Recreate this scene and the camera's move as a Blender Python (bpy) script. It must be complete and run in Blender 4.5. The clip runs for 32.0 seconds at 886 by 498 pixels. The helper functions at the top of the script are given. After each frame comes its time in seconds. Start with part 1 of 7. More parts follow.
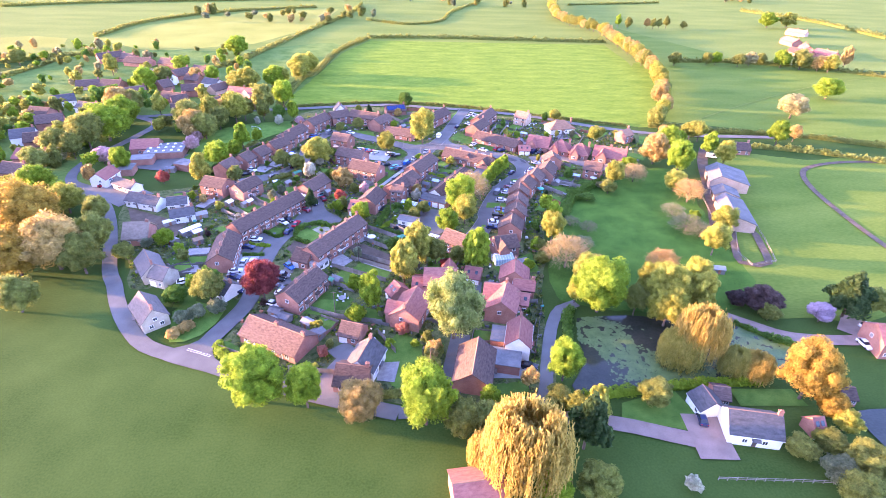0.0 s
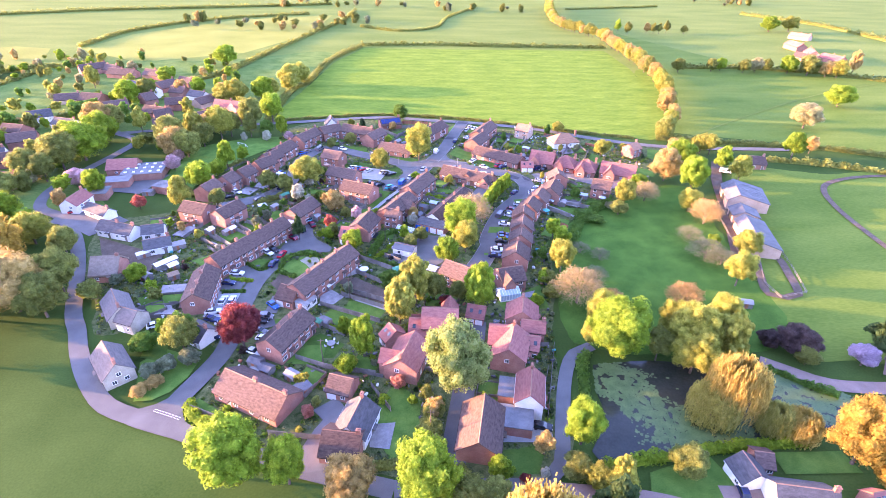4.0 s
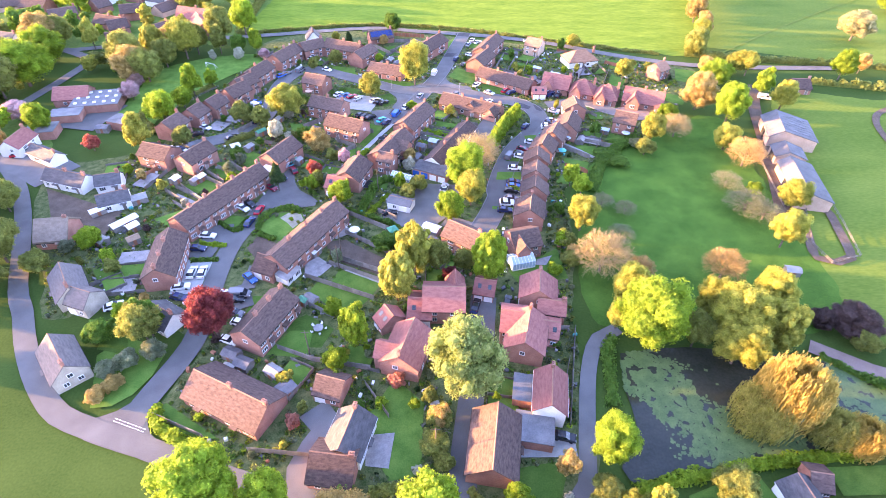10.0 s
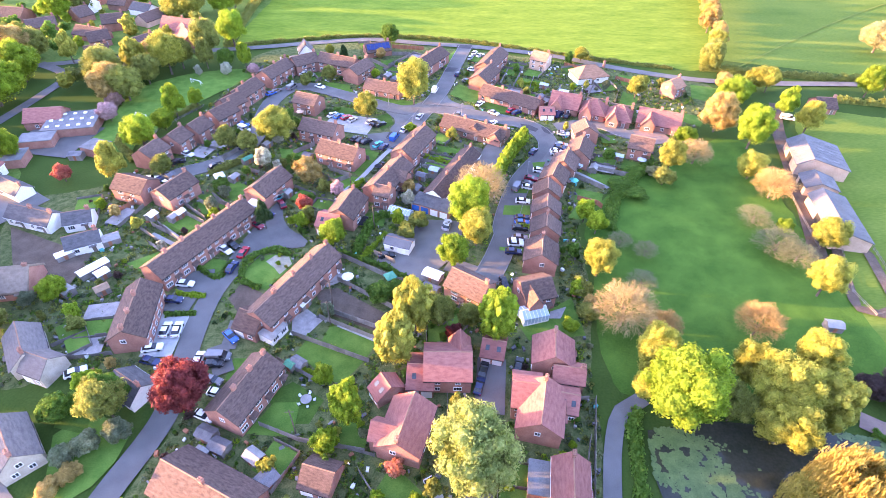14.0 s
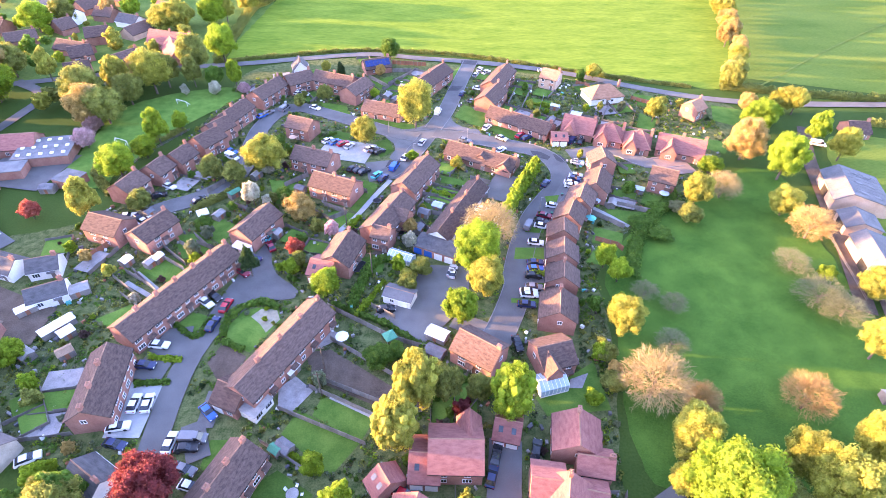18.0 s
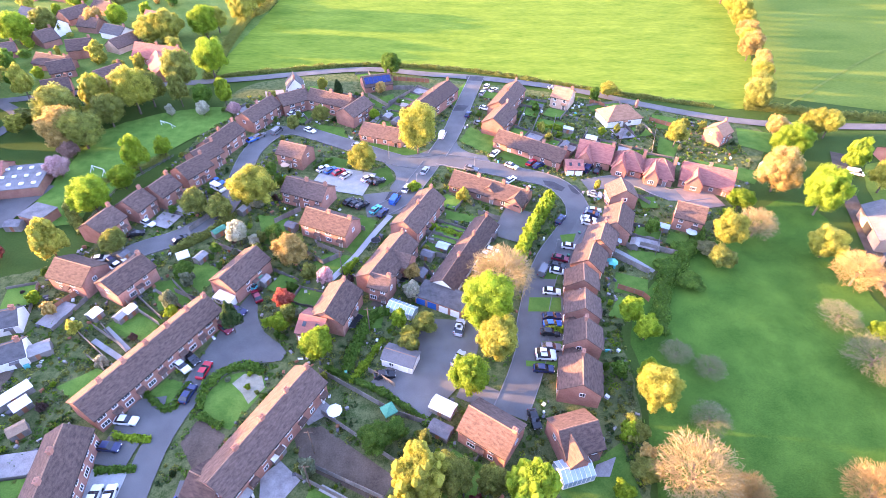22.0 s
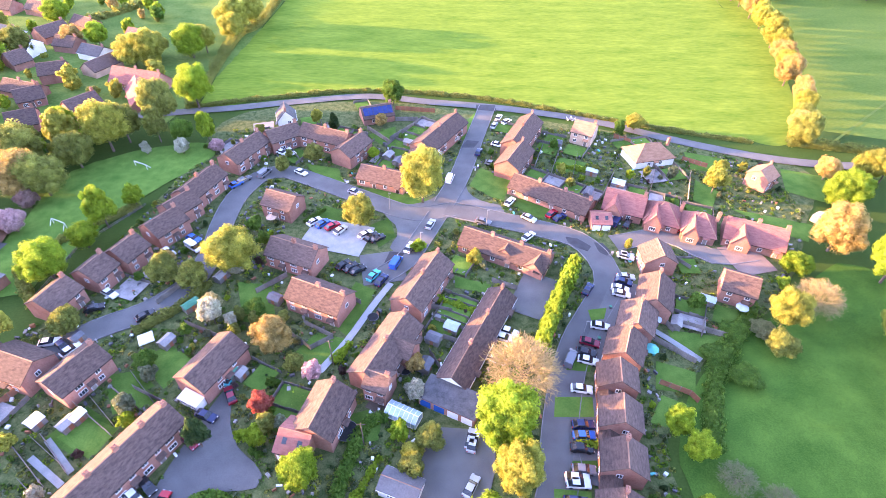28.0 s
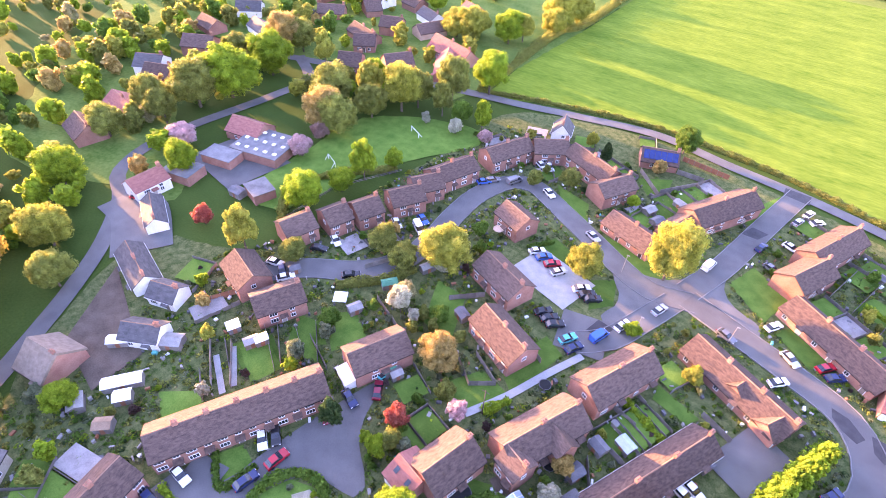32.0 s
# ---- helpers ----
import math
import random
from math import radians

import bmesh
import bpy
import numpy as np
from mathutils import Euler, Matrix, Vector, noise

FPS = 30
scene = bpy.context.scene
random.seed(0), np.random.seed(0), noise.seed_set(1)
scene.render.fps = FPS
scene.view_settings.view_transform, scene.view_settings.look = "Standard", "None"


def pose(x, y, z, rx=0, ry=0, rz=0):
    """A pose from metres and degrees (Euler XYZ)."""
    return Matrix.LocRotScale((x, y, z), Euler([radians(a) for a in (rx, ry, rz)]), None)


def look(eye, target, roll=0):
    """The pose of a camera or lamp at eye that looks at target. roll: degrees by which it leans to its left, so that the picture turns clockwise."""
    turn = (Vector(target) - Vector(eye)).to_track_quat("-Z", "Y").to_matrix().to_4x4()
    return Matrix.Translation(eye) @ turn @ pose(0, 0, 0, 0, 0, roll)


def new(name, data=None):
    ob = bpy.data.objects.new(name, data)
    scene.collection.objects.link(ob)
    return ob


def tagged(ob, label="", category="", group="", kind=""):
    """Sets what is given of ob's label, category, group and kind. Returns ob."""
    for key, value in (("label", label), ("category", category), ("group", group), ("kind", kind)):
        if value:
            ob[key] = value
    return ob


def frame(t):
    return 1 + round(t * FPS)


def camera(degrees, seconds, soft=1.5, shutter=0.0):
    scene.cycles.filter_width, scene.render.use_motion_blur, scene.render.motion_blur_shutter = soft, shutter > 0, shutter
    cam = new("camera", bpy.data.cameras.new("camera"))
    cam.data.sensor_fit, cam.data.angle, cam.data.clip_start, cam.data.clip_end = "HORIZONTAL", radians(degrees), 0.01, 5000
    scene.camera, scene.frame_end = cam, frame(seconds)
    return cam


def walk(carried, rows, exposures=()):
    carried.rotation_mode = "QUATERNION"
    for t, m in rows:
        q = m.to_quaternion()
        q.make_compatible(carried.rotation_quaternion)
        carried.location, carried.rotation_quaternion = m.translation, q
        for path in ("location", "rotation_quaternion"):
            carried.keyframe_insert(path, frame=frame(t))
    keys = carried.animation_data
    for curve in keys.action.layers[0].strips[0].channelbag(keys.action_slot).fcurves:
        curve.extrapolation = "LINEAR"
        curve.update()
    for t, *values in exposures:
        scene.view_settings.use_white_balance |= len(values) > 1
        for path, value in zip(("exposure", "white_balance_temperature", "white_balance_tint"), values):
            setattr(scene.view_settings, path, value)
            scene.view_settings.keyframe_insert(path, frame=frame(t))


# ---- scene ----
cam = camera(79.55, 32.0, soft=0.8)
PATH = [
    (0, pose(0.000, -0.000, 91.000) @ pose(0, 0, 0, 0, 0, -1.857) @ pose(0, 0, 0, 58.932) @ pose(0, 0, 0, 0, 0, 1.263)),
    (2, pose(-0.003, 8.743, 90.959) @ pose(0, 0, 0, 0, 0, -2.007) @ pose(0, 0, 0, 59.114) @ pose(0, 0, 0, 0, 0, 1.107)),
    (3, pose(-0.043, 13.172, 90.926) @ pose(0, 0, 0, 0, 0, -2.098) @ pose(0, 0, 0, 59.272) @ pose(0, 0, 0, 0, 0, 0.952)),
    (6, pose(-0.667, 26.654, 90.633) @ pose(0, 0, 0, 0, 0, -2.440) @ pose(0, 0, 0, 59.326) @ pose(0, 0, 0, 0, 0, 0.998)),
    (7, pose(-0.839, 31.085, 90.663) @ pose(0, 0, 0, 0, 0, -2.605) @ pose(0, 0, 0, 59.184) @ pose(0, 0, 0, 0, 0, 1.098)),
    (7.5, pose(-0.918, 33.301, 90.707) @ pose(0, 0, 0, 0, 0, -2.630) @ pose(0, 0, 0, 57.348) @ pose(0, 0, 0, 0, 0, 1.024)),
    (8, pose(-0.991, 35.522, 90.769) @ pose(0, 0, 0, 0, 0, -2.750) @ pose(0, 0, 0, 52.387) @ pose(0, 0, 0, 0, 0, 1.033)),
    (8.5, pose(-1.057, 37.757, 90.848) @ pose(0, 0, 0, 0, 0, -2.802) @ pose(0, 0, 0, 49.713) @ pose(0, 0, 0, 0, 0, 1.069)),
    (9, pose(-1.116, 40.008, 90.940) @ pose(0, 0, 0, 0, 0, -2.838) @ pose(0, 0, 0, 49.164) @ pose(0, 0, 0, 0, 0, 1.078)),
    (10, pose(-1.206, 44.572, 91.143) @ pose(0, 0, 0, 0, 0, -2.992) @ pose(0, 0, 0, 49.030) @ pose(0, 0, 0, 0, 0, 1.063)),
    (12, pose(-1.330, 53.757, 91.639) @ pose(0, 0, 0, 0, 0, -3.232) @ pose(0, 0, 0, 48.840) @ pose(0, 0, 0, 0, 0, 1.175)),
    (17, pose(-1.834, 76.917, 91.692) @ pose(0, 0, 0, 0, 0, -3.179) @ pose(0, 0, 0, 48.694) @ pose(0, 0, 0, 0, 0, 1.161)),
    (19, pose(-2.058, 86.227, 91.427) @ pose(0, 0, 0, 0, 0, -3.205) @ pose(0, 0, 0, 48.724) @ pose(0, 0, 0, 0, 0, 1.278)),
    (20, pose(-2.131, 90.883, 91.322) @ pose(0, 0, 0, 0, 0, -3.172) @ pose(0, 0, 0, 48.639) @ pose(0, 0, 0, 0, 0, 1.299)),
    (21, pose(-2.191, 95.497, 91.269) @ pose(0, 0, 0, 0, 0, -3.064) @ pose(0, 0, 0, 48.599) @ pose(0, 0, 0, 0, 0, 1.339)),
    (22, pose(-2.260, 100.050, 91.279) @ pose(0, 0, 0, 0, 0, -3.028) @ pose(0, 0, 0, 48.588) @ pose(0, 0, 0, 0, 0, 1.255)),
    (23, pose(-2.322, 104.572, 91.329) @ pose(0, 0, 0, 0, 0, -3.049) @ pose(0, 0, 0, 48.507) @ pose(0, 0, 0, 0, 0, 1.254)),
    (24, pose(-2.379, 109.116, 91.391) @ pose(0, 0, 0, 0, 0, -2.979) @ pose(0, 0, 0, 48.446) @ pose(0, 0, 0, 0, 0, 1.241)),
    (25, pose(-2.413, 113.668, 91.442) @ pose(0, 0, 0, 0, 0, -2.956) @ pose(0, 0, 0, 48.414) @ pose(0, 0, 0, 0, 0, 1.305)),
    (28, pose(-2.468, 127.225, 91.511) @ pose(0, 0, 0, 0, 0, -2.554) @ pose(0, 0, 0, 48.315) @ pose(0, 0, 0, 0, 0, 1.177)),
    (29, pose(-2.507, 131.576, 91.469) @ pose(0, 0, 0, 0, 0, -2.509) @ pose(0, 0, 0, 48.267) @ pose(0, 0, 0, 0, 0, 1.222)),
    (29.5, pose(-2.551, 133.726, 91.428) @ pose(0, 0, 0, 0, 0, -2.229) @ pose(0, 0, 0, 48.201) @ pose(0, 0, 0, 0, 0, 1.306)),
    (30, pose(-2.601, 135.865, 91.374) @ pose(0, 0, 0, 0, 0, 0.615) @ pose(0, 0, 0, 48.166) @ pose(0, 0, 0, 0, 0, 1.587)),
    (30.5, pose(-2.657, 137.990, 91.311) @ pose(0, 0, 0, 0, 0, 6.703) @ pose(0, 0, 0, 47.988) @ pose(0, 0, 0, 0, 0, 2.001)),
    (31, pose(-2.716, 140.099, 91.242) @ pose(0, 0, 0, 0, 0, 14.909) @ pose(0, 0, 0, 47.649) @ pose(0, 0, 0, 0, 0, 2.491)),
    (31.5, pose(-2.775, 142.189, 91.172) @ pose(0, 0, 0, 0, 0, 23.610) @ pose(0, 0, 0, 47.302) @ pose(0, 0, 0, 0, 0, 3.012)),
    (32, pose(-2.831, 144.269, 91.104) @ pose(0, 0, 0, 0, 0, 30.543) @ pose(0, 0, 0, 46.959) @ pose(0, 0, 0, 0, 0, 3.388)),
]
walk(cam, PATH, [(0.0, 3.75, 5450, 60), (5.0, 3.72, 5550, 58), (7.0, 3.68, 5750, 54), (9.0, 3.85, 5850, 48), (20.0, 3.85, 5850, 49), (30.5, 3.85, 5850, 51), (32.0, 3.85, 6200, 60)])

# ---- world, sun, exposure ----
SUN_AZ, SUN_EL = 172.0, 7.2
world = bpy.data.worlds.new("sky")
scene.world = world
world.use_nodes = True
wn = world.node_tree
sky = wn.nodes.new("ShaderNodeTexSky")
sky.sky_type, sky.sun_disc = "NISHITA", False
sky.sun_elevation, sky.sun_rotation = radians(SUN_EL), radians(90 - SUN_AZ)
sky.air_density, sky.dust_density, sky.ozone_density = 1.0, 1.1, 1.4
wn.nodes["Background"].inputs["Strength"].default_value = 0.15
wn.links.new(sky.outputs["Color"], wn.nodes["Background"].inputs["Color"])
sun_data = bpy.data.lights.new("sun", "SUN")
sun_data.energy, sun_data.angle, sun_data.color = 2.95, radians(0.6), (1.0, 0.60, 0.17)
sun = new("sun", sun_data)
sun.matrix_world = look((0, 0, 0), (-math.cos(radians(SUN_AZ)) * math.cos(radians(SUN_EL)), -math.sin(radians(SUN_AZ)) * math.cos(radians(SUN_EL)), -math.sin(radians(SUN_EL))))

# ---- materials ----
MATS = {}


def material(name, dark, light, size=1.0, rough=0.8, fine=8.0, bump=0.2, spread=0.12, metal=0.0, spec=0.3, stretch=(1, 1, 1)):
    """Two scales of noise between two colours, a value shift per object, and a fine relief."""
    m = bpy.data.materials.new(name)
    m.use_nodes = True
    nt = m.node_tree
    n, l = nt.nodes, nt.links
    b = n["Principled BSDF"]
    geo, mp = n.new("ShaderNodeNewGeometry"), n.new("ShaderNodeMapping")
    mp.inputs["Scale"].default_value = stretch
    l.new(geo.outputs["Position"], mp.inputs["Vector"])
    big, small = n.new("ShaderNodeTexNoise"), n.new("ShaderNodeTexNoise")
    big.inputs["Scale"].default_value, big.inputs["Detail"].default_value = 1.0 / size, 3
    small.inputs["Scale"].default_value, small.inputs["Detail"].default_value = fine / size, 4
    for t in (big, small):
        l.new(mp.outputs[0], t.inputs["Vector"])
    add = n.new("ShaderNodeMath")
    add.operation = "MULTIPLY_ADD"
    add.inputs[1].default_value = 0.45
    mul = n.new("ShaderNodeMath")
    mul.operation, mul.inputs[1].default_value = "MULTIPLY", 0.55
    l.new(big.outputs["Fac"], mul.inputs[0])
    l.new(small.outputs["Fac"], add.inputs[0])
    l.new(mul.outputs[0], add.inputs[2])
    ramp = n.new("ShaderNodeValToRGB")
    ramp.color_ramp.elements[0].position, ramp.color_ramp.elements[1].position = 0.34, 0.66
    ramp.color_ramp.elements[0].color, ramp.color_ramp.elements[1].color = (*dark, 1), (*light, 1)
    l.new(add.outputs[0], ramp.inputs["Fac"])
    info, rng, hsv = n.new("ShaderNodeObjectInfo"), n.new("ShaderNodeMapRange"), n.new("ShaderNodeHueSaturation")
    rng.inputs["To Min"].default_value, rng.inputs["To Max"].default_value = 1 - spread, 1 + spread
    l.new(info.outputs["Random"], rng.inputs["Value"])
    l.new(rng.outputs[0], hsv.inputs["Value"])
    l.new(ramp.outputs["Color"], hsv.inputs["Color"])
    l.new(hsv.outputs["Color"], b.inputs["Base Color"])
    b.inputs["Roughness"].default_value, b.inputs["Metallic"].default_value = rough, metal
    b.inputs["Specular IOR Level"].default_value = spec
    if bump:
        bp = n.new("ShaderNodeBump")
        bp.inputs["Strength"].default_value, bp.inputs["Distance"].default_value = bump, 0.22 if bump > 0.8 else min(0.05 * size, 0.09)
        l.new(small.outputs["Fac"], bp.inputs["Height"])
        l.new(bp.outputs[0], b.inputs["Normal"])
    MATS[name] = m
    return m


def leaf_material(name, dark, light):
    """Foliage: colour by clump noise and by leaf, with light passing through."""
    m = material(name, dark, light, 1.6, 0.55, 5.0, 0.0, 0.14, 0.0, 0.12)
    nt = m.node_tree
    n, l = nt.nodes, nt.links
    b = n["Principled BSDF"]
    geo = next(x for x in n if x.bl_idname == "ShaderNodeNewGeometry")
    hsv = n.new("ShaderNodeHueSaturation")
    rng = n.new("ShaderNodeMapRange")
    rng.inputs["To Min"].default_value, rng.inputs["To Max"].default_value = 0.80, 1.20
    l.new(geo.outputs["Random Per Island"], rng.inputs["Value"])
    l.new(rng.outputs[0], hsv.inputs["Value"])
    l.new(b.inputs["Base Color"].links[0].from_socket, hsv.inputs["Color"])
    l.new(hsv.outputs["Color"], b.inputs["Base Color"])
    tr, mix = n.new("ShaderNodeBsdfTranslucent"), n.new("ShaderNodeMixShader")
    l.new(hsv.outputs["Color"], tr.inputs["Color"])
    mix.inputs["Fac"].default_value = 0.58
    l.new(b.outputs[0], mix.inputs[1])
    l.new(tr.outputs[0], mix.inputs[2])
    l.new(mix.outputs[0], n["Material Output"].inputs["Surface"])
    return m


material("grass", (0.030, 0.062, 0.011), (0.058, 0.099, 0.020), 14, 0.9, 30, 0.3, 0.02, spec=0.04)
material("paddock", (0.031, 0.088, 0.012), (0.08, 0.163, 0.023), 7, 0.9, 30, 0.4, 0.02, spec=0.04)
material("lawn", (0.05, 0.12, 0.018), (0.11, 0.195, 0.034), 3, 0.9, 12, 0.5, 0.28, spec=0.04)
material("field", (0.08, 0.15, 0.012), (0.175, 0.245, 0.026), 7, 0.9, 5.5, 0.9, 0.02, stretch=(0.35, 1, 1), spec=0.04)
material("meadow", (0.095, 0.145, 0.024), (0.17, 0.212, 0.045), 30, 0.9, 30, 0.4, 0.05, stretch=(0.4, 1, 1), spec=0.04)
material("meadow2", (0.072, 0.128, 0.016), (0.145, 0.195, 0.032), 14, 0.9, 30, 0.4, 0.03, stretch=(0.3, 1, 1), spec=0.04)
material("corn", (0.165, 0.19, 0.032), (0.25, 0.265, 0.055), 40, 0.9, 30, 0.4, 0.05, spec=0.04)
material("soil", (0.03, 0.062, 0.014), (0.155, 0.165, 0.068), 1.6, 0.95, 6, 0.5, 0.02, spec=0.04)
material("soil2", (0.06, 0.125, 0.02), (0.155, 0.22, 0.052), 9, 0.95, 9, 0.5, 0.02, spec=0.04)
material("bare", (0.078, 0.058, 0.044), (0.155, 0.12, 0.09), 3, 0.95, 12, 0.4, 0.1, spec=0.04)
material("bedding", (0.20, 0.19, 0.13), (0.36, 0.33, 0.24), 1.5, 0.95, 9, 0.4, 0.1, spec=0.04)
material("paved", (0.22, 0.20, 0.19), (0.36, 0.33, 0.31), 1.2, 0.9, 6, 0.5, 0.1, spec=0.12)
material("asphalt", (0.104, 0.101, 0.097), (0.163, 0.158, 0.151), 5, 0.85, 30, 0.2, 0.1, spec=0.12)
material("tarmac", (0.05, 0.048, 0.05), (0.08, 0.077, 0.08), 2, 0.85, 20, 0.2, 0.1, spec=0.12)
material("gravel", (0.20, 0.14, 0.115), (0.30, 0.215, 0.175), 3, 0.95, 20, 0.4, 0.1, spec=0.12)
material("concrete", (0.24, 0.26, 0.25), (0.38, 0.365, 0.35), 2, 0.9, 10, 0.2, 0.1)
material("kerb", (0.15, 0.145, 0.14), (0.23, 0.225, 0.22), 1, 0.9, 6, 0.2, 0.1)
material("brick", (0.25, 0.115, 0.085), (0.38, 0.20, 0.15), 2.2, 0.9, 9, 0.3, 0.14, spec=0.12)
material("white", (0.66, 0.64, 0.60), (0.82, 0.80, 0.76), 2, 0.8, 6, 0.1, 0.06)
material("stone", (0.36, 0.31, 0.24), (0.52, 0.46, 0.37), 1.4, 0.9, 7, 0.4, 0.1)
material("light", (0.42, 0.28, 0.20), (0.56, 0.40, 0.30), 2, 0.9, 8, 0.3, 0.08)
ROOF_STRETCH = (1, 1, 4)
material("roof_brown", (0.058, 0.039, 0.034), (0.158, 0.105, 0.085), 0.9, 0.85, 6, 0.6, 0.16, stretch=ROOF_STRETCH, spec=0.12)
material("roof_red", (0.21, 0.08, 0.068), (0.34, 0.15, 0.122), 1.2, 0.85, 7, 0.6, 0.1, stretch=ROOF_STRETCH, spec=0.12)
material("roof_orange", (0.24, 0.12, 0.07), (0.38, 0.21, 0.13), 1.6, 0.85, 7, 0.6, 0.1, stretch=ROOF_STRETCH, spec=0.12)
material("roof_slate", (0.055, 0.053, 0.056), (0.12, 0.115, 0.115), 1.4, 0.7, 7, 0.5, 0.12, stretch=ROOF_STRETCH, spec=0.12)
material("roof_stone", (0.115, 0.098, 0.092), (0.205, 0.175, 0.16), 1.2, 0.9, 7, 0.6, 0.08, stretch=ROOF_STRETCH, spec=0.12)
material("roof_thatch", (0.17, 0.13, 0.10), (0.28, 0.22, 0.17), 0.8, 0.95, 12, 0.6, 0.08, spec=0.12)
material("roof_metal", (0.085, 0.083, 0.088), (0.15, 0.146, 0.148), 3, 0.75, 10, 0.2, 0.1)
material("felt", (0.11, 0.11, 0.115), (0.21, 0.21, 0.21), 2, 0.9, 9, 0.2, 0.14)
material("ridge_tile", (0.22, 0.12, 0.08), (0.33, 0.19, 0.13), 0.7, 0.85, 6, 0.3, 0.1)
material("frame_white", (0.72, 0.72, 0.72), (0.85, 0.85, 0.85), 1, 0.4, 6, 0.0, 0.03)
material("pane", (0.02, 0.025, 0.03), (0.05, 0.06, 0.07), 1.5, 0.08, 4, 0.0, 0.3, spec=0.6)
material("door_paint", (0.06, 0.04, 0.03), (0.42, 0.36, 0.32), 30, 0.5, 1, 0.0, 0.5)
material("fence_wood", (0.13, 0.115, 0.10), (0.25, 0.225, 0.20), 1.5, 0.9, 12, 0.3, 0.2)
material("fence_brown", (0.22, 0.09, 0.05), (0.34, 0.15, 0.08), 1.5, 0.9, 12, 0.3, 0.1)
material("bark", (0.08, 0.06, 0.045), (0.17, 0.13, 0.10), 0.5, 0.95, 8, 0.5, 0.1)
material("twig", (0.20, 0.155, 0.068), (0.37, 0.295, 0.13), 1.0, 0.9, 8, 0.2, 0.1)
material("twig_red", (0.28, 0.17, 0.06), (0.44, 0.29, 0.10), 1.0, 0.9, 8, 0.2, 0.1)
material("twig_grey", (0.10, 0.11, 0.05), (0.20, 0.20, 0.095), 1.0, 0.9, 8, 0.2, 0.1)
material("tyre", (0.015, 0.015, 0.015), (0.03, 0.03, 0.03), 0.3, 0.9, 6, 0.0, 0.1)
material("glass_dark", (0.012, 0.014, 0.018), (0.03, 0.034, 0.04), 1.0, 0.06, 4, 0.0, 0.1, spec=0.7)
material("lamp_clear", (0.6, 0.6, 0.6), (0.8, 0.8, 0.8), 0.2, 0.2, 4, 0.0, 0.0)
material("lamp_red", (0.35, 0.02, 0.015), (0.5, 0.03, 0.02), 0.2, 0.25, 4, 0.0, 0.0)
material("solar", (0.01, 0.02, 0.09), (0.02, 0.04, 0.16), 1.0, 0.15, 6, 0.0, 0.0, spec=0.6)
material("water", (0.022, 0.026, 0.018), (0.045, 0.048, 0.036), 6, 0.08, 12, 0.03, 0.0, spec=0.3)
material("lily", (0.05, 0.095, 0.025), (0.12, 0.175, 0.055), 2, 0.5, 8, 0.1, 0.1)
material("plastic_teal", (0.05, 0.32, 0.30), (0.08, 0.42, 0.38), 1, 0.5, 6, 0.0, 0.1)
for cname, col in dict(white=(0.78, 0.78, 0.76), silver=(0.45, 0.46, 0.47), grey=(0.17, 0.17, 0.18), black=(0.018, 0.018, 0.02), navy=(0.02, 0.03, 0.09), blue=(0.03, 0.12, 0.42), red=(0.45, 0.02, 0.03), maroon=(0.22, 0.015, 0.03), teal=(0.05, 0.42, 0.45)).items():
    material("paint_" + cname, tuple(c * 0.93 for c in col), col, 0.8, 0.25, 4, 0.0, 0.06, spec=0.6)
for lname, a, b in (
    ("lime", (0.13, 0.235, 0.014), (0.33, 0.455, 0.03)), ("gold", (0.225, 0.25, 0.033), (0.455, 0.46, 0.083)),
    ("green", (0.06, 0.15, 0.02), (0.16, 0.28, 0.04)), ("olive", (0.14, 0.175, 0.035), (0.32, 0.345, 0.08)),
    ("tan", (0.34, 0.25, 0.075), (0.58, 0.44, 0.16)), ("red", (0.32, 0.07, 0.055), (0.50, 0.17, 0.11)),
    ("coral", (0.46, 0.19, 0.13), (0.64, 0.31, 0.22)), ("maroon", (0.13, 0.028, 0.032), (0.29, 0.075, 0.07)),
    ("maroondark", (0.075, 0.05, 0.044), (0.16, 0.105, 0.09)), ("pink", (0.48, 0.31, 0.32), (0.70, 0.51, 0.50)),
    ("pinklilac", (0.40, 0.31, 0.40), (0.60, 0.50, 0.58)), ("amber", (0.30, 0.205, 0.03), (0.50, 0.36, 0.06)), ("white", (0.34, 0.36, 0.24), (0.62, 0.60, 0.48)),
    ("cream", (0.27, 0.26, 0.11), (0.48, 0.45, 0.23)), ("chestnut", (0.14, 0.21, 0.045), (0.36, 0.41, 0.14)),
    ("greygreen", (0.12, 0.16, 0.08), (0.27, 0.31, 0.19)), ("conifer", (0.03, 0.07, 0.024), (0.08, 0.13, 0.04)),
    ("willow", (0.33, 0.255, 0.05), (0.55, 0.425, 0.11)), ("willowolive", (0.24, 0.25, 0.05), (0.44, 0.42, 0.11)),
    ("brush", (0.14, 0.17, 0.07), (0.27, 0.29, 0.15)),
):
    leaf_material("leaf_" + lname, a, b)

# ---- mesh helpers ----


def mesh_of(name, bm, mats):
    me = bpy.data.meshes.new(name)
    bm.to_mesh(me)
    bm.free()
    for m in mats if isinstance(mats, (list, tuple)) else [mats]:
        me.materials.append(MATS[m])
    return me


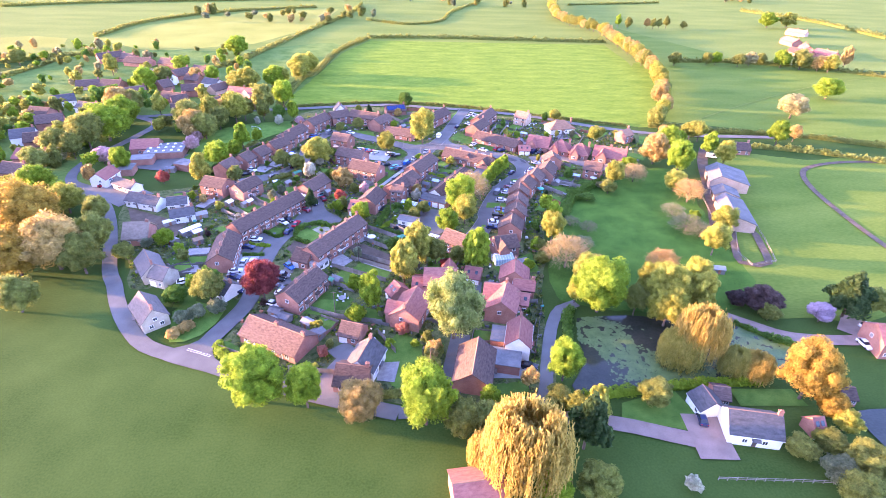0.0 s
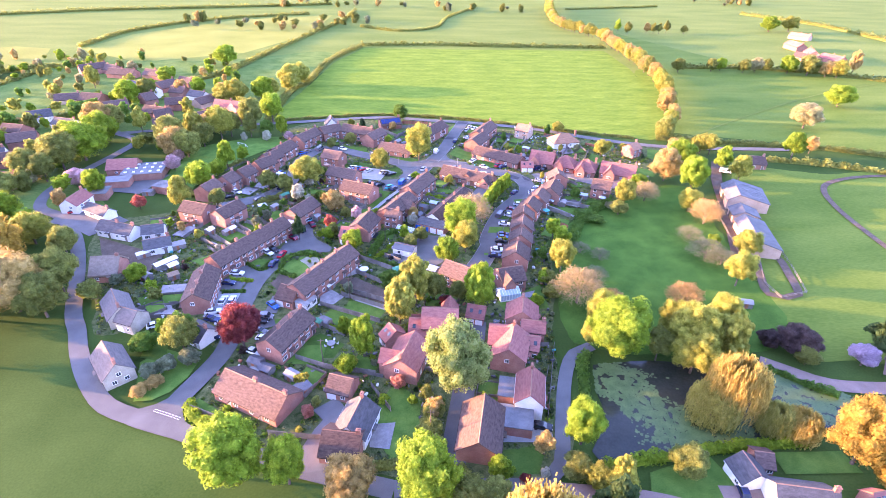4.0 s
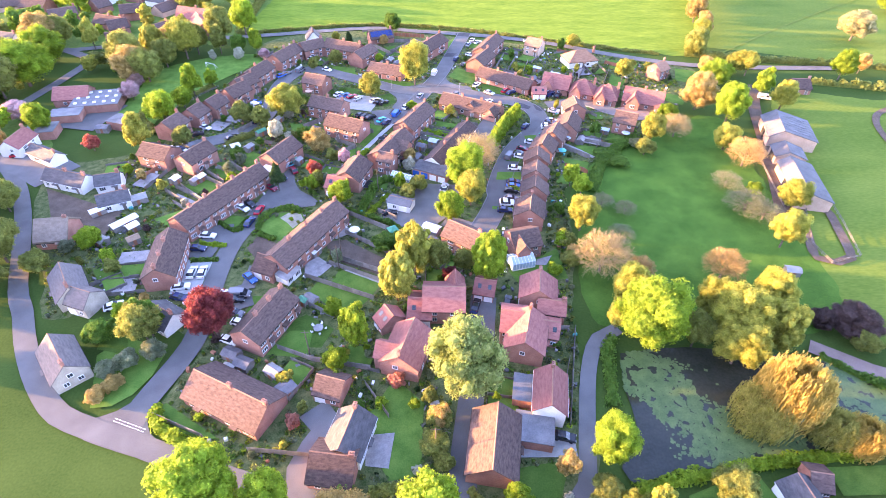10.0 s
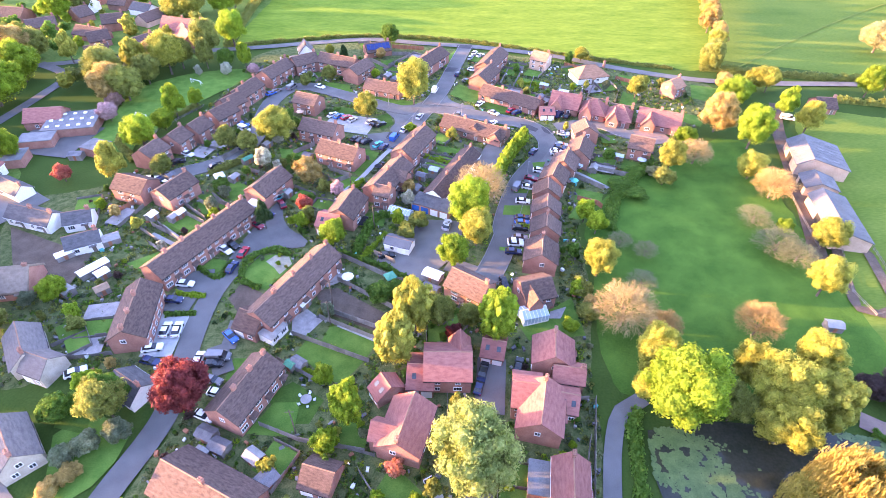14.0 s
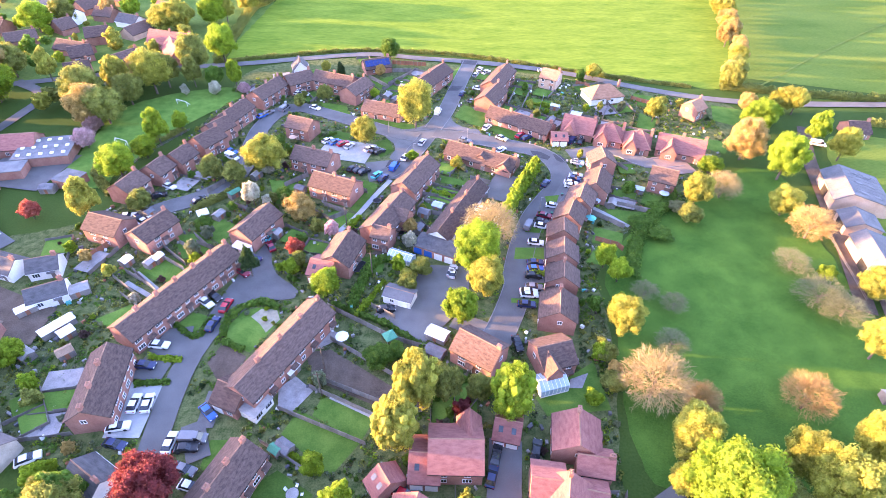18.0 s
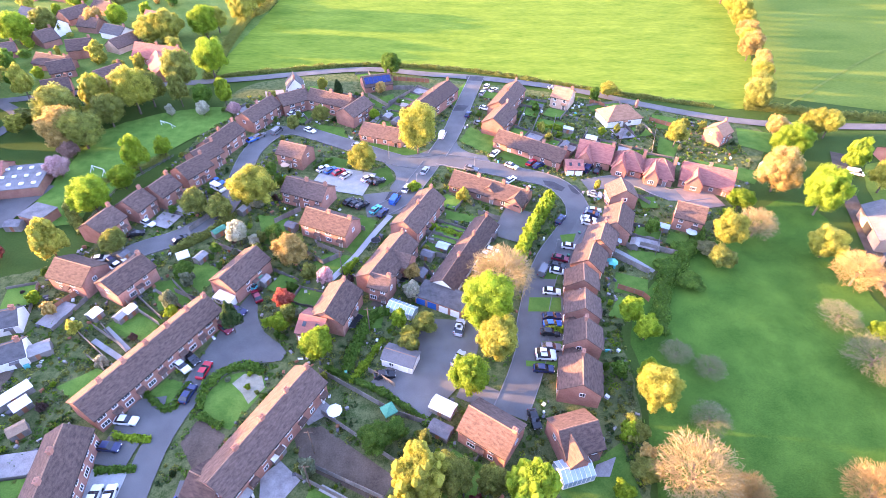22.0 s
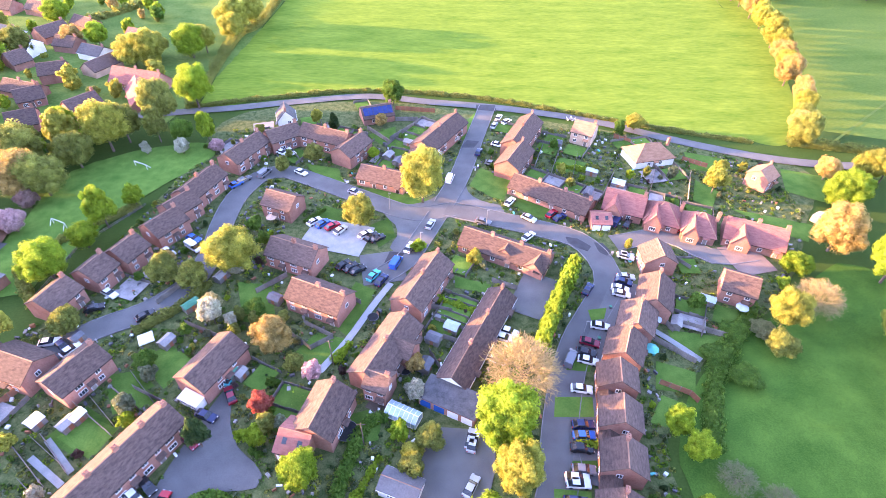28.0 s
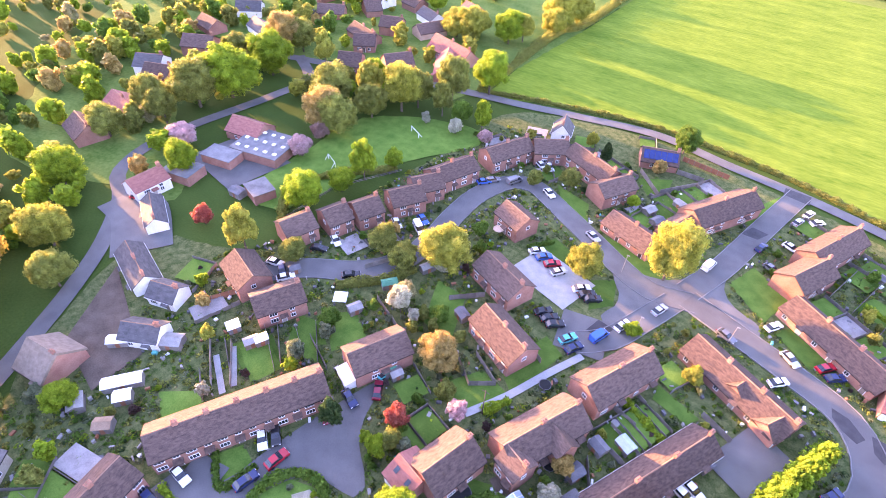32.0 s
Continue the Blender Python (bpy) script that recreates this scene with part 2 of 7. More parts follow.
def box(bm, x0, y0, z0, x1, y1, z1):
    v = [bm.verts.new(p) for p in ((x0, y0, z0), (x1, y0, z0), (x1, y1, z0), (x0, y1, z0), (x0, y0, z1), (x1, y0, z1), (x1, y1, z1), (x0, y1, z1))]
    for f in ((3, 2, 1, 0), (4, 5, 6, 7), (0, 1, 5, 4), (1, 2, 6, 5), (2, 3, 7, 6), (3, 0, 4, 7)):
        bm.faces.new([v[i] for i in f])


def prism(bm, ring, a, b):
    """A ring of (y, z) drawn along x from a to b."""
    p, q = [bm.verts.new((a, y, z)) for y, z in ring], [bm.verts.new((b, y, z)) for y, z in ring]
    bm.faces.new(p)
    bm.faces.new(q[::-1])
    for i in range(len(ring)):
        j = (i + 1) % len(ring)
        bm.faces.new((p[j], p[i], q[i], q[j]))
    bmesh.ops.recalc_face_normals(bm, faces=bm.faces)


def part(name, me, parent, m=None, label=""):
    """Links a mesh (or a bmesh with its material) as one mesh object under a thing or a part."""
    ob = new(name, me)
    ob.parent = parent
    if m is not None:
        ob.matrix_basis = m
    return tagged(ob, label)


def built(name, bm, mats, parent, m=None, label=""):
    return part(name, mesh_of(name, bm, mats), parent, m, label)


def quad_mesh(name, c, u, v, mats):
    """One quad for each centre c with half edges u and v."""
    n = len(c)
    co = np.stack([c - u - v, c + u - v, c + u + v, c - u + v], 1).reshape(-1, 3)
    me = bpy.data.meshes.new(name)
    me.vertices.add(4 * n)
    me.vertices.foreach_set("co", co.astype(np.float32).ravel())
    me.loops.add(4 * n)
    me.loops.foreach_set("vertex_index", np.arange(4 * n, dtype=np.int32))
    me.polygons.add(n)
    me.polygons.foreach_set("loop_start", np.arange(0, 4 * n, 4, dtype=np.int32))
    me.polygons.foreach_set("loop_total", np.full(n, 4, dtype=np.int32))
    me.update(calc_edges=True)
    for m in mats if isinstance(mats, (list, tuple)) else [mats]:
        me.materials.append(MATS[m])
    return me


def leaf_quads(rng, c, nrm, size):
    """Leaf directions: facing roughly along nrm, turned at random."""
    n = len(c)
    d = nrm + rng.normal(0, 0.5, (n, 3))
    d /= np.linalg.norm(d, axis=1, keepdims=True) + 1e-9
    a = np.cross(d, rng.normal(0, 1, (n, 3)))
    a /= np.linalg.norm(a, axis=1, keepdims=True) + 1e-9
    b = np.cross(d, a)
    s = size * rng.uniform(0.6, 1.3, (n, 1))
    return c, a * s, b * s * 0.62


def limb(bm, a, b, r0, r1, n=5):
    d = (b - a).normalized()
    s = d.orthogonal().normalized()
    t = d.cross(s)
    rings = []
    for p, r in ((a, r0), (b, r1)):
        rings.append([bm.verts.new(p + (s * math.cos(6.2832 * i / n) + t * math.sin(6.2832 * i / n)) * r) for i in range(n)])
    for i in range(n):
        j = (i + 1) % n
        bm.faces.new((rings[0][i], rings[0][j], rings[1][j], rings[1][i]))


def flat(name, pts, z, mat, kind="structure", label="", category=""):
    bm = bmesh.new()
    bm.faces.new([bm.verts.new((x, y, z)) for x, y in pts])
    bmesh.ops.recalc_face_normals(bm, faces=bm.faces)
    if bm.faces[0:1] and bm.faces[:][0].normal.z < 0:
        bmesh.ops.reverse_faces(bm, faces=bm.faces)
    bmesh.ops.triangulate(bm, faces=bm.faces)
    ob = new(name, mesh_of(name, bm, mat))
    return tagged(ob, label, category, kind=kind)


# ---- ground ----
bm = bmesh.new()
R = 4200
bmesh.ops.create_grid(bm, x_segments=60, y_segments=60, size=R)
tagged(new("ground", mesh_of("ground", bm, "grass")), "short green grass over flat farmland", "ground", kind="structure")

LAYER = [0.02]


def layer():
    LAYER[0] += 0.004
    return LAYER[0]


PATCH_WORDS = dict(field=("sunlit green crop field beside the village", "field"), meadow=("pale green far meadow", "field"), meadow2=("green pasture with long tree shadows", "field"), corn=("pale yellow-green far field", "field"),
                   soil=("dull green and brown garden ground between houses", "ground"), soil2=("rough green ground under the western gardens", "ground"), paddock=("green grass paddock between trees", "paddock"), lawn=("mown green lawn in the village", "lawn"), bare=("bare brown soil patch", "soil"), tarmac=("dark newly patched asphalt on the road", "road"), asphalt=("grey-purple asphalt where two roads widen and meet", "road"), bedding=("pale gravel bed with clipped shrubs", "ground"), paved=("grey stone paved patio beside a house", "patio"))


POLY = {}
PLOTS = []


def within(x, y, pts):
    inside = False
    for (x0, y0), (x1, y1) in zip(pts, pts[1:] + pts[:1]):
        if (y0 > y) != (y1 > y) and x < (x1 - x0) * (y - y0) / (y1 - y0) + x0:
            inside = not inside
    return inside


def smooth(pts, step=3.0):
    """A Catmull-Rom line through the points."""
    p = [Vector((*q, 0)) for q in pts]
    p = [p[0] * 2 - p[1]] + p + [p[-1] * 2 - p[-2]]
    out = []
    for i in range(1, len(p) - 2):
        n = max(1, int((p[i + 1] - p[i]).length / step))
        for k in range(n):
            t = k / n
            a, b, c, d = p[i - 1:i + 3]
            out.append(0.5 * (2 * b + (c - a) * t + (2 * a - 5 * b + 4 * c - d) * t * t + (3 * b - 3 * c + d - a) * t ** 3))
    return out + [p[-2]]


SOFT = ("paddock", "gardens", "east_pasture", "field_edge", "playing_field", "west_gardens")


def wavy(pts):
    """A closed outline, rounded and slightly uneven."""
    line = smooth(pts[-1:] + pts + pts[:2], 2.5)
    i0 = min(range(len(line) // 3), key=lambda i: math.dist(line[i][:2], pts[0]))
    i1 = min(range(len(line) * 2 // 3, len(line)), key=lambda i: math.dist(line[i][:2], pts[0]))
    return [(q.x + 1.1 * noise.noise(Vector((q.x * 0.22, q.y * 0.22, 4))), q.y + 1.1 * noise.noise(Vector((q.x * 0.22, q.y * 0.22, 9)))) for q in line[i0:i1]]


def patch(name, mat, pts):
    POLY[name] = pts
    w = PATCH_WORDS[mat]
    if mat in ("lawn", "paved", "bare", "asphalt", "tarmac", "bedding"):
        PLOTS.append(pts)
    if mat in ("asphalt", "tarmac"):
        p = pts[-1:] + pts + pts[:2]
        if mat == "asphalt":
            pts = [(q.x, q.y) for q in smooth(p, 2.0)]
            pts = pts[:min(range(len(pts) // 2, len(pts)), key=lambda i: math.dist(pts[i], pts[0]))]
        flat(name, pts, (0.263 if mat == "asphalt" else 0.33) + layer() * 0.2, mat, "structure", *w)
    elif name in SOFT:
        flat(name, wavy(pts), layer(), mat, "structure", *w)
    else:
        flat(name, pts, layer(), mat, "structure", *w)


patch("far_fields", "meadow", [(-4000, 430), (4000, 430), (4000, 4000), (-4000, 4000)])
patch("junction", "asphalt", [(-66.0, 101.3), (-62.8, 102.2), (-60.0, 103.4), (-57.6, 105.5), (-55.6, 110.2), (-51.8, 110.2), (-53.2, 106.0), (-53.6, 102.0), (-51.8, 98.4), (-48.6, 95.9), (-49.6, 93.2), (-58.7, 95.8), (-65.0, 98.4)])
patch("junction", "asphalt", [(-10.8, 248.1), (-3.6, 249.6), (1.4, 253.7), (5.6, 264.0), (8.6, 275.3), (13.2, 273.6), (10.4, 262.4), (10.2, 255.0), (13.5, 250.5), (19.7, 247.3), (17.3, 240.4), (9.7, 243.0), (2.7, 243.1), (-2.0, 239.4), (-4.3, 233.6), (-7.5, 227.0), (-11.6, 230.3), (-9.9, 234.8), (-10.5, 239.5), (-13.8, 244.5)])
patch("road_repair", "tarmac", [(9.4, 279.5), (13.7, 279.4), (15.9, 283.4), (11.8, 284.2)])
patch("road_repair", "tarmac", [(16.7, 305.9), (23.8, 304.5), (23.9, 309.4), (16.8, 309.9)])
patch("road_repair", "tarmac", [(34.8, 234.0), (37.9, 233.2), (40.8, 230.0), (39.4, 228.1), (36.8, 229.6), (35.0, 231.7)])
patch("road_repair", "tarmac", [(41.8, 231.6), (44.1, 231.3), (45.4, 228.2), (44.0, 226.3), (42.3, 227.8)])
patch("road_repair", "tarmac", [(-11.5, 228.8), (-7.8, 228.1), (-9.1, 223.9), (-12.8, 224.4)])
patch("turning_area", "asphalt", [(-46.9, 158.3), (-46.0, 162.7), (-44.3, 166.3), (-41.1, 168.3), (-36.5, 168.3), (-31.7, 168.8), (-31.0, 170.9), (-33.0, 173.3), (-36.6, 176.3), (-39.1, 180.6), (-40.2, 185.8), (-40.7, 190.6), (-43.0, 187.0), (-45.7, 179.3), (-48.4, 170.6), (-50.4, 160.1)])
patch("field_grass", "field", [(-84.3, 304.2), (-86.4, 371.5), (-79.5, 386.4), (-72.9, 466.0), (-55.3, 527.4), (74.1, 524.4), (163.5, 523.5), (162.3, 449.6), (152.5, 375.5), (121.3, 291.5), (108.0, 283.7), (86.1, 290.7), (58.6, 300.6), (29.3, 312.6), (8.3, 318.3), (-26.5, 322.1), (-59.8, 316.3)])
patch("far_meadow", "meadow", [(-65.0, 544.6), (-78.1, 562.5), (-92.7, 797.0), (-49.0, 843.3), (179.1, 878.8), (130.6, 659.6), (160.2, 592.6), (165.7, 547.2), (77.2, 548.4)])
patch("east_meadow", "meadow2", [(132.7, 292.0), (170.9, 376.5), (187.5, 511.7), (181.7, 605.5), (202.4, 634.4), (264.9, 456.8), (351.6, 412.4), (367.5, 387.3), (250.8, 246.7), (199.2, 270.3)])
patch("far_corn", "corn", [(-298.3, 511.3), (-290.1, 593.0), (-217.8, 701.0), (-116.0, 746.4), (-118.3, 600.3), (-155.3, 501.9), (-226.3, 461.0)])
patch("far_corn", "corn", [(-404.8, 501.6), (-360.0, 522.9), (-324.9, 514.5), (-292.4, 442.5), (-334.7, 405.4)])
patch("far_corn", "corn", [(-305.3, 365.0), (-290.7, 399.2), (-284.2, 414.5), (-280.7, 366.4)])
patch("gardens", "soil", [(-86.1, 208.5), (-75.5, 267.7), (-68.8, 302.1), (-25.7, 313.1), (20.0, 304.1), (69.2, 287.7), (117.1, 266.3), (99.1, 233.4), (83.7, 212.7), (56.6, 193.5), (42.8, 178.2), (40.7, 164.0), (37.8, 144.2), (33.5, 128.6), (30.9, 108.3), (25.1, 83.0), (-20.3, 85.9), (-35.1, 90.0), (-51.7, 100.4), (-49.0, 116.4), (-54.7, 123.1), (-70.2, 130.6), (-85.4, 127.3), (-92.2, 140.9), (-103.9, 156.9), (-114.5, 182.2), (-110.6, 192.0), (-93.8, 198.9)])
patch("west_gardens", "soil2", [(-217.1, 271.8), (-161.3, 288.6), (-113.9, 306.4), (-88.7, 308.6), (-80.6, 502.9), (-160.7, 470.9), (-270.7, 450.8), (-280.0, 312.8), (-191.6, 196.9), (-137.4, 198.0), (-127.1, 210.8)])
patch("east_pasture", "meadow2", [(143.6, 242.7), (178.1, 235.1), (215.1, 230.0), (138.4, 124.4), (105.6, 114.8), (97.0, 117.0), (96.5, 132.2), (103.0, 150.0), (111.0, 172.0), (128.0, 214.0)])
patch("field_edge", "field", [(164.4, 442.3), (151.2, 384.9), (133.7, 333.4), (112.0, 296.0), (108.0, 284.5), (120.0, 281.0), (134.6, 302.0), (147.2, 333.5), (158.5, 367.1), (184.2, 442.8)])
patch("paddock", "paddock", [(44.5, 176.6), (56.0, 191.5), (80.6, 208.2), (102.1, 222.6), (111.9, 215.9), (107.3, 193.6), (103.0, 165.0), (101.5, 148.7), (99.0, 128.0), (88.0, 119.0), (66.0, 117.0), (46.0, 119.5), (37.5, 125.0), (38.5, 144.0), (42.4, 160.0)])
patch("lawn", "lawn", [(-72.2, 178.9), (-67.4, 185.3), (-61.3, 181.8), (-64.6, 175.0)])
patch("lawn", "lawn", [(-74.8, 163.6), (-68.8, 167.9), (-64.2, 165.9), (-69.5, 160.0)])
patch("lawn", "lawn", [(-66.8, 192.4), (-61.1, 193.5), (-56.3, 189.7), (-61.2, 186.3)])
patch("lawn", "lawn", [(-44.7, 156.7), (-44.6, 161.3), (-42.5, 165.3), (-38.7, 166.3), (-35.0, 166.1), (-33.4, 162.4), (-38.3, 153.3), (-39.8, 153.9)])
patch("gravel_bed", "bedding", [(-40.5, 163.5), (-38.6, 165.8), (-35.1, 165.5), (-33.8, 162.4), (-36.2, 158.7), (-37.9, 161.1)])
patch("forecourt", "bare", [(-46.6, 150.9), (-44.8, 155.9), (-38.9, 152.3), (-39.6, 146.6), (-42.6, 145.5)])
patch("lawn", "lawn", [(-56.0, 161.6), (-50.9, 158.2), (-49.4, 163.6), (-53.6, 165.2)])
patch("lawn", "lawn", [(-23.2, 137.9), (-21.8, 142.1), (-11.2, 136.9), (-13.6, 132.0)])
patch("lawn", "lawn", [(-28.4, 134.3), (-25.9, 139.3), (-13.6, 132.0), (-18.3, 125.9)])
patch("lawn", "bare", [(-26.8, 153.0), (-21.4, 153.6), (-7.5, 143.5), (-9.6, 138.8), (-24.1, 146.1)])
patch("lawn", "lawn", [(-32.1, 124.2), (-27.7, 127.3), (-20.9, 122.8), (-23.1, 117.7), (-28.8, 117.9)])
patch("lawn", "lawn", [(20.3, 140.5), (34.1, 148.8), (34.7, 137.3), (21.9, 136.4)])
patch("lawn", "lawn", [(-41.5, 127.8), (-41.0, 133.5), (-37.3, 133.4), (-39.5, 127.7)])
patch("lawn", "lawn", [(-13.4, 98.7), (-7.2, 109.3), (-1.3, 103.5), (-2.0, 89.0), (-7.6, 88.1)])
patch("lawn", "lawn", [(14.6, 89.6), (24.8, 91.0), (21.8, 84.1), (13.2, 83.3)])
patch("lawn", "lawn", [(-70.1, 179.0), (-67.2, 183.6), (-59.6, 180.5), (-62.0, 174.5)])
patch("lawn", "lawn", [(-65.4, 189.1), (-58.8, 189.0), (-53.7, 185.7), (-61.9, 183.4)])
patch("lawn", "lawn", [(-62.0, 195.8), (-57.1, 200.1), (-50.4, 195.6), (-54.3, 188.9)])
patch("lawn", "lawn", [(-47.5, 218.6), (-39.3, 217.5), (-35.3, 204.4), (-43.1, 206.1)])
patch("lawn", "lawn", [(-31.7, 195.2), (-26.4, 202.6), (-20.1, 200.9), (-23.8, 192.3)])
patch("lawn", "lawn", [(-24.4, 205.8), (-19.2, 218.1), (-14.3, 215.2), (-18.9, 200.9)])
patch("lawn", "lawn", [(-33.7, 242.2), (-30.7, 248.6), (-24.9, 245.9), (-25.7, 239.7)])
patch("lawn", "lawn", [(-17.4, 239.6), (-12.2, 243.2), (-10.3, 234.8), (-14.5, 230.3)])
patch("lawn", "lawn", [(10.7, 257.9), (14.9, 267.7), (23.8, 260.8), (19.9, 249.4)])
patch("lawn", "lawn", [(-21.1, 256.7), (-14.4, 256.7), (-1.1, 251.0), (-4.4, 248.3), (-12.4, 249.7)])
patch("lawn", "lawn", [(-39.8, 270.6), (-28.9, 267.3), (-26.3, 259.7), (-35.2, 262.8)])
patch("lawn", "lawn", [(-21.7, 288.0), (-12.4, 293.8), (-12.1, 286.1), (-16.6, 281.4)])
patch("lawn", "lawn", [(7.9, 287.9), (15.9, 304.1), (18.8, 302.0), (12.4, 282.3)])
patch("lawn", "lawn", [(4.7, 219.7), (13.4, 216.6), (11.8, 213.9), (4.5, 215.8)])
patch("lawn", "lawn", [(51.1, 202.0), (64.0, 199.4), (57.8, 193.5), (51.1, 195.0)])
patch("lawn", "lawn", [(45.8, 193.7), (53.1, 190.7), (51.0, 185.4), (43.5, 186.8)])
patch("lawn", "lawn", [(44.2, 185.5), (48.9, 182.9), (43.8, 178.2), (39.9, 179.4)])
patch("lawn", "lawn", [(65.0, 209.4), (73.4, 205.7), (67.8, 199.3), (62.2, 204.3)])
patch("lawn", "lawn", [(82.8, 276.6), (95.7, 271.4), (90.3, 263.3), (80.9, 266.5)])
patch("lawn", "lawn", [(109.8, 266.3), (121.7, 261.5), (114.1, 248.4), (105.3, 254.1)])
patch("lawn", "lawn", [(84.5, 246.0), (104.9, 238.1), (99.4, 231.0), (96.0, 233.4)])
patch("lawn", "lawn", [(41.0, 273.4), (49.3, 270.0), (44.3, 263.6), (37.0, 266.9)])
patch("lawn", "lawn", [(80.2, 260.3), (84.8, 254.3), (79.6, 246.1), (75.5, 250.2)])
patch("lawn", "lawn", [(22.2, 248.0), (27.0, 253.5), (34.9, 246.6), (30.0, 241.5)])
patch("lawn", "lawn", [(-19.1, 181.9), (-10.7, 184.2), (-11.4, 177.1), (-16.4, 176.2)])
patch("lawn", "lawn", [(-34.4, 116.0), (-30.6, 122.5), (-25.5, 122.4), (-25.7, 115.0)])
patch("lawn", "lawn", [(-69.6, 116.9), (-65.4, 121.7), (-55.4, 118.0), (-56.2, 111.4), (-58.4, 107.0), (-61.5, 104.5), (-65.3, 104.2)])
patch("lawn", "lawn", [(-52.9, 103.6), (-51.1, 104.9), (-38.9, 96.9), (-45.5, 97.7)])
patch("lawn", "lawn", [(-70.3, 118.5), (-71.5, 130.6), (-67.6, 130.5), (-63.5, 116.8)])
patch("playing_field", "lawn", [(-109.0, 215.8), (-110.4, 231.6), (-107.8, 267.9), (-80.3, 282.8), (-69.2, 275.8), (-84.0, 250.5), (-93.2, 225.1), (-96.1, 215.6)])
patch("lawn", "lawn", [(43.7, 83.8), (57.0, 88.0), (59.4, 81.3), (56.5, 75.9), (42.4, 79.5)])
patch("lawn", "lawn", [(70.4, 88.0), (85.1, 88.0), (86.0, 82.8), (70.4, 82.9)])
patch("pub_yard_ground", "bare", [(-111.2, 179.0), (-94.6, 171.3), (-84.7, 167.0), (-85.1, 156.6), (-100.5, 160.6)])
patch("gravel", "bare", [(-14.4, 184.0), (-8.4, 180.5), (-10.0, 183.9), (-13.0, 186.3)])
patch("patio", "paved", [(-30.7, 144.2), (-27.7, 146.9), (-23.7, 143.3), (-27.0, 138.7), (-29.9, 139.4)])
patch("patio", "paved", [(-28.3, 158.8), (-24.2, 161.3), (-19.2, 156.8), (-23.9, 153.7)])
patch("patio", "paved", [(-12.2, 96.8), (-6.8, 97.2), (-7.7, 90.3), (-11.8, 90.9)])
patch("patio", "paved", [(28.2, 144.5), (32.2, 145.9), (30.1, 142.3), (27.2, 142.4)])


def strip(bm, line, off0, z0, off1, z1):
    """A band along a line between two side offsets."""
    prev = None
    for i, q in enumerate(line):
        d = (line[min(i + 1, len(line) - 1)] - line[max(i - 1, 0)]).normalized()
        s = Vector((d.y, -d.x, 0))
        cur = [bm.verts.new(q + s * o + Vector((0, 0, z))) for o, z in ((off0, z0), (off1, z1))]
        if prev:
            bm.faces.new((prev[0], prev[1], cur[1], cur[0]))
        prev = cur


ROAD_LINES = []


def road(name, width, pts):
    ROAD_LINES.append((width, smooth(pts, 2.0)))
    gravelly = any(k in name for k in ("cottage", "east", "close_yard", "right_yard", "barn_track", "right_drive"))
    line = smooth(pts)
    z = 0.26 + layer() * 0.2
    bm = bmesh.new()
    strip(bm, line, -width / 2, z, width / 2, z)
    bmesh.ops.recalc_face_normals(bm, faces=bm.faces)
    if sum(f.normal.z for f in bm.faces) < 0:
        bmesh.ops.reverse_faces(bm, faces=bm.faces)
    word = "bare earth track" if name in ("riding_ring", "ride", "barn_track", "field_path") else "pinkish gravel drive" if gravelly else "grey-purple asphalt road"
    ob = tagged(new(name, mesh_of(name, bm, "concrete" if name in ("lot", "drive_f", "drive_k", "footpath") else "meadow" if name == "field_path" else "bare" if name in ("riding_ring", "ride", "barn_track") else "gravel" if gravelly else "asphalt")), word + " through the village", "road", kind="structure")
    if not gravelly and 5 < width < 8 and name not in ("lane", "far_road") and "drive" not in name and "pads" not in name:
        for s in (-1, 1):
            bm = bmesh.new()
            a, b = s * width / 2, s * (width / 2 + 0.18)
            strip(bm, line, a, z - 0.2, a, z + 0.1)
            strip(bm, line, a, z + 0.1, b, z + 0.1)
            strip(bm, line, b, z + 0.1, b, z - 0.2)
            bmesh.ops.recalc_face_normals(bm, faces=bm.faces)
            built("kerb", bm, "kerb", ob)


road("lane", 4.2, [(-159.9, 289.4), (-143.6, 276.8), (-143.9, 258.8), (-150.1, 222.2), (-145.4, 202.8), (-133.6, 194.8), (-121.4, 182.0), (-113.2, 169.8), (-106.6, 157.5), (-96.6, 137.1), (-91.5, 129.6), (-86.6, 121.4), (-81.2, 113.8), (-75.6, 107.4), (-70.4, 102.9), (-63.5, 99.9), (-57.0, 97.7), (-50.0, 95.0), (-45.1, 93.0), (-33.8, 88.9), (-21.7, 85.2), (-6.3, 81.0)])
road("track", 3.2, [(-6.3, 81.0), (8.1, 81.7), (22.8, 81.8), (26.6, 86.0), (28.9, 95.0), (31.5, 105.4), (33.9, 112.7), (37.0, 118.3), (42.3, 121.1)])
road("street", 5.0, [(-56.4, 98.6), (-55.6, 104.5), (-53.3, 111.0), (-51.3, 117.0), (-50.4, 123.0), (-51.1, 134.4), (-51.3, 143.4), (-50.5, 152.9), (-47.7, 161.4), (-42.7, 169.1)])
road("avenue", 5.8, [(20.9, 308.5), (14.0, 284.1), (8.5, 263.9), (2.9, 249.0)])
road("avenue_west", 6.0, [(5.2, 246.4), (-4.4, 244.4), (-12.4, 247.6), (-20.7, 252.5), (-34.9, 260.7), (-45.1, 265.9), (-52.1, 262.9), (-56.3, 252.9), (-57.1, 241.3), (-56.5, 228.8), (-58.6, 217.8), (-65.4, 209.5), (-74.3, 204.3), (-83.3, 196.2)])
road("avenue_south", 5.5, [(1.1, 244.3), (-3.6, 233.5), (-7.8, 224.9), (-13.9, 219.6)])
road("parking", 11, [(-7.8, 223.9), (-18.2, 222.0)])
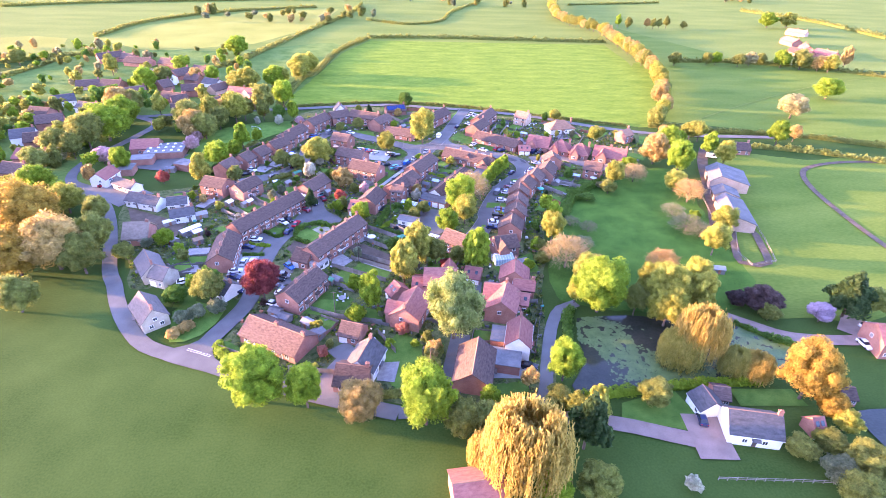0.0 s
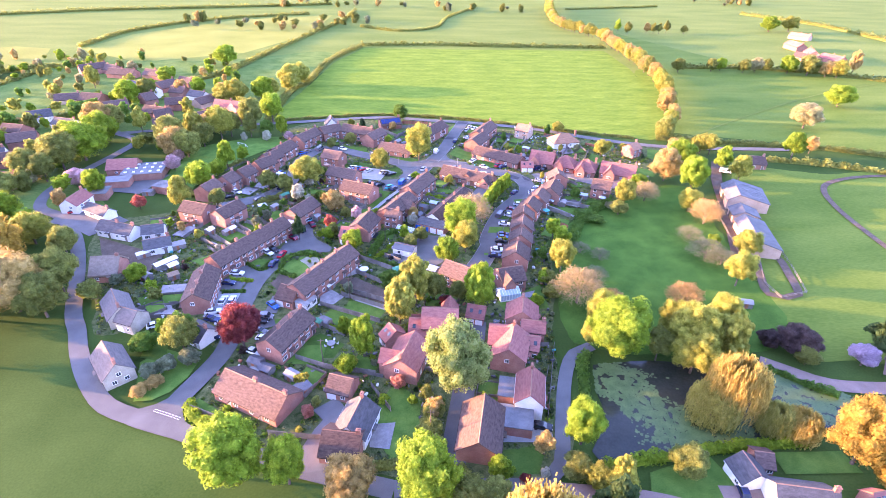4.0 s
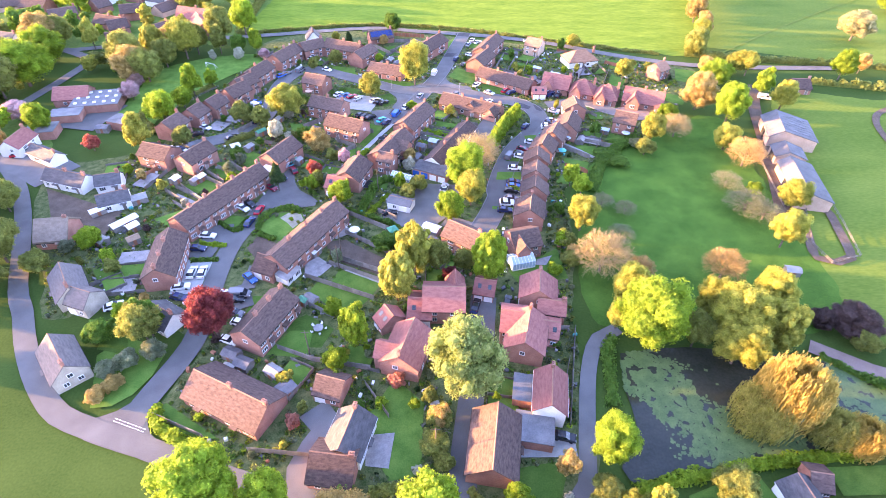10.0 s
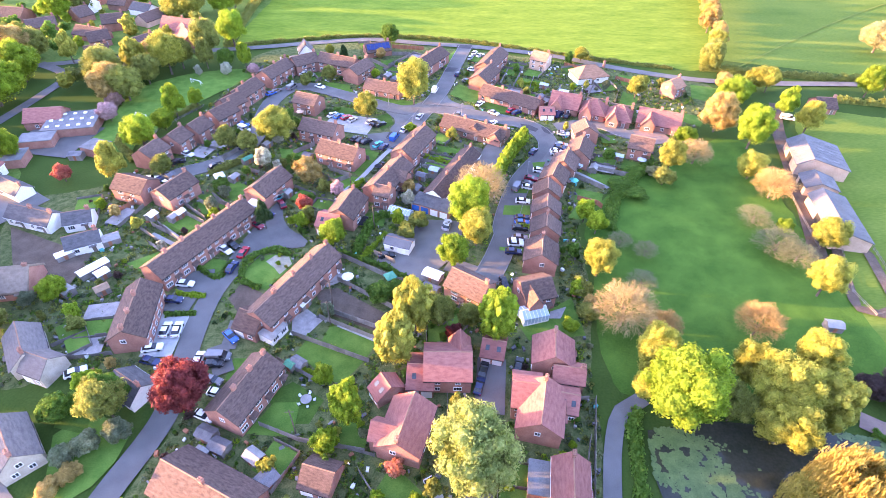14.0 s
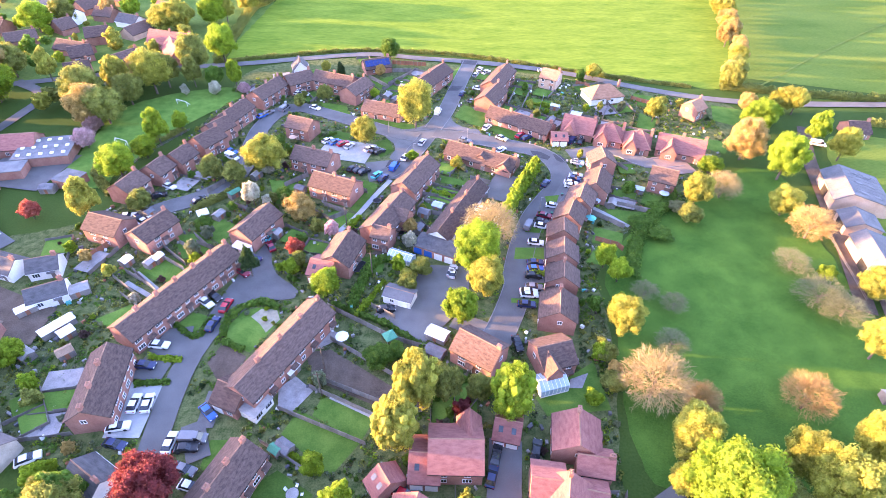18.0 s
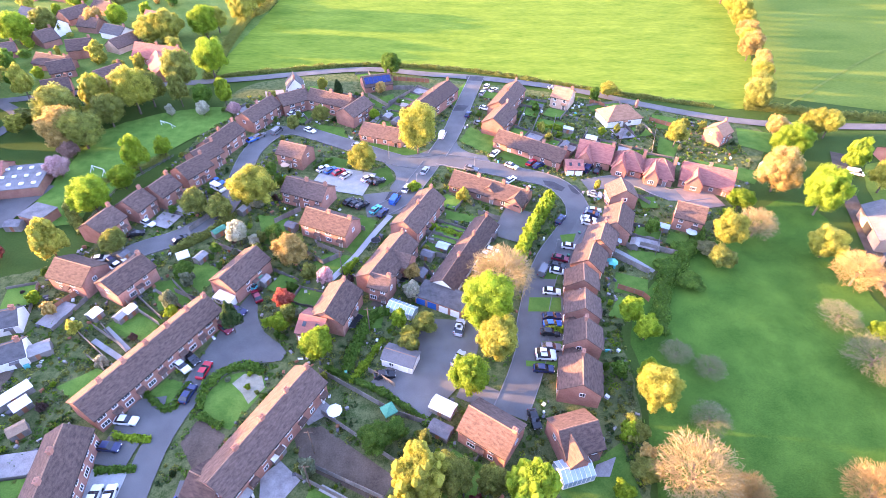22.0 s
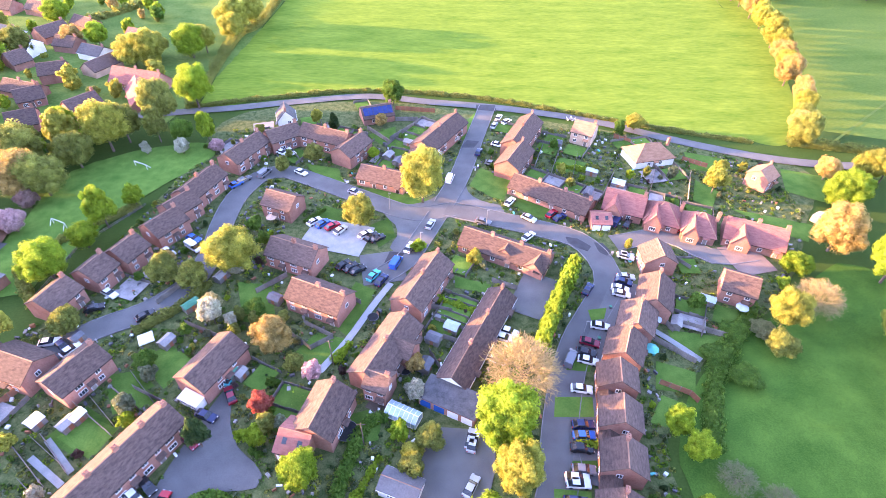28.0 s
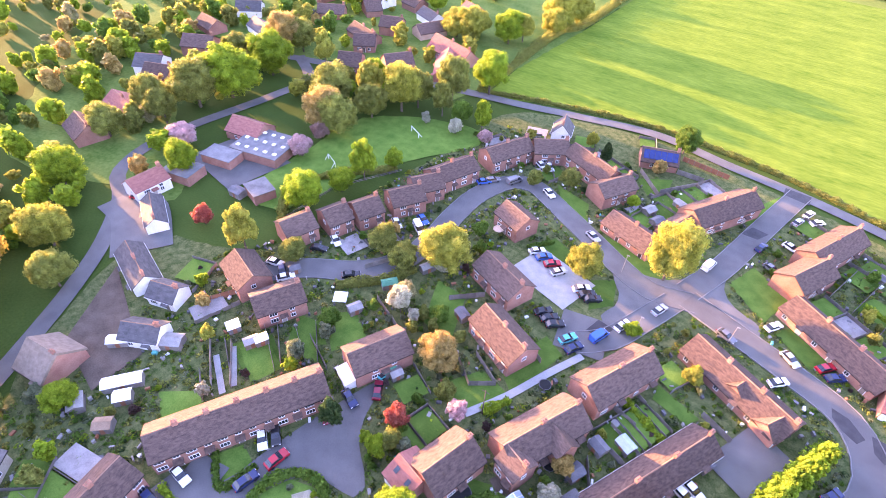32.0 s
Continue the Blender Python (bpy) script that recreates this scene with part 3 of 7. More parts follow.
road("avenue_loop", 6.5, [(3.6, 246.9), (14.4, 242.9), (27.8, 237.8), (37.6, 233.0), (41.9, 224.8), (41.6, 216.2), (35.8, 207.3), (30.0, 198.5), (25.2, 187.2), (21.6, 175.3), (21.7, 172.3), (18.0, 162.8), (14.1, 155.0)])
road("court", 14, [(3.3, 179.1), (1.5, 168.9), (-7.8, 158.2)])
road("court_link", 5, [(5.2, 161.3), (14.0, 156.7)])
road("bay_court", 9, [(26.2, 219.3), (20.1, 206.7)])
road("far_road", 4.4, [(-182.5, 280.8), (-154.1, 288.6), (-120.0, 298.1), (-89.3, 304.3), (-70.2, 307.7), (-50.7, 312.2), (-23.9, 316.8), (-0.4, 312.2), (20.4, 308.5), (40.6, 303.2), (59.6, 296.4), (76.8, 286.9), (93.1, 278.7), (109.2, 272.3), (124.1, 268.8), (143.4, 267.0), (187.3, 265.7)])
road("close", 5.5, [(47.0, 231.3), (62.2, 233.8), (71.2, 225.9), (82.1, 226.8)])
road("close_yard", 11, [(74.7, 223.7), (84.5, 225.7)])
road("barn_track", 4.5, [(136.3, 248.8), (126.7, 229.0), (119.0, 207.4), (109.6, 181.0), (101.7, 160.4)])
road("field_path", 0.9, [(134.8, 281.1), (193.1, 324.8), (265.5, 372.3), (334.5, 405.9)])
road("ride", 2.4, [(231.0, 232.8), (197.5, 231.9), (177.8, 226.6), (167.1, 217.7), (160.9, 199.7), (158.0, 174.4), (157.2, 153.7), (156.4, 126.6)])
road("cottage_drive", 4, [(25.4, 80.0), (40.5, 78.1), (50.7, 75.2), (58.2, 73.0)])
road("cottage_yard", 8, [(59.7, 80.5), (59.2, 68.8)])
road("right_drive", 4, [(82.8, 115.0), (88.0, 111.3), (96.1, 106.5), (110.4, 105.1), (126.4, 106.0)])
road("right_yard", 9, [(113.5, 113.1), (118.8, 108.3)])
road("drive_b", 5, [(8.7, 107.4), (6.0, 93.3), (5.0, 85.6), (4.4, 80.7)])
road("drive_c", 6, [(-22.7, 102.8), (-19.5, 98.8), (-22.6, 90.7), (-21.7, 85.4)])
road("drive_d", 6, [(13.2, 131.7), (11.2, 118.7)])
road("court_e", 8, [(-6.9, 120.8), (-3.0, 120.2)])
road("pub_yard", 14, [(-133.8, 195.8), (-123.9, 193.9), (-110.9, 185.3)])
road("drive_f", 12, [(-60.6, 140.4), (-53.9, 140.2)])
road("drive_g", 8, [(-60.1, 151.4), (-53.9, 150.3)])
road("drive_h", 8, [(-58.2, 156.0), (-51.7, 156.9)])
road("drive_i", 8, [(-44.4, 139.9), (-41.1, 139.8)])
road("drive_j", 8, [(-45.5, 132.4), (-41.7, 134.1)])
road("lot", 12, [(-33.7, 237.4), (-17.6, 232.6)])
road("drive_k", 4, [(15.1, 93.6), (26.4, 93.3)])
road("pads_a", 7, [(30.6, 185.8), (26.0, 167.9)])
road("pads_b", 7, [(33.2, 193.9), (40.2, 206.3), (46.6, 217.1)])
road("school_yard", 20, [(-133.7, 228.1), (-111.3, 223.4)])
road("footpath", 1.6, [(-24.3, 192.3), (-19.4, 200.2), (-15.2, 209.0), (-10.8, 217.4)])
road("footpath", 1.2, [(-71.4, 178.5), (-64.1, 172.2)])
road("footpath", 1.2, [(-72.6, 175.1), (-64.6, 169.9)])
road("footpath", 1.2, [(-20.1, 142.0), (-11.2, 137.2)])
road("footpath", 1.4, [(43.4, 206.3), (50.2, 199.6), (55.4, 193.5)])
road("riding_ring", 2.6, [(109.1, 165.9), (115.8, 164.6), (113.7, 154.0), (110.2, 143.1), (105.3, 141.4), (101.1, 143.3), (104.1, 152.9), (109.1, 165.9)])

flat("lawn", [(22.8, 185.4), (30.2, 185.2), (29.5, 180.8), (21.8, 181.0)], 0.4, "lawn", "structure", "mown green lawn between parking places", "lawn")
flat("lawn", [(28.2, 194.9), (32.4, 194.3), (31.1, 191.1), (26.3, 191.7)], 0.4, "lawn", "structure", "mown green lawn between parking places", "lawn")
flat("lawn", [(23.5, 172.3), (28.3, 172.2), (27.3, 169.9), (22.6, 170.3)], 0.4, "lawn", "structure", "mown green lawn between parking places", "lawn")
flat("lawn", [(19.2, 167.4), (25.6, 166.7), (25.3, 165.5), (19.0, 165.9)], 0.4, "lawn", "structure", "mown green lawn between parking places", "lawn")
flat("lawn", [(34.7, 208.0), (39.2, 208.6), (37.7, 205.2), (34.7, 204.9)], 0.4, "lawn", "structure", "mown green lawn between parking places", "lawn")

material("road_paint", (0.6, 0.6, 0.58), (0.75, 0.75, 0.72), 0.6, 0.8, 8, 0.0, 0.1)


def dashes(x0, y0, x1, y1, n):
    a, c = Vector((x0, y0, 0)), Vector((x1, y1, 0))
    ob = tagged(new("road_marking"), "dashed white give-way line painted on the road", "road marking", kind="structure")
    for i in range(n):
        p = a.lerp(c, (i + 0.5) / n)
        d = c - a
        part("dash", DASH, ob, pose(p.x, p.y, 0.42, 0, 0, math.degrees(math.atan2(d.y, d.x))))


DASH_BM = bmesh.new()
bmesh.ops.create_grid(DASH_BM, x_segments=1, y_segments=1, size=0.3)
for vv in DASH_BM.verts:
    vv.co.y *= 0.3
DASH = mesh_of("dash", DASH_BM, "road_paint")
dashes(-59.6, 101.8, -52.8, 99.2, 8)
dashes(-59.8, 101.3, -53.0, 98.7, 8)


LILY_BANDS = [[(42.3, 112.2), (46.0, 106.4), (49.6, 100.1), (54.3, 94.9), (61.1, 92.6), (71.3, 93.2)], [(82.1, 106.9), (87.5, 102.7), (92.4, 99.6)]]


def pond(pts):
    line = smooth(pts + [pts[0]], 4)[:-1]
    ob = flat("water", [(q.x, q.y) for q in line], 0.36, "water", "structure", "dark still pond water with floating lily pads", "pond")
    rng = np.random.default_rng(len(pts))
    xs, ys = [q.x for q in line], [q.y for q in line]
    P = rng.uniform((min(xs), min(ys)), (max(xs), max(ys)), (30000, 2))
    inside = np.zeros(len(P), bool)
    for i in range(len(xs)):
        x0, y0, x1, y1 = xs[i - 1], ys[i - 1], xs[i], ys[i]
        hit = ((y0 > P[:, 1]) != (y1 > P[:, 1])) & (P[:, 0] < (x1 - x0) * (P[:, 1] - y0) / (y1 - y0 + 1e-9) + x0)
        inside ^= hit
    reach = np.full(len(P), 99.0)
    for row in LILY_BANDS:
        for q in smooth(row, 2.0):
            reach = np.minimum(reach, np.hypot(P[:, 0] - q.x, P[:, 1] - q.y))
    wobble = np.array([noise.noise(Vector((x * 0.16, y * 0.16, 3.0))) for x, y in P]) * 5 + rng.normal(0, 1.3, len(P))
    gap = np.array([noise.noise(Vector((x * 0.55, y * 0.55, 8.0))) for x, y in P])
    P = P[inside & (reach + wobble < 5.4) & (gap > -0.26)]
    c = np.column_stack([P, rng.uniform(0.375, 0.40, len(P))])
    ang = rng.uniform(0, 6.28, len(P))
    s = rng.uniform(0.16, 0.4, (len(P), 1))
    u = np.column_stack([np.cos(ang), np.sin(ang), np.zeros(len(P))]) * s
    v = np.column_stack([-np.sin(ang), np.cos(ang), np.zeros(len(P))]) * s * 0.8
    tagged(new("lily_pads", quad_mesh("lily_pads", c, u, v, "lily")), "green lily pads floating on the pond", "water plants", kind="stuff")


pond([(40.7, 114.1), (55.4, 115.4), (67.4, 113.4), (82.7, 111.2), (95.7, 104.4), (100.8, 99.4), (96.9, 94.3), (77.2, 93.6), (67.4, 90.1), (55.0, 89.0), (42.8, 87.7), (34.6, 86.3), (33.6, 89.0), (38.9, 97.2), (39.0, 105.2)])
pond([(95.2, 81.1), (103.3, 81.9), (110.7, 79.5), (103.5, 70.6), (95.4, 71.3)])

# ---- houses ----


def window_mesh(w, h, bars):
    """A frame with its mullions as one connected piece."""
    bm = bmesh.new()
    t = 0.09
    xs = [-w / 2, -w / 2 + t]
    for k in range(1, bars + 1):
        x = -w / 2 + w * k / (bars + 1)
        xs += [x - 0.035, x + 0.035]
    xs += [w / 2 - t, w / 2]
    zs = [0, t, h - t, h]
    v = {(i, k): bm.verts.new((x, -0.08, z)) for i, x in enumerate(xs) for k, z in enumerate(zs)}
    for i in range(len(xs) - 1):
        for k in range(3):
            if k != 1 or i % 2 == 0:
                bm.faces.new((v[i, k], v[i + 1, k], v[i + 1, k + 1], v[i, k + 1]))
    back = bmesh.ops.extrude_face_region(bm, geom=bm.faces[:])
    bmesh.ops.translate(bm, vec=(0, 0.12, 0), verts=[e for e in back["geom"] if isinstance(e, bmesh.types.BMVert)])
    bmesh.ops.recalc_face_normals(bm, faces=bm.faces)
    return mesh_of("window", bm, "frame_white")


def simple_mesh(name, mat, *args):
    bm = bmesh.new()
    box(bm, *args)
    return mesh_of(name, bm, mat)


WIN = {k: (window_mesh(w, h, b), simple_mesh("pane", "pane", -w / 2 + 0.05, -0.03, 0.05, w / 2 - 0.05, 0.0, h - 0.05), h) for k, (w, h, b) in dict(wide=(1.7, 1.2, 2), small=(1.1, 1.1, 1), bay=(2.1, 1.4, 3)).items()}
DOOR_LEAF = simple_mesh("door", "door_paint", -0.45, -0.07, 0, 0.45, 0.03, 2.05)
DOOR_FRAME = simple_mesh("door_frame", "frame_white", -0.55, -0.05, 0, 0.55, 0.02, 2.15)


def pot_mesh():
    bm = bmesh.new()
    bmesh.ops.create_cone(bm, cap_ends=True, segments=8, radius1=0.14, radius2=0.1, depth=0.4)
    return mesh_of("chimney_pot", bm, "ridge_tile")


POT = pot_mesh()
def porch_mesh(roof):
    bm = bmesh.new()
    prism(bm, [(0, 0.0), (0, 0.45), (-1.0, 0.08), (-1.0, 0.0)], -0.85, 0.85)
    return mesh_of("porch_canopy", bm, "roof_" + roof)


PORCH = {k: porch_mesh(k) for k in ("brown", "red", "orange", "slate", "stone", "thatch")}
WALL_WORDS = dict(brick="red-brick", white="white-rendered", stone="pale stone", light="buff-brick")
ROOF_WORDS = dict(brown="brown tiled roof", red="red clay-tiled roof", orange="orange tiled roof", slate="dark slate roof", stone="pale stone-tiled roof", thatch="grey thatched roof", metal="grey metal roof")


def put_window(parent, kind, x, y, z, rz):
    me, pane, h = WIN[kind]
    w = part("window", me, parent, pose(x, y, z, 0, 0, rz))
    part("pane", pane, w)


def gable_body(th, L, D, eave, ridge, wall, roof, over=0.35):
    bm = bmesh.new()
    prism(bm, [(-D / 2, 0.02), (D / 2, 0.02), (D / 2, eave), (0, ridge - 0.12), (-D / 2, eave)], -L / 2, L / 2)
    built("wall", bm, wall, th)
    k = (ridge - eave) / (D / 2)
    ye, ze = D / 2 + over, eave - k * over
    thick = 0.6 if roof == "thatch" else 0.16
    for s in (-1, 1):
        bm = bmesh.new()
        prism(bm, [(0, ridge), (s * ye, ze), (s * ye, ze + thick), (0, ridge + thick)], -L / 2 - 0.25, L / 2 + 0.25)
        built("roof_slope", bm, "roof_" + roof, th)
        bm = bmesh.new()
        box(bm, -L / 2 - 0.2, s * ye - 0.06, ze - 0.08, L / 2 + 0.2, s * ye + 0.07, ze + 0.04)
        built("gutter", bm, "frame_white" if wall == "white" else "tyre", th)
    bm = bmesh.new()
    prism(bm, [(-0.13, ridge + thick - 0.08), (0, ridge + thick + 0.08), (0.13, ridge + thick - 0.08)], -L / 2 - 0.25, L / 2 + 0.25)
    built("ridge_tiles", bm, "roof_thatch" if roof == "thatch" else "ridge_tile", th)


def hip_body(th, L, D, eave, ridge, wall, roof, over=0.35):
    bm = bmesh.new()
    box(bm, -L / 2, -D / 2, 0.02, L / 2, D / 2, eave)
    built("wall", bm, wall, th)
    k = (ridge - eave) / (D / 2)
    x, y, z, r = L / 2 + over, D / 2 + over, eave - k * over, max(L / 2 - D / 2, 0.4)
    for ring in ([(-x, -y, z), (x, -y, z), (r, 0, ridge), (-r, 0, ridge)], [(x, y, z), (-x, y, z), (-r, 0, ridge), (r, 0, ridge)], [(x, -y, z), (x, y, z), (r, 0, ridge)], [(-x, y, z), (-x, -y, z), (-r, 0, ridge)]):
        bm = bmesh.new()
        top = [bm.verts.new((a, b, c + 0.16)) for a, b, c in ring]
        low = [bm.verts.new(p) for p in ring]
        bm.faces.new(top)
        bm.faces.new(low[::-1])
        for i in range(len(ring)):
            j = (i + 1) % len(ring)
            bm.faces.new((low[i], low[j], top[j], top[i]))
        built("roof_slope", bm, "roof_" + roof, th)
    for a, b in (((-r, 0, ridge), (r, 0, ridge)), ((r, 0, ridge), (x, -y, z)), ((r, 0, ridge), (x, y, z)), ((-r, 0, ridge), (-x, -y, z)), ((-r, 0, ridge), (-x, y, z))):
        bm = bmesh.new()
        limb(bm, Vector(a) + Vector((0, 0, 0.17)), Vector(b) + Vector((0, 0, 0.17)), 0.12, 0.12, 6)
        built("ridge_tiles", bm, "ridge_tile", th)
    bm = bmesh.new()
    for s in (-1, 1):
        box(bm, -x, s * y - 0.06, z - 0.08, x, s * y + 0.07, z + 0.04)
    built("gutter", bm, "tyre", th)


def chimney(th, x, y, ridge):
    bm = bmesh.new()
    rows = [(0.45, 0.3, ridge - 1.6), (0.45, 0.3, ridge + 0.95), (0.53, 0.38, ridge + 1.0), (0.53, 0.38, ridge + 1.15)]
    rings = [[bm.verts.new((x + sx * a, y + sy * b, z)) for sx, sy in ((-1, -1), (1, -1), (1, 1), (-1, 1))] for a, b, z in rows]
    for p, q in zip(rings, rings[1:]):
        for i in range(4):
            j = (i + 1) % 4
            bm.faces.new((p[i], p[j], q[j], q[i]))
    bm.faces.new(rings[-1])
    c = built("chimney", bm, "brick", th)
    for d in (-0.22, 0.22):
        part("chimney_pot", POT, c, pose(x + d, y, ridge + 1.34))


def wing(th, x, L, D, eave, ridge, wall, roof):
    """A front gable that stands out from the main roof."""
    w, out, r2 = min(4.6, L * 0.45), 1.6, eave + (ridge - eave) * 0.85
    bm = bmesh.new()
    prism(bm, [(-w / 2, 0.02), (w / 2, 0.02), (w / 2, eave), (0, r2 - 0.1), (-w / 2, eave)], 0, D / 2 + out)
    built("wing_wall", bm, wall, th, pose(x, 0, 0, 0, 0, -90))
    k = (r2 - eave) / (w / 2)
    for s in (-1, 1):
        bm = bmesh.new()
        prism(bm, [(0, r2), (s * (w / 2 + 0.3), eave - 0.3 * k), (s * (w / 2 + 0.3), eave - 0.3 * k + 0.16), (0, r2 + 0.16)], 0.2, D / 2 + out + 0.25)
        built("wing_roof", bm, "roof_" + roof, th, pose(x, 0, 0, 0, 0, -90))
    put_window(th, "wide", x, -D / 2 - out, 0.9, 0)


FOOTPRINTS = []


def side_garage(th, x, y, L, D, roof):
    """A low garage that joins a house to its neighbour."""
    bm = bmesh.new()
    prism(bm, [(-D / 2, 0.02), (D / 2, 0.02), (D / 2, 2.4), (0, 3.5), (-D / 2, 2.4)], -L / 2, L / 2)
    built("garage_wall", bm, "brick", th, pose(x, y, 0))
    for s in (-1, 1):
        bm = bmesh.new()
        prism(bm, [(0, 3.55), (s * (D / 2 + 0.2), 2.33), (s * (D / 2 + 0.2), 2.47), (0, 3.69)], -L / 2, L / 2)
        built("garage_roof", bm, "roof_" + roof, th, pose(x, y, 0))


def house(x, y, ang, L, D, eave, ridge, wall, roof, units, wing_at=None, solar=False, far=False, hip=False, garage=0.0):
    th = new("house")
    if wall == "brick" and roof == "brown" and eave > 4.2:
        D = {9.3: 7.5, 8.7: 7.7, 8.2: 7.4}.get(D, D)
    FOOTPRINTS.append((x, y, ang, L, D))
    th.matrix_basis = pose(x, y, 0, 0, 0, ang)
    storeys = 2 if eave > 3.4 else 1
    kind = "terraced house row" if units > 2 else ("two-storey house" if storeys == 2 else "bungalow")
    tagged(th, f"{WALL_WORDS[wall]} {kind} with a {ROOF_WORDS[roof]}", "house", "houses of the village")
    (hip_body if hip else gable_body)(th, L, D, eave, ridge, wall, roof)
    rnd = random.Random(int(x * 10) * 7 + int(y * 10))
    step = L / units
    for u in range(units):
        xc = -L / 2 + step * (u + 0.5)
        if not far:
            dx = min(step * 0.26, 2.0)
            for side in (-1, 1):
                rz = 0 if side < 0 else 180
                yy = side * D / 2
                for st in range(storeys):
                    z = min(0.95, eave - 1.5) if st == 0 else eave - 1.42
                    put_window(th, "wide" if rnd.random() < 0.5 else "small", xc - dx, yy, z, rz)
                    if st == 1 or side > 0 or step > 8.5:
                        put_window(th, "small", xc + dx, yy, z, rz)
            dfx = xc + dx if step <= 8.5 else xc
            fr = part("door_frame", DOOR_FRAME, th, pose(dfx, -D / 2, 0.05))
            part("door", DOOR_LEAF, fr, pose(0, -0.02, 0.02))
            part("porch_canopy", PORCH[roof], th, pose(dfx, -D / 2, 2.25))
        if roof != "thatch" or u == 0:
            if rnd.random() < 0.75 or units > 1:
                chimney(th, -L / 2 + step * (u + 1) - (0.5 if u == units - 1 else 0), 0, ridge)
    if storeys == 2 and not far and not hip and rnd.random() < 0.8:
        for s in (-1, 1):
            put_window(th, "small", s * L / 2, rnd.uniform(-1, 1), min(3.2, eave - 1.3), 90 * s)
    if wall == "stone":
        for s in (-1, 1):
            for k in (-1.3, 1.3):
                put_window(th, "small", s * L / 2, k, 0.9, 90 * s)
            put_window(th, "small", s * L / 2, 0.0, eave - 0.5, 90 * s)
    if wing_at is not None:
        wing(th, wing_at * L, L, D, eave, ridge, wall, roof)
    if garage:
        side_garage(th, -L / 2 - garage / 2, D / 4, garage, D / 2 - 0.3, roof)
    if solar:
        pitch = math.degrees(math.atan2(ridge - eave, D / 2))
        for i in range(6):
            part("solar_panel", simple_mesh("solar_panel", "solar", -0.8, -1.5, 0.2, 0.8, 1.5, 0.26), th, pose(-4.2 + i * 1.7, -D / 4, (eave + ridge) / 2 + 0.05, pitch))
    return th


GARAGE_DOOR = simple_mesh("garage_door", "frame_white", -1.1, -0.06, 0.05, 1.1, 0.03, 2.0)
ROOF_WINDOW = simple_mesh("roof_window", "pane", -0.4, -0.55, 0, 0.4, 0.55, 0.05)


def outbuilding(x, y, ang, L, D, eave, ridge, wall, roof):
    th = new("garage")
    th.matrix_basis = pose(x, y, 0, 0, 0, ang)
    tagged(th, f"small {WALL_WORDS[wall]} garage with a {ROOF_WORDS[roof]}", "garage")
    gable_body(th, L, D, eave, ridge, wall, roof, 0.25)
    doors = (-L / 4, L / 4) if roof == "red" and L > 4.5 else (-L / 4,)
    for dx in doors:
        part("garage_door", GARAGE_DOOR, th, pose(dx, -D / 2, 0) @ Matrix.Diagonal((min(1, L / 5.2), 1, 1, 1)))
    if len(doors) == 1:
        put_window(th, "small", L / 4, -D / 2, 0.9, 0)
    if roof == "red":
        pitch = math.degrees(math.atan2(ridge - eave, D / 2))
        for k in (-1, 1):
            part("roof_window", ROOF_WINDOW, th, pose(k * L / 4, -D / 4, (eave + ridge) / 2 + 0.17, pitch))


def barn(x, y, ang, L, D, eave, ridge, off=0.0, lights=0):
    """A farm barn; off moves the ridge away from the middle of the span."""
    th = new("barn")
    th.matrix_basis = pose(x, y, 0, 0, 0, ang)
    tagged(th, "large farm barn with a grey corrugated metal roof", "barn")
    bm = bmesh.new()
    prism(bm, [(-D / 2, 0.02), (D / 2, 0.02), (D / 2, eave), (off, ridge - 0.12), (-D / 2, eave)], -L / 2, L / 2)
    built("wall", bm, "light", th)
    for s in (-1, 1):
        span = D / 2 - s * off
        k = (ridge - eave) / span
        ye, ze = s * (D / 2 + 0.4), eave - k * 0.4
        bm = bmesh.new()
        prism(bm, [(off, ridge), (ye, ze), (ye, ze + 0.14), (off, ridge + 0.14)], -L / 2 - 0.3, L / 2 + 0.3)
        built("roof_slope", bm, "roof_metal", th)
        n = int(L / 1.8)
        for i in range(n + 1):
            xx = -L / 2 + L * i / n
            bm = bmesh.new()
            prism(bm, [(off, ridge + 0.13), (ye, ze + 0.13), (ye, ze + 0.17), (off, ridge + 0.17)], xx - 0.05, xx + 0.05)
            built("roof_seam", bm, "roof_metal", th)
    bm = bmesh.new()
    prism(bm, [(off - 0.2, ridge + 0.08), (off, ridge + 0.26), (off + 0.2, ridge + 0.08)], -L / 2 - 0.3, L / 2 + 0.3)
    built("ridge_cap", bm, "roof_metal", th)
    low = D / 2 + off
    pitch = math.degrees(math.atan2(ridge - eave, low))
    for row in range(2 if lights else 0):
        for i in range(lights):
            f = 0.34 + 0.34 * row
            part("skylight", SKYLIGHT, th, pose(-L / 2 + L * (i + 0.5) / lights, off - low * f, ridge - (ridge - eave) * f + 0.22, pitch))
    part("barn_door", BARN_DOOR, th, pose(0, D / 2, 0, 0, 0, 180))
    # black sheets on the closed gable wall stand in for shade inside open bays
    for i in range(3):
        part("opening", BARN_OPENING_SHADE, th, pose(L / 2, -D / 3 + i * D / 3, 0.0, 0, 0, 90))


SKYLIGHT = simple_mesh("skylight", "felt", -0.5, -1.0, 0, 0.5, 1.0, 0.05)
BARN_DOOR = simple_mesh("barn_door", "tyre", -2, -0.08, 0, 2, 0.03, 3.0)
# flat black sheet, the dark of an open bay put into its colour
BARN_OPENING_SHADE = simple_mesh("opening", "tyre", -1.2, -0.06, 0, 1.2, 0.03, 2.6)


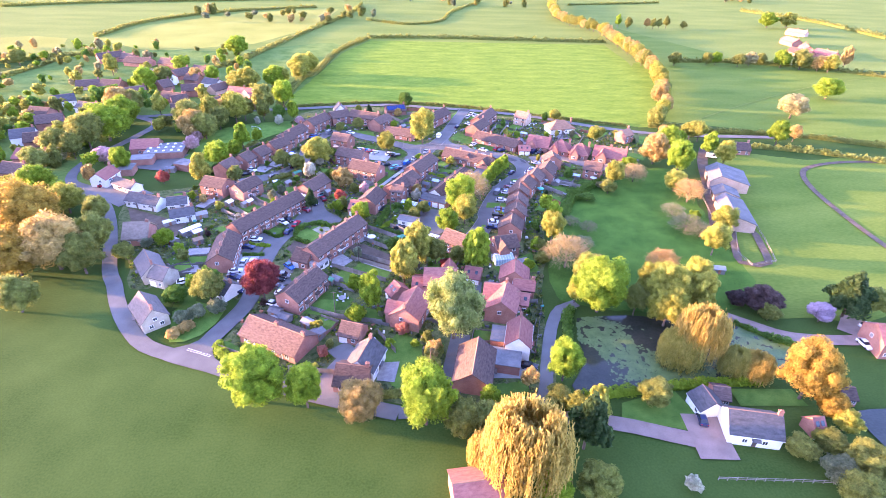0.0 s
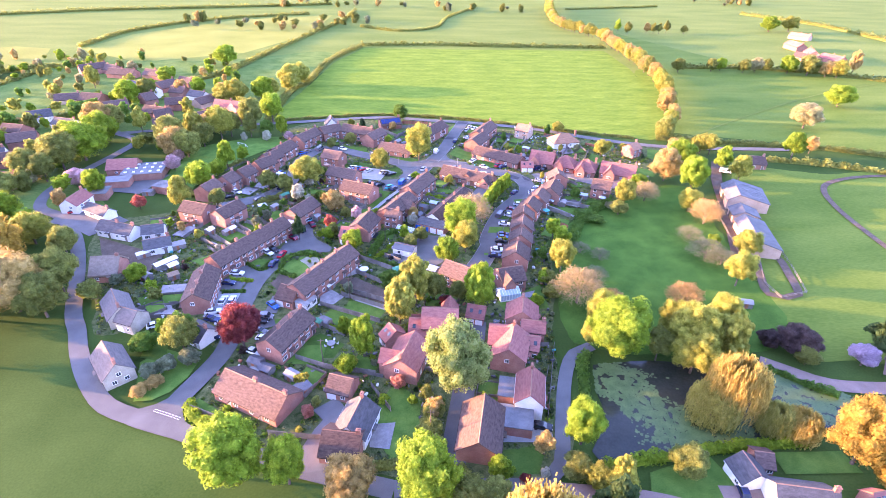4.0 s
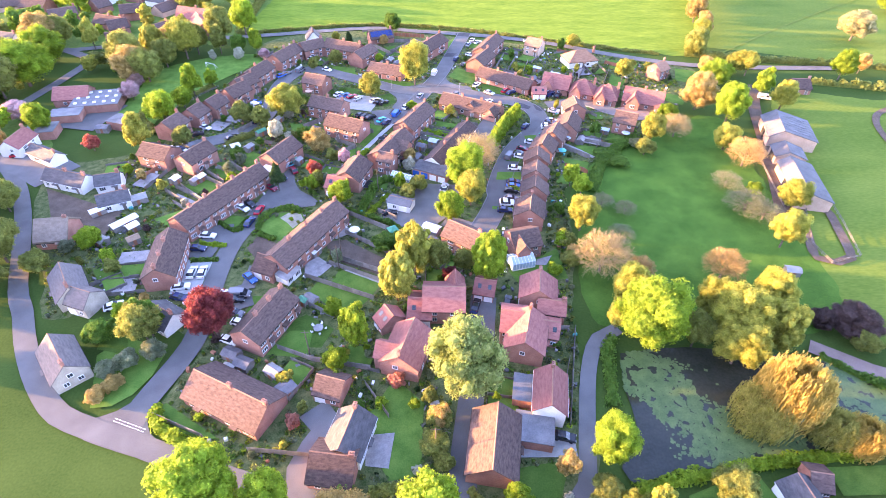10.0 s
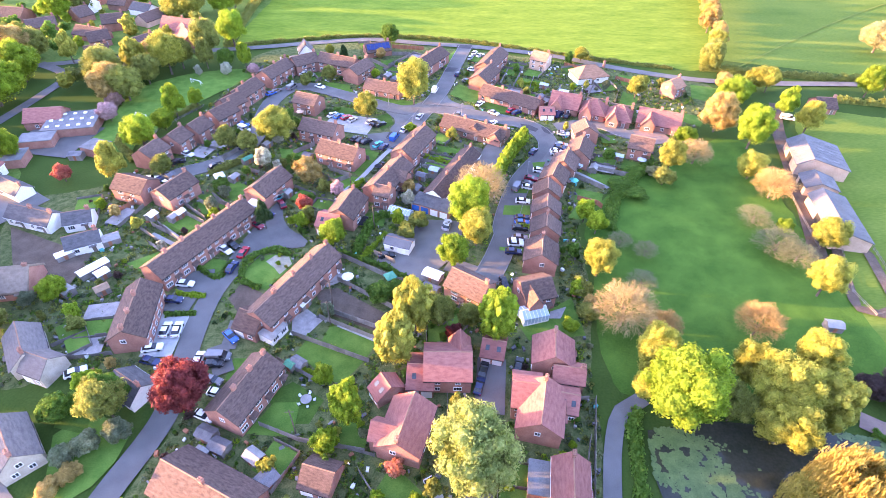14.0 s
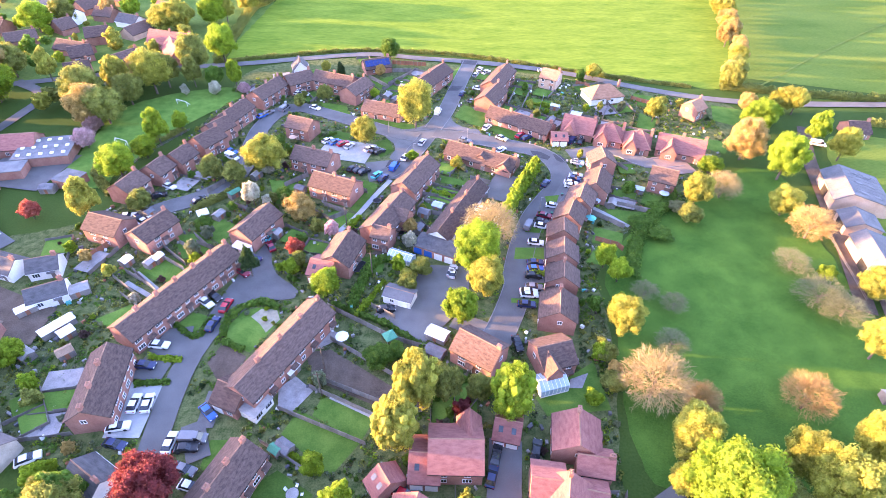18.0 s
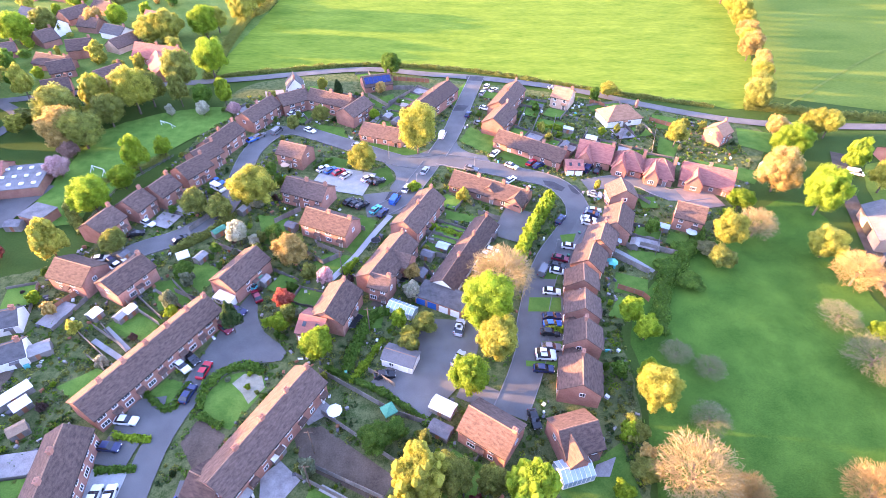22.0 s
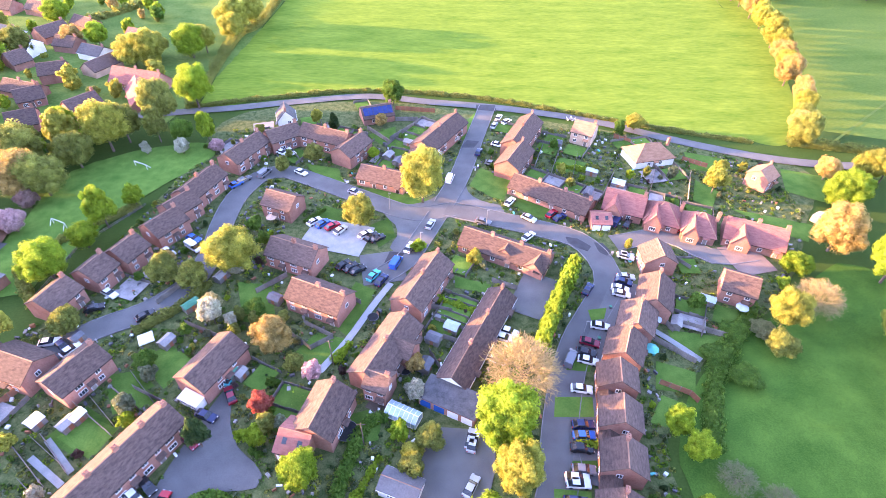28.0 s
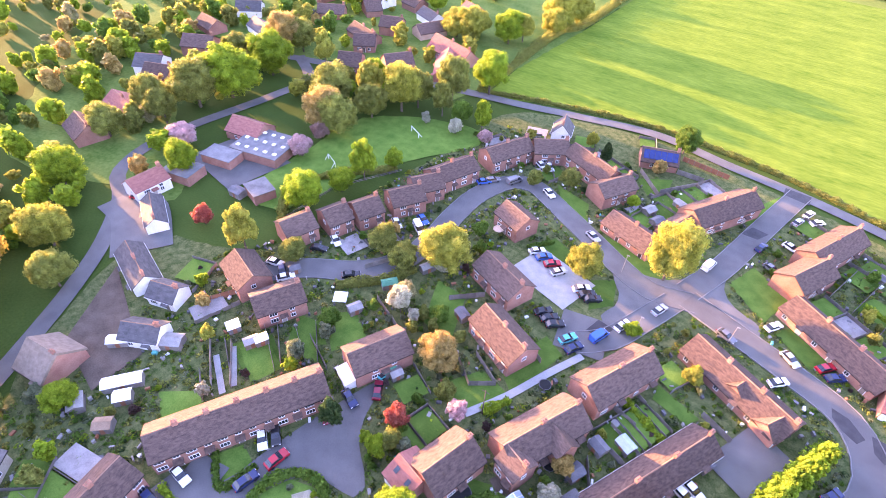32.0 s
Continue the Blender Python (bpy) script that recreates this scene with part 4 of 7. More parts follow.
house(-58.2, 272.3, 63, 15.0, 8.7, 4.32, 6.81, "brick", "brown", 2)
house(-66.0, 253.6, 67, 14.2, 8.7, 4.32, 6.81, "brick", "brown", 2)
house(-68.5, 244.1, 56, 8.2, 8.7, 4.32, 6.81, "brick", "brown", 1)
house(-69.8, 236.2, 57, 9.1, 8.7, 4.32, 6.81, "brick", "brown", 1)
house(-75.0, 226.1, 65, 7.0, 8.7, 4.32, 6.81, "brick", "brown", 1)
house(-79.5, 219.3, 69, 6.5, 8.7, 4.32, 6.81, "brick", "brown", 1)
house(-84.5, 210.8, 70, 8.0, 8.7, 4.32, 6.81, "brick", "brown", 1)
house(-48.2, 281.9, 34, 10.3, 8.7, 4.32, 6.81, "brick", "brown", 1)
house(-33.9, 281.0, -25, 16.8, 8.7, 4.32, 6.81, "brick", "brown", 2)
house(-25.3, 273.9, 59, 11.6, 8.2, 4.32, 6.62, "brick", "brown", 1)
house(-14.2, 259.9, -21, 14.8, 8, 2.6, 4.9, "brick", "brown", 2)
house(2.5, 282.3, 58, 22.4, 8.7, 4.14, 6.62, "brick", "brown", 2)
house(-4.8, 269.6, 68, 11.6, 7, 2.7, 4.97, "brick", "brown", 1)
house(-19.2, 299.9, 18, 10.9, 8, 2.6, 5.2, "brick", "brown", 1, solar=True)
house(-49.6, 295.0, -75, 7.2, 6, 3.78, 6.99, "white", "slate", 1)
house(29.7, 282.2, 63, 19.6, 8.7, 4.32, 6.81, "brick", "brown", 2)
house(25.2, 267.2, 61, 13.3, 8.7, 4.32, 6.81, "brick", "brown", 1)
house(51.1, 284.8, -30, 6.9, 8.2, 4.32, 6.62, "light", "orange", 1)
house(33.7, 250.4, -35, 23.7, 8, 2.6, 5, "brick", "brown", 3)
outbuilding(45.1, 239.6, -3, 5.2, 6, 2.4, 4, "brick", "red")
house(17.9, 227.1, -28, 22.9, 8, 2.6, 5.2, "brick", "brown", 3)
outbuilding(17.9, 226.0, 62, 3.8, 5, 2.6, 4.8, "brick", "brown")
outbuilding(24.5, 220.7, 56, 3.9, 5, 2.6, 4.8, "brick", "brown")
house(53.3, 245.4, -24, 10.7, 9, 2.8, 6.6, "brick", "red", 1, -0.22)
house(62.6, 240.4, -24, 9.0, 9, 2.8, 6.6, "brick", "red", 1, -0.22, hip=True)
house(70.8, 235.7, -23, 8.4, 9, 2.8, 6.6, "brick", "red", 1, -0.22, hip=True)
house(83.7, 231.6, -24, 14.5, 9, 2.8, 6.4, "brick", "red", 2, -0.22)
house(68.8, 272.2, 12, 13.4, 9, 2.8, 6, "white", "orange", 1, hip=True)
house(98.5, 257.7, 36, 6.2, 6.6, 4.14, 6.4, "brick", "orange", 1)
house(70.8, 212.4, -26, 7.3, 8.7, 4.32, 6.81, "brick", "brown", 1)
house(54.7, 222.3, 88, 6.0, 8.7, 4.32, 6.81, "brick", "brown", 1)
house(49.8, 209.3, 67, 9.5, 9.3, 4.32, 6.99, "brick", "brown", 1)
house(43.3, 201.9, 65, 7.6, 9.3, 4.32, 6.99, "brick", "brown", 1)
house(38.5, 194.4, 65, 7.4, 9.3, 4.32, 6.99, "brick", "brown", 1)
house(34.9, 187.0, 78, 5.4, 9.3, 4.32, 6.99, "brick", "brown", 1, garage=2.6)
house(33.2, 178.8, 77, 5.8, 9.3, 4.32, 6.99, "brick", "brown", 1, garage=2.6)
house(31.4, 170.4, 77, 5.6, 9.3, 4.32, 6.99, "brick", "brown", 1, garage=2.4)
house(28.4, 160.5, 77, 7.6, 8.0, 4.32, 6.99, "brick", "brown", 1)
house(-82.5, 192.9, -20, 10.1, 8.7, 4.32, 6.62, "brick", "brown", 1)
house(-70.9, 191.1, 61, 10.4, 8.2, 4.32, 6.62, "brick", "brown", 1)
house(-44.9, 192.3, 62, 12.0, 8.2, 4.32, 6.81, "brick", "brown", 1)
house(-56.7, 168.3, 59, 30.2, 8.2, 4.5, 6.99, "brick", "brown", 6)
house(-63.5, 143.5, -83, 15.4, 8.2, 4.41, 6.9, "brick", "brown", 3)
house(-30.5, 151.2, 60, 25.3, 8.2, 4.5, 6.99, "brick", "brown", 4)
outbuilding(-38.2, 141.8, -25, 5.7, 7, 2.8, 5.2, "brick", "brown")
house(-35.3, 123.3, 65, 13.9, 8.2, 4.41, 6.9, "brick", "brown", 3)
house(-21.3, 181.0, 71, 10.3, 8.7, 4.32, 6.81, "brick", "brown", 1)
outbuilding(-25.5, 176.4, -16, 5.7, 7, 3.24, 5.15, "brick", "red")
house(-10.5, 195.0, 63, 16.7, 8.7, 4.32, 6.81, "brick", "brown", 2, 0.1)
house(-11.5, 187.2, -22, 4.7, 5, 4.8, 6.6, "brick", "brown", 1)
house(-3.1, 214.0, 63, 16.7, 8.7, 4.32, 6.81, "brick", "brown", 2)
house(8.8, 199.5, 62, 27.3, 6.5, 2.5, 4.6, "white", "brown", 3)
house(-26.1, 210.2, -25, 13.4, 8.7, 4.32, 6.81, "brick", "brown", 2)
house(-34.0, 225.0, -23, 12.8, 8.7, 4.32, 6.81, "brick", "brown", 2)
house(-41.2, 245.8, -23, 8.8, 8.2, 4.32, 6.62, "brick", "brown", 1)
house(9.9, 150.1, -36, 9.6, 9.3, 4.32, 6.81, "brick", "brown", 1)
house(24.7, 148.5, 14, 7.3, 8.7, 4.32, 6.81, "brick", "brown", 1, -0.25)
outbuilding(13.6, 133.1, -15, 4.7, 6, 2.4, 4.6, "brick", "red")
house(3.6, 128.2, 177, 9.2, 9, 4.32, 7.36, "brick", "red", 1, -0.27)
outbuilding(-1.7, 127.2, -5, 5.2, 8.7, 2.7, 4.97, "brick", "red")
outbuilding(-8.6, 123.7, -59, 3.7, 6, 2.6, 5, "brick", "red")
house(-4.6, 114.4, 252, 10.4, 8.0, 4.14, 7.0, "brick", "red", 1, 0.2)
house(25.4, 130.0, 79, 7.0, 8.2, 4.32, 7.2, "brick", "red", 1)
house(27.6, 125.3, -11, 6.0, 5.0, 3.6, 5.4, "brick", "red", 1)
house(20.6, 117.0, 74, 10.0, 8.2, 4.32, 7.2, "brick", "red", 1)
house(18.5, 121.1, -10, 5.5, 8, 4.4, 6.6, "brick", "red", 1)
outbuilding(26.3, 119.5, -15, 3.7, 6, 3, 5, "brick", "red")
house(22.8, 102.3, 78, 9.0, 6.0, 4.5, 7.1, "white", "red", 1)
house(11.1, 92.8, 79, 12.6, 8.7, 3.24, 6.44, "brick", "brown", 1)
house(-37.6, 104.5, -28, 17.6, 9, 2.7, 5.6, "brick", "brown", 2)
outbuilding(-19.2, 106.6, -18, 5.5, 6, 2.5, 4.8, "brick", "brown")
house(-14.8, 95.4, 74, 8.7, 7, 3.24, 6.07, "white", "slate", 1)
house(-16.9, 90.6, -9, 7.7, 8, 2.6, 5.4, "brick", "brown", 1)
house(-83.0, 135.5, -54, 10.4, 6.6, 3.24, 6.07, "stone", "stone", 1)
outbuilding(-77.4, 131.1, -21, 5.4, 6, 3.24, 5.7, "stone", "stone")
house(-73.8, 113.7, -49, 10.6, 6.6, 3.24, 6.26, "stone", "stone", 1)
house(-95.8, 156.1, 6, 7.7, 9, 2.6, 6.2, "brick", "thatch", 1)
house(-58.1, 125.8, -33, 7.3, 6, 2.5, 4.8, "white", "slate", 1)
house(-130.1, 201.3, 85, 9.6, 6.5, 3.6, 6.07, "white", "red", 1)
house(-118.4, 194.8, -30, 11.5, 5, 2.8, 4.6, "white", "slate", 1)
house(-104.7, 180.8, -19, 14.0, 6, 2.8, 5, "white", "slate", 2)
house(-92.6, 179.6, 15, 6.7, 5.5, 2.8, 4.8, "white", "slate", 1)
house(-87.3, 170.2, 25, 7.9, 5.5, 2.8, 4.8, "white", "slate", 1)
house(-129.6, 237.0, 7, 11.8, 9, 3, 6, "brick", "red", 1)
house(-110.5, 325.0, -18, 21.0, 9, 3, 7.2, "brick", "red", 2)
house(-122.2, 304.0, 53, 10.8, 10, 3, 6.6, "brick", "brown", 1)
house(-136.9, 293.9, 27, 8.8, 10, 3, 6.4, "brick", "brown", 1)
house(-144.5, 311.9, 32, 8.7, 9, 3, 6, "brick", "brown", 1)
house(-168.8, 375.3, 58, 12.8, 10, 3, 6.4, "brick", "brown", 1, far=True)
house(-166.9, 344.5, 53, 7.4, 10, 3, 6.4, "brick", "brown", 1, far=True)
house(-239.6, 422.2, 42, 17.3, 9, 4, 7, "brick", "brown", 2, far=True)
house(-198.8, 344.5, -9, 13.4, 10, 3, 6, "brick", "brown", 1, far=True)
house(-170.6, 357.0, -14, 10.4, 9, 4, 7, "white", "slate", 1, far=True)
house(-190.9, 246.8, 27, 9.9, 9, 4, 7, "white", "slate", 1, far=True)
house(-191.9, 268.9, 26, 12.0, 9, 4, 7, "brick", "brown", 1, far=True)
house(-145.8, 332.1, 20, 9.5, 8.7, 4, 7, "brick", "brown", 1, far=True)
house(-212.9, 410.8, -11, 20.0, 9, 3, 6, "brick", "brown", 2, far=True)
house(-208.5, 309.0, 36, 11.0, 9, 3, 6, "white", "slate", 1, far=True)
barn(125.6, 205.3, 72, 16.0, 14.6, 4, 6.5, 3.6, 3)
barn(113.6, 173.8, 76, 21.0, 9.4, 3.5, 5.6, 2.0)
barn(118.2, 191.0, 74, 7.6, 9.0, 3.2, 5.0, 1.0)
house(68.2, 75.8, -10, 10.4, 7.6, 3.2, 6.2, "white", "slate", 1)
outbuilding(66.3, 85.3, -11, 3.3, 5, 2.2, 3.8, "brick", "brown")
outbuilding(61.9, 82.3, -84, 5.3, 6, 2.4, 4.6, "white", "slate")
house(151.4, 244.0, -5, 7.0, 8, 2.6, 5, "brick", "brown", 1)
house(116.8, 102.5, -6, 6.0, 9, 4.6, 7.4, "brick", "red", 1)
outbuilding(95.3, 85.3, -7, 3.0, 5, 2.2, 3.6, "brick", "brown")
outbuilding(82.2, 75.9, 8, 2.4, 4, 2.4, 4.4, "brick", "red")
house(9.3, 59.9, 8, 9.3, 10, 3.6, 6.5, "brick", "red", 1)
house(350.3, 538.2, -88, 20.0, 10, 4, 7, "brick", "red", 2, far=True)
house(342.1, 500.4, 69, 20.0, 9, 4, 7, "brick", "red", 2, far=True)
house(328.2, 485.7, -67, 20.0, 10, 3, 6, "brick", "brown", 2, far=True)
house(348.0, 481.0, -74, 20.0, 10, 3, 6, "brick", "red", 2, far=True)
house(391.9, 597.2, -58, 20.0, 9, 3, 6, "light", "orange", 2, far=True)
house(-183.7, 244.8, 21, 9.8, 9, 3, 6, "brick", "brown", 1, far=True)
house(-171.3, 222.9, -9, 14.6, 9, 3, 6, "brick", "red", 2, far=True)
house(-188.5, 407.7, -22, 17.5, 9, 3, 6, "brick", "brown", 2, far=True)
house(-155.0, 362.3, -15, 10.1, 8, 3, 6, "brick", "brown", 1, far=True)
house(-187.9, 375.0, -26, 13.4, 8, 3, 6, "white", "slate", 1, far=True)
house(-105.2, 312.5, -62, 17.0, 9, 3, 6.9, "brick", "red", 2)
house(-229.7, 425.0, -24, 18.0, 9, 3, 6, "brick", "brown", 2, far=True)
house(-150.5, 318.5, -20, 15.0, 8, 2.8, 5.6, "brick", "brown", 2, far=True)
house(-131.5, 340.0, 62, 13.0, 8, 2.8, 5.6, "light", "brown", 1, far=True)
house(-140.0, 353.5, -24, 12.0, 8, 2.8, 5.4, "white", "slate", 1, far=True)
house(-187.5, 296.5, -18, 13.0, 8, 2.8, 5.4, "white", "slate", 1, far=True)
house(-174.5, 289.0, 40, 9.0, 7, 2.8, 5.2, "white", "brown", 1, far=True)
house(-178.5, 330.0, 30, 12.0, 8, 2.8, 5.6, "brick", "brown", 1, far=True)
house(-207.0, 286.0, -12, 12.0, 8, 2.8, 5.6, "brick", "brown", 1, far=True)
house(-214.0, 345.0, 18, 13.0, 8, 2.8, 5.6, "light", "brown", 1, far=True)
house(-160.0, 388.0, -30, 12.0, 8, 2.8, 5.6, "brick", "brown", 1, far=True)
house(-128.5, 372.0, -22, 11.0, 8, 2.8, 5.6, "brick", "red", 1, far=True)
house(-169.0, 207.7, -14, 11.2, 9, 3, 6, "brick", "brown", 1, far=True)

# ---- cars ----


def car_meshes(van):
    L, Wd = (4.9, 1.95) if van else (4.3, 1.78)
    prof = [(-L / 2, 0.32), (L / 2, 0.32), (L / 2, 0.72), (L / 2 - 0.12, 0.86)]
    prof += [(L / 2 - 0.7, 1.05), (-L / 2 + 0.1, 1.05)] if van else [(L / 2 - 1.25, 0.98), (-L / 2 + 0.35, 0.98), (-L / 2 + 0.05, 0.9)]
    cab = [(L / 2 - 0.7, 1.05), (L / 2 - 1.35, 1.9), (-L / 2 + 0.12, 1.92), (-L / 2 + 0.1, 1.05)] if van else [(L / 2 - 1.2, 0.98), (L / 2 - 1.95, 1.42), (-L / 2 + 0.95, 1.44), (-L / 2 + 0.3, 0.98)]

    def side(bm, ring, w0, w1):
        lo, hi = min(z for _, z in ring), max(z for _, z in ring)
        rows = []
        for s in (-1, 1):
            rows.append([bm.verts.new((x, s * (w0 + (w1 - w0) * (z - lo) / (hi - lo)), z)) for x, z in ring])
        bm.faces.new(rows[0])
        bm.faces.new(rows[1][::-1])
        for i in range(len(ring)):
            j = (i + 1) % len(ring)
            bm.faces.new((rows[0][j], rows[0][i], rows[1][i], rows[1][j]))
        bmesh.ops.recalc_face_normals(bm, faces=bm.faces)

    bm = bmesh.new()
    side(bm, prof, Wd / 2, Wd / 2 - 0.06)
    bmesh.ops.bevel(bm, geom=bm.edges[:], offset=0.06, segments=2, affect="EDGES")
    body = bm
    bm = bmesh.new()
    side(bm, cab, Wd / 2 - 0.05, Wd / 2 - 0.22)
    bmesh.ops.bevel(bm, geom=bm.edges[:], offset=0.03, segments=1, affect="EDGES")
    glass = bm
    bm = bmesh.new()
    top = [p for p in cab if p[1] > 1.2]
    box(bm, top[1][0] + 0.04, -(Wd / 2 - 0.24), top[0][1] - 0.02, top[0][0] - 0.04, Wd / 2 - 0.24, top[0][1] + 0.035)
    if van:
        box(bm, -L / 2 + 0.08, -(Wd / 2 - 0.1), 1.0, L / 2 - 2.0, Wd / 2 - 0.1, 1.9)
    bmesh.ops.bevel(bm, geom=bm.edges[:], offset=0.02, segments=1, affect="EDGES")
    return body, glass, bm, L, Wd


CAR_PARTS = {}
for vn in (False, True):
    b, g, r, cl, cw = car_meshes(vn)
    wheel = bmesh.new()
    bmesh.ops.create_cone(wheel, cap_ends=True, segments=14, radius1=0.32, radius2=0.32, depth=0.2, matrix=pose(0, 0, 0, 90))
    rim = bmesh.new()
    bmesh.ops.create_cone(rim, cap_ends=True, segments=10, radius1=0.19, radius2=0.19, depth=0.22, matrix=pose(0, 0, 0, 90))
    CAR_PARTS[vn] = (mesh_of("body", b, "paint_white"), mesh_of("cabin_glass", g, "glass_dark"), mesh_of("roof_panel", r, "paint_white"), mesh_of("tyre", wheel, "tyre"), mesh_of("rim", rim, "roof_metal"),
                     simple_mesh("headlight", "lamp_clear", -0.06, -0.17, -0.07, 0.03, 0.17, 0.07), simple_mesh("tail_light", "lamp_red", -0.03, -0.1, -0.1, 0.05, 0.1, 0.1), cl, cw)


def repaint(ob, name):
    ob.material_slots[0].link = "OBJECT"
    ob.material_slots[0].material = MATS[name]


def car(x, y, ang, colour, vn=False):
    body, glass, top, tyre, rim, head, tail, L, Wd = CAR_PARTS[vn]
    th = new("van" if vn else "car")
    th.matrix_basis = pose(x, y, 0.3, 0, 0, ang)
    tagged(th, f"{colour} parked {'van' if vn else 'car'} with dark windows", "van" if vn else "car", "parked vehicles")
    repaint(part("body", body, th), "paint_" + colour)
    part("cabin_glass", glass, th)
    repaint(part("roof_panel", top, th), "paint_" + colour)
    for i in (-1, 1):
        for s in (-1, 1):
            w = part("wheel", tyre, th, pose(i * L * 0.31, s * (Wd / 2 - 0.1), 0.32))
        part("headlight", head, th, pose(L / 2, i * (Wd / 2 - 0.3), 0.7))
        part("tail_light", tail, th, pose(-L / 2, i * (Wd / 2 - 0.22), 0.78))


def van(x, y, ang, colour):
    car(x, y, ang, colour, True)


car(-39.9, 264.5, -34, "white")
van(-50.8, 264.0, 64, "grey")
car(-47.7, 275.9, -32, "white")
car(-45.3, 276.5, -46, "white")
car(-57.8, 258.4, 48, "blue")
car(-56.1, 260.7, 48, "grey")
car(-62.4, 234.0, -29, "blue")
van(-61.4, 230.6, -36, "white")
car(-67.1, 228.8, -36, "white")
car(-59.5, 219.2, 77, "navy")
car(-75.5, 214.6, -30, "white")
car(-76.9, 210.1, 21, "black")
car(-64.7, 207.6, 41, "black")
car(-81.9, 200.5, 12, "white")
car(-78.6, 199.4, -39, "navy")
car(-76.5, 198.4, 54, "white")
car(-32.4, 240.6, 45, "white")
car(-30.0, 239.6, 45, "blue")
car(-27.3, 238.6, 41, "red")
car(-25.0, 236.9, 53, "silver")
car(-18.2, 235.0, 42, "white")
car(-16.5, 234.0, 46, "black")
car(-14.9, 233.3, 38, "black")
car(-22.7, 254.1, -29, "silver")
van(5.1, 260.8, 74, "white")
car(-1.0, 239.0, 68, "silver")
car(-6.5, 229.7, 68, "white")
van(-9.8, 224.0, 68, "blue")
car(-15.1, 219.5, 57, "teal")
car(-13.1, 217.9, 61, "navy")
car(-22.7, 223.4, 47, "black")
car(-20.8, 222.5, 47, "black")
car(-19.0, 221.5, 40, "black")
car(24.0, 298.9, 67, "white")
car(21.8, 293.2, 67, "silver")
car(26.4, 296.0, 45, "white")
car(21.6, 280.4, -27, "white")
car(15.0, 275.8, 71, "navy")
car(18.5, 268.8, -30, "grey")
car(21.8, 249.0, 54, "white")
car(26.1, 241.4, -39, "silver")
car(32.7, 243.3, 47, "red")
car(34.6, 241.6, 37, "navy")
car(24.8, 233.7, 43, "white")
car(13.4, 240.1, -25, "grey")
van(49.9, 239.6, 54, "navy")
car(52.7, 238.6, 57, "black")
car(65.2, 237.2, -68, "red")
car(68.7, 236.5, -55, "red")
car(48.4, 225.4, -23, "silver")
car(46.3, 218.1, -8, "silver")
car(45.2, 216.4, -22, "navy")
car(43.8, 214.2, -22, "white")
car(43.6, 212.5, -20, "white")
car(36.0, 214.1, 55, "navy")
car(36.1, 202.8, -14, "white")
car(32.7, 198.3, -21, "maroon")
car(31.3, 195.6, -18, "black")
car(31.2, 193.6, -19, "white")
van(27.7, 194.1, 61, "grey")
car(28.3, 186.8, -10, "white")
car(26.8, 179.0, -1, "navy")
car(26.5, 176.8, -1, "blue")
car(25.0, 170.4, -6, "grey")
car(23.5, 168.0, -5, "white")
car(15.6, 201.6, -25, "white")
car(14.4, 199.9, -22, "white")
car(12.1, 194.3, -28, "white")
car(5.9, 176.0, 74, "silver")
car(5.0, 167.9, 60, "silver")
car(-41.8, 191.0, 75, "teal")
car(-40.6, 186.8, 119, "maroon")
car(-43.9, 182.4, -23, "navy")
car(-45.5, 177.4, -37, "maroon")
car(-46.6, 166.3, 79, "red")
car(-48.1, 160.8, 76, "navy")
car(-51.4, 167.5, -39, "white")
car(-50.0, 169.4, -40, "black")
car(-57.7, 155.4, -7, "white")
car(-58.7, 150.2, -7, "navy")
car(-57.4, 141.2, 90, "white")
car(-54.9, 141.2, 93, "white")
car(-58.5, 136.3, 9, "white")
car(-57.6, 132.8, -16, "navy")
car(-42.8, 138.9, -45, "blue")
car(-47.9, 132.8, 86, "white")
van(-43.9, 133.5, -2, "grey")
car(-44.6, 131.7, 4, "black")
car(-43.6, 127.7, -21, "grey")
car(-41.7, 124.6, -16, "white")
car(-42.9, 119.7, -23, "white")
car(-10.1, 164.3, 5, "black")
car(5.6, 176.6, 74, "silver")
car(25.6, 174.4, -8, "black")
car(23.5, 168.9, -7, "white")
car(22.4, 164.9, -7, "navy")
car(18.6, 153.5, -81, "black")
car(11.0, 128.4, 72, "black")
car(9.8, 124.6, 71, "navy")
car(-5.4, 122.0, -27, "red")
car(-3.0, 119.3, -28, "navy")
car(18.4, 129.2, 72, "black")
car(19.6, 125.3, -11, "white")
van(133.9, 236.0, -24, "white")
car(48.5, 225.9, -13, "silver")
car(19.5, 94.0, -11, "navy")
car(24.5, 95.1, -15, "black")
car(0.0, 104.3, -62, "silver")
car(-55.1, 125.7, -1, "navy")
car(-129.4, 197.4, 26, "red")
car(-71.6, 130.5, 27, "white")
car(59.7, 78.9, 81, "navy")
car(113.2, 103.0, -86, "white")
car(119.2, 110.6, 13, "white")

# ---- trees ----


def lumps(rng, n, kind):
    """Clump centres and radii of a crown inside a unit ball."""
    out = []
    for i in range(n):
        d = rng.normal(0, 1, 3)
        d /= np.linalg.norm(d)
        r = rng.uniform(0.5, 0.86) * (0.86 + 0.14 * math.sin(3 * math.atan2(d[1], d[0]) + len(out) // 40))
        if kind == "tall":
            d[2] *= 1.05
        if d[2] < -0.55:
            d[2] *= 0.5
        out.append((d * r, rng.uniform(0.13, 0.25)))
    out += [(np.array([0, 0, 0.0]), 0.55), (np.array([0, 0, 0.35]), 0.45), (np.array([0.2, -0.1, -0.3]), 0.45)]
    return out


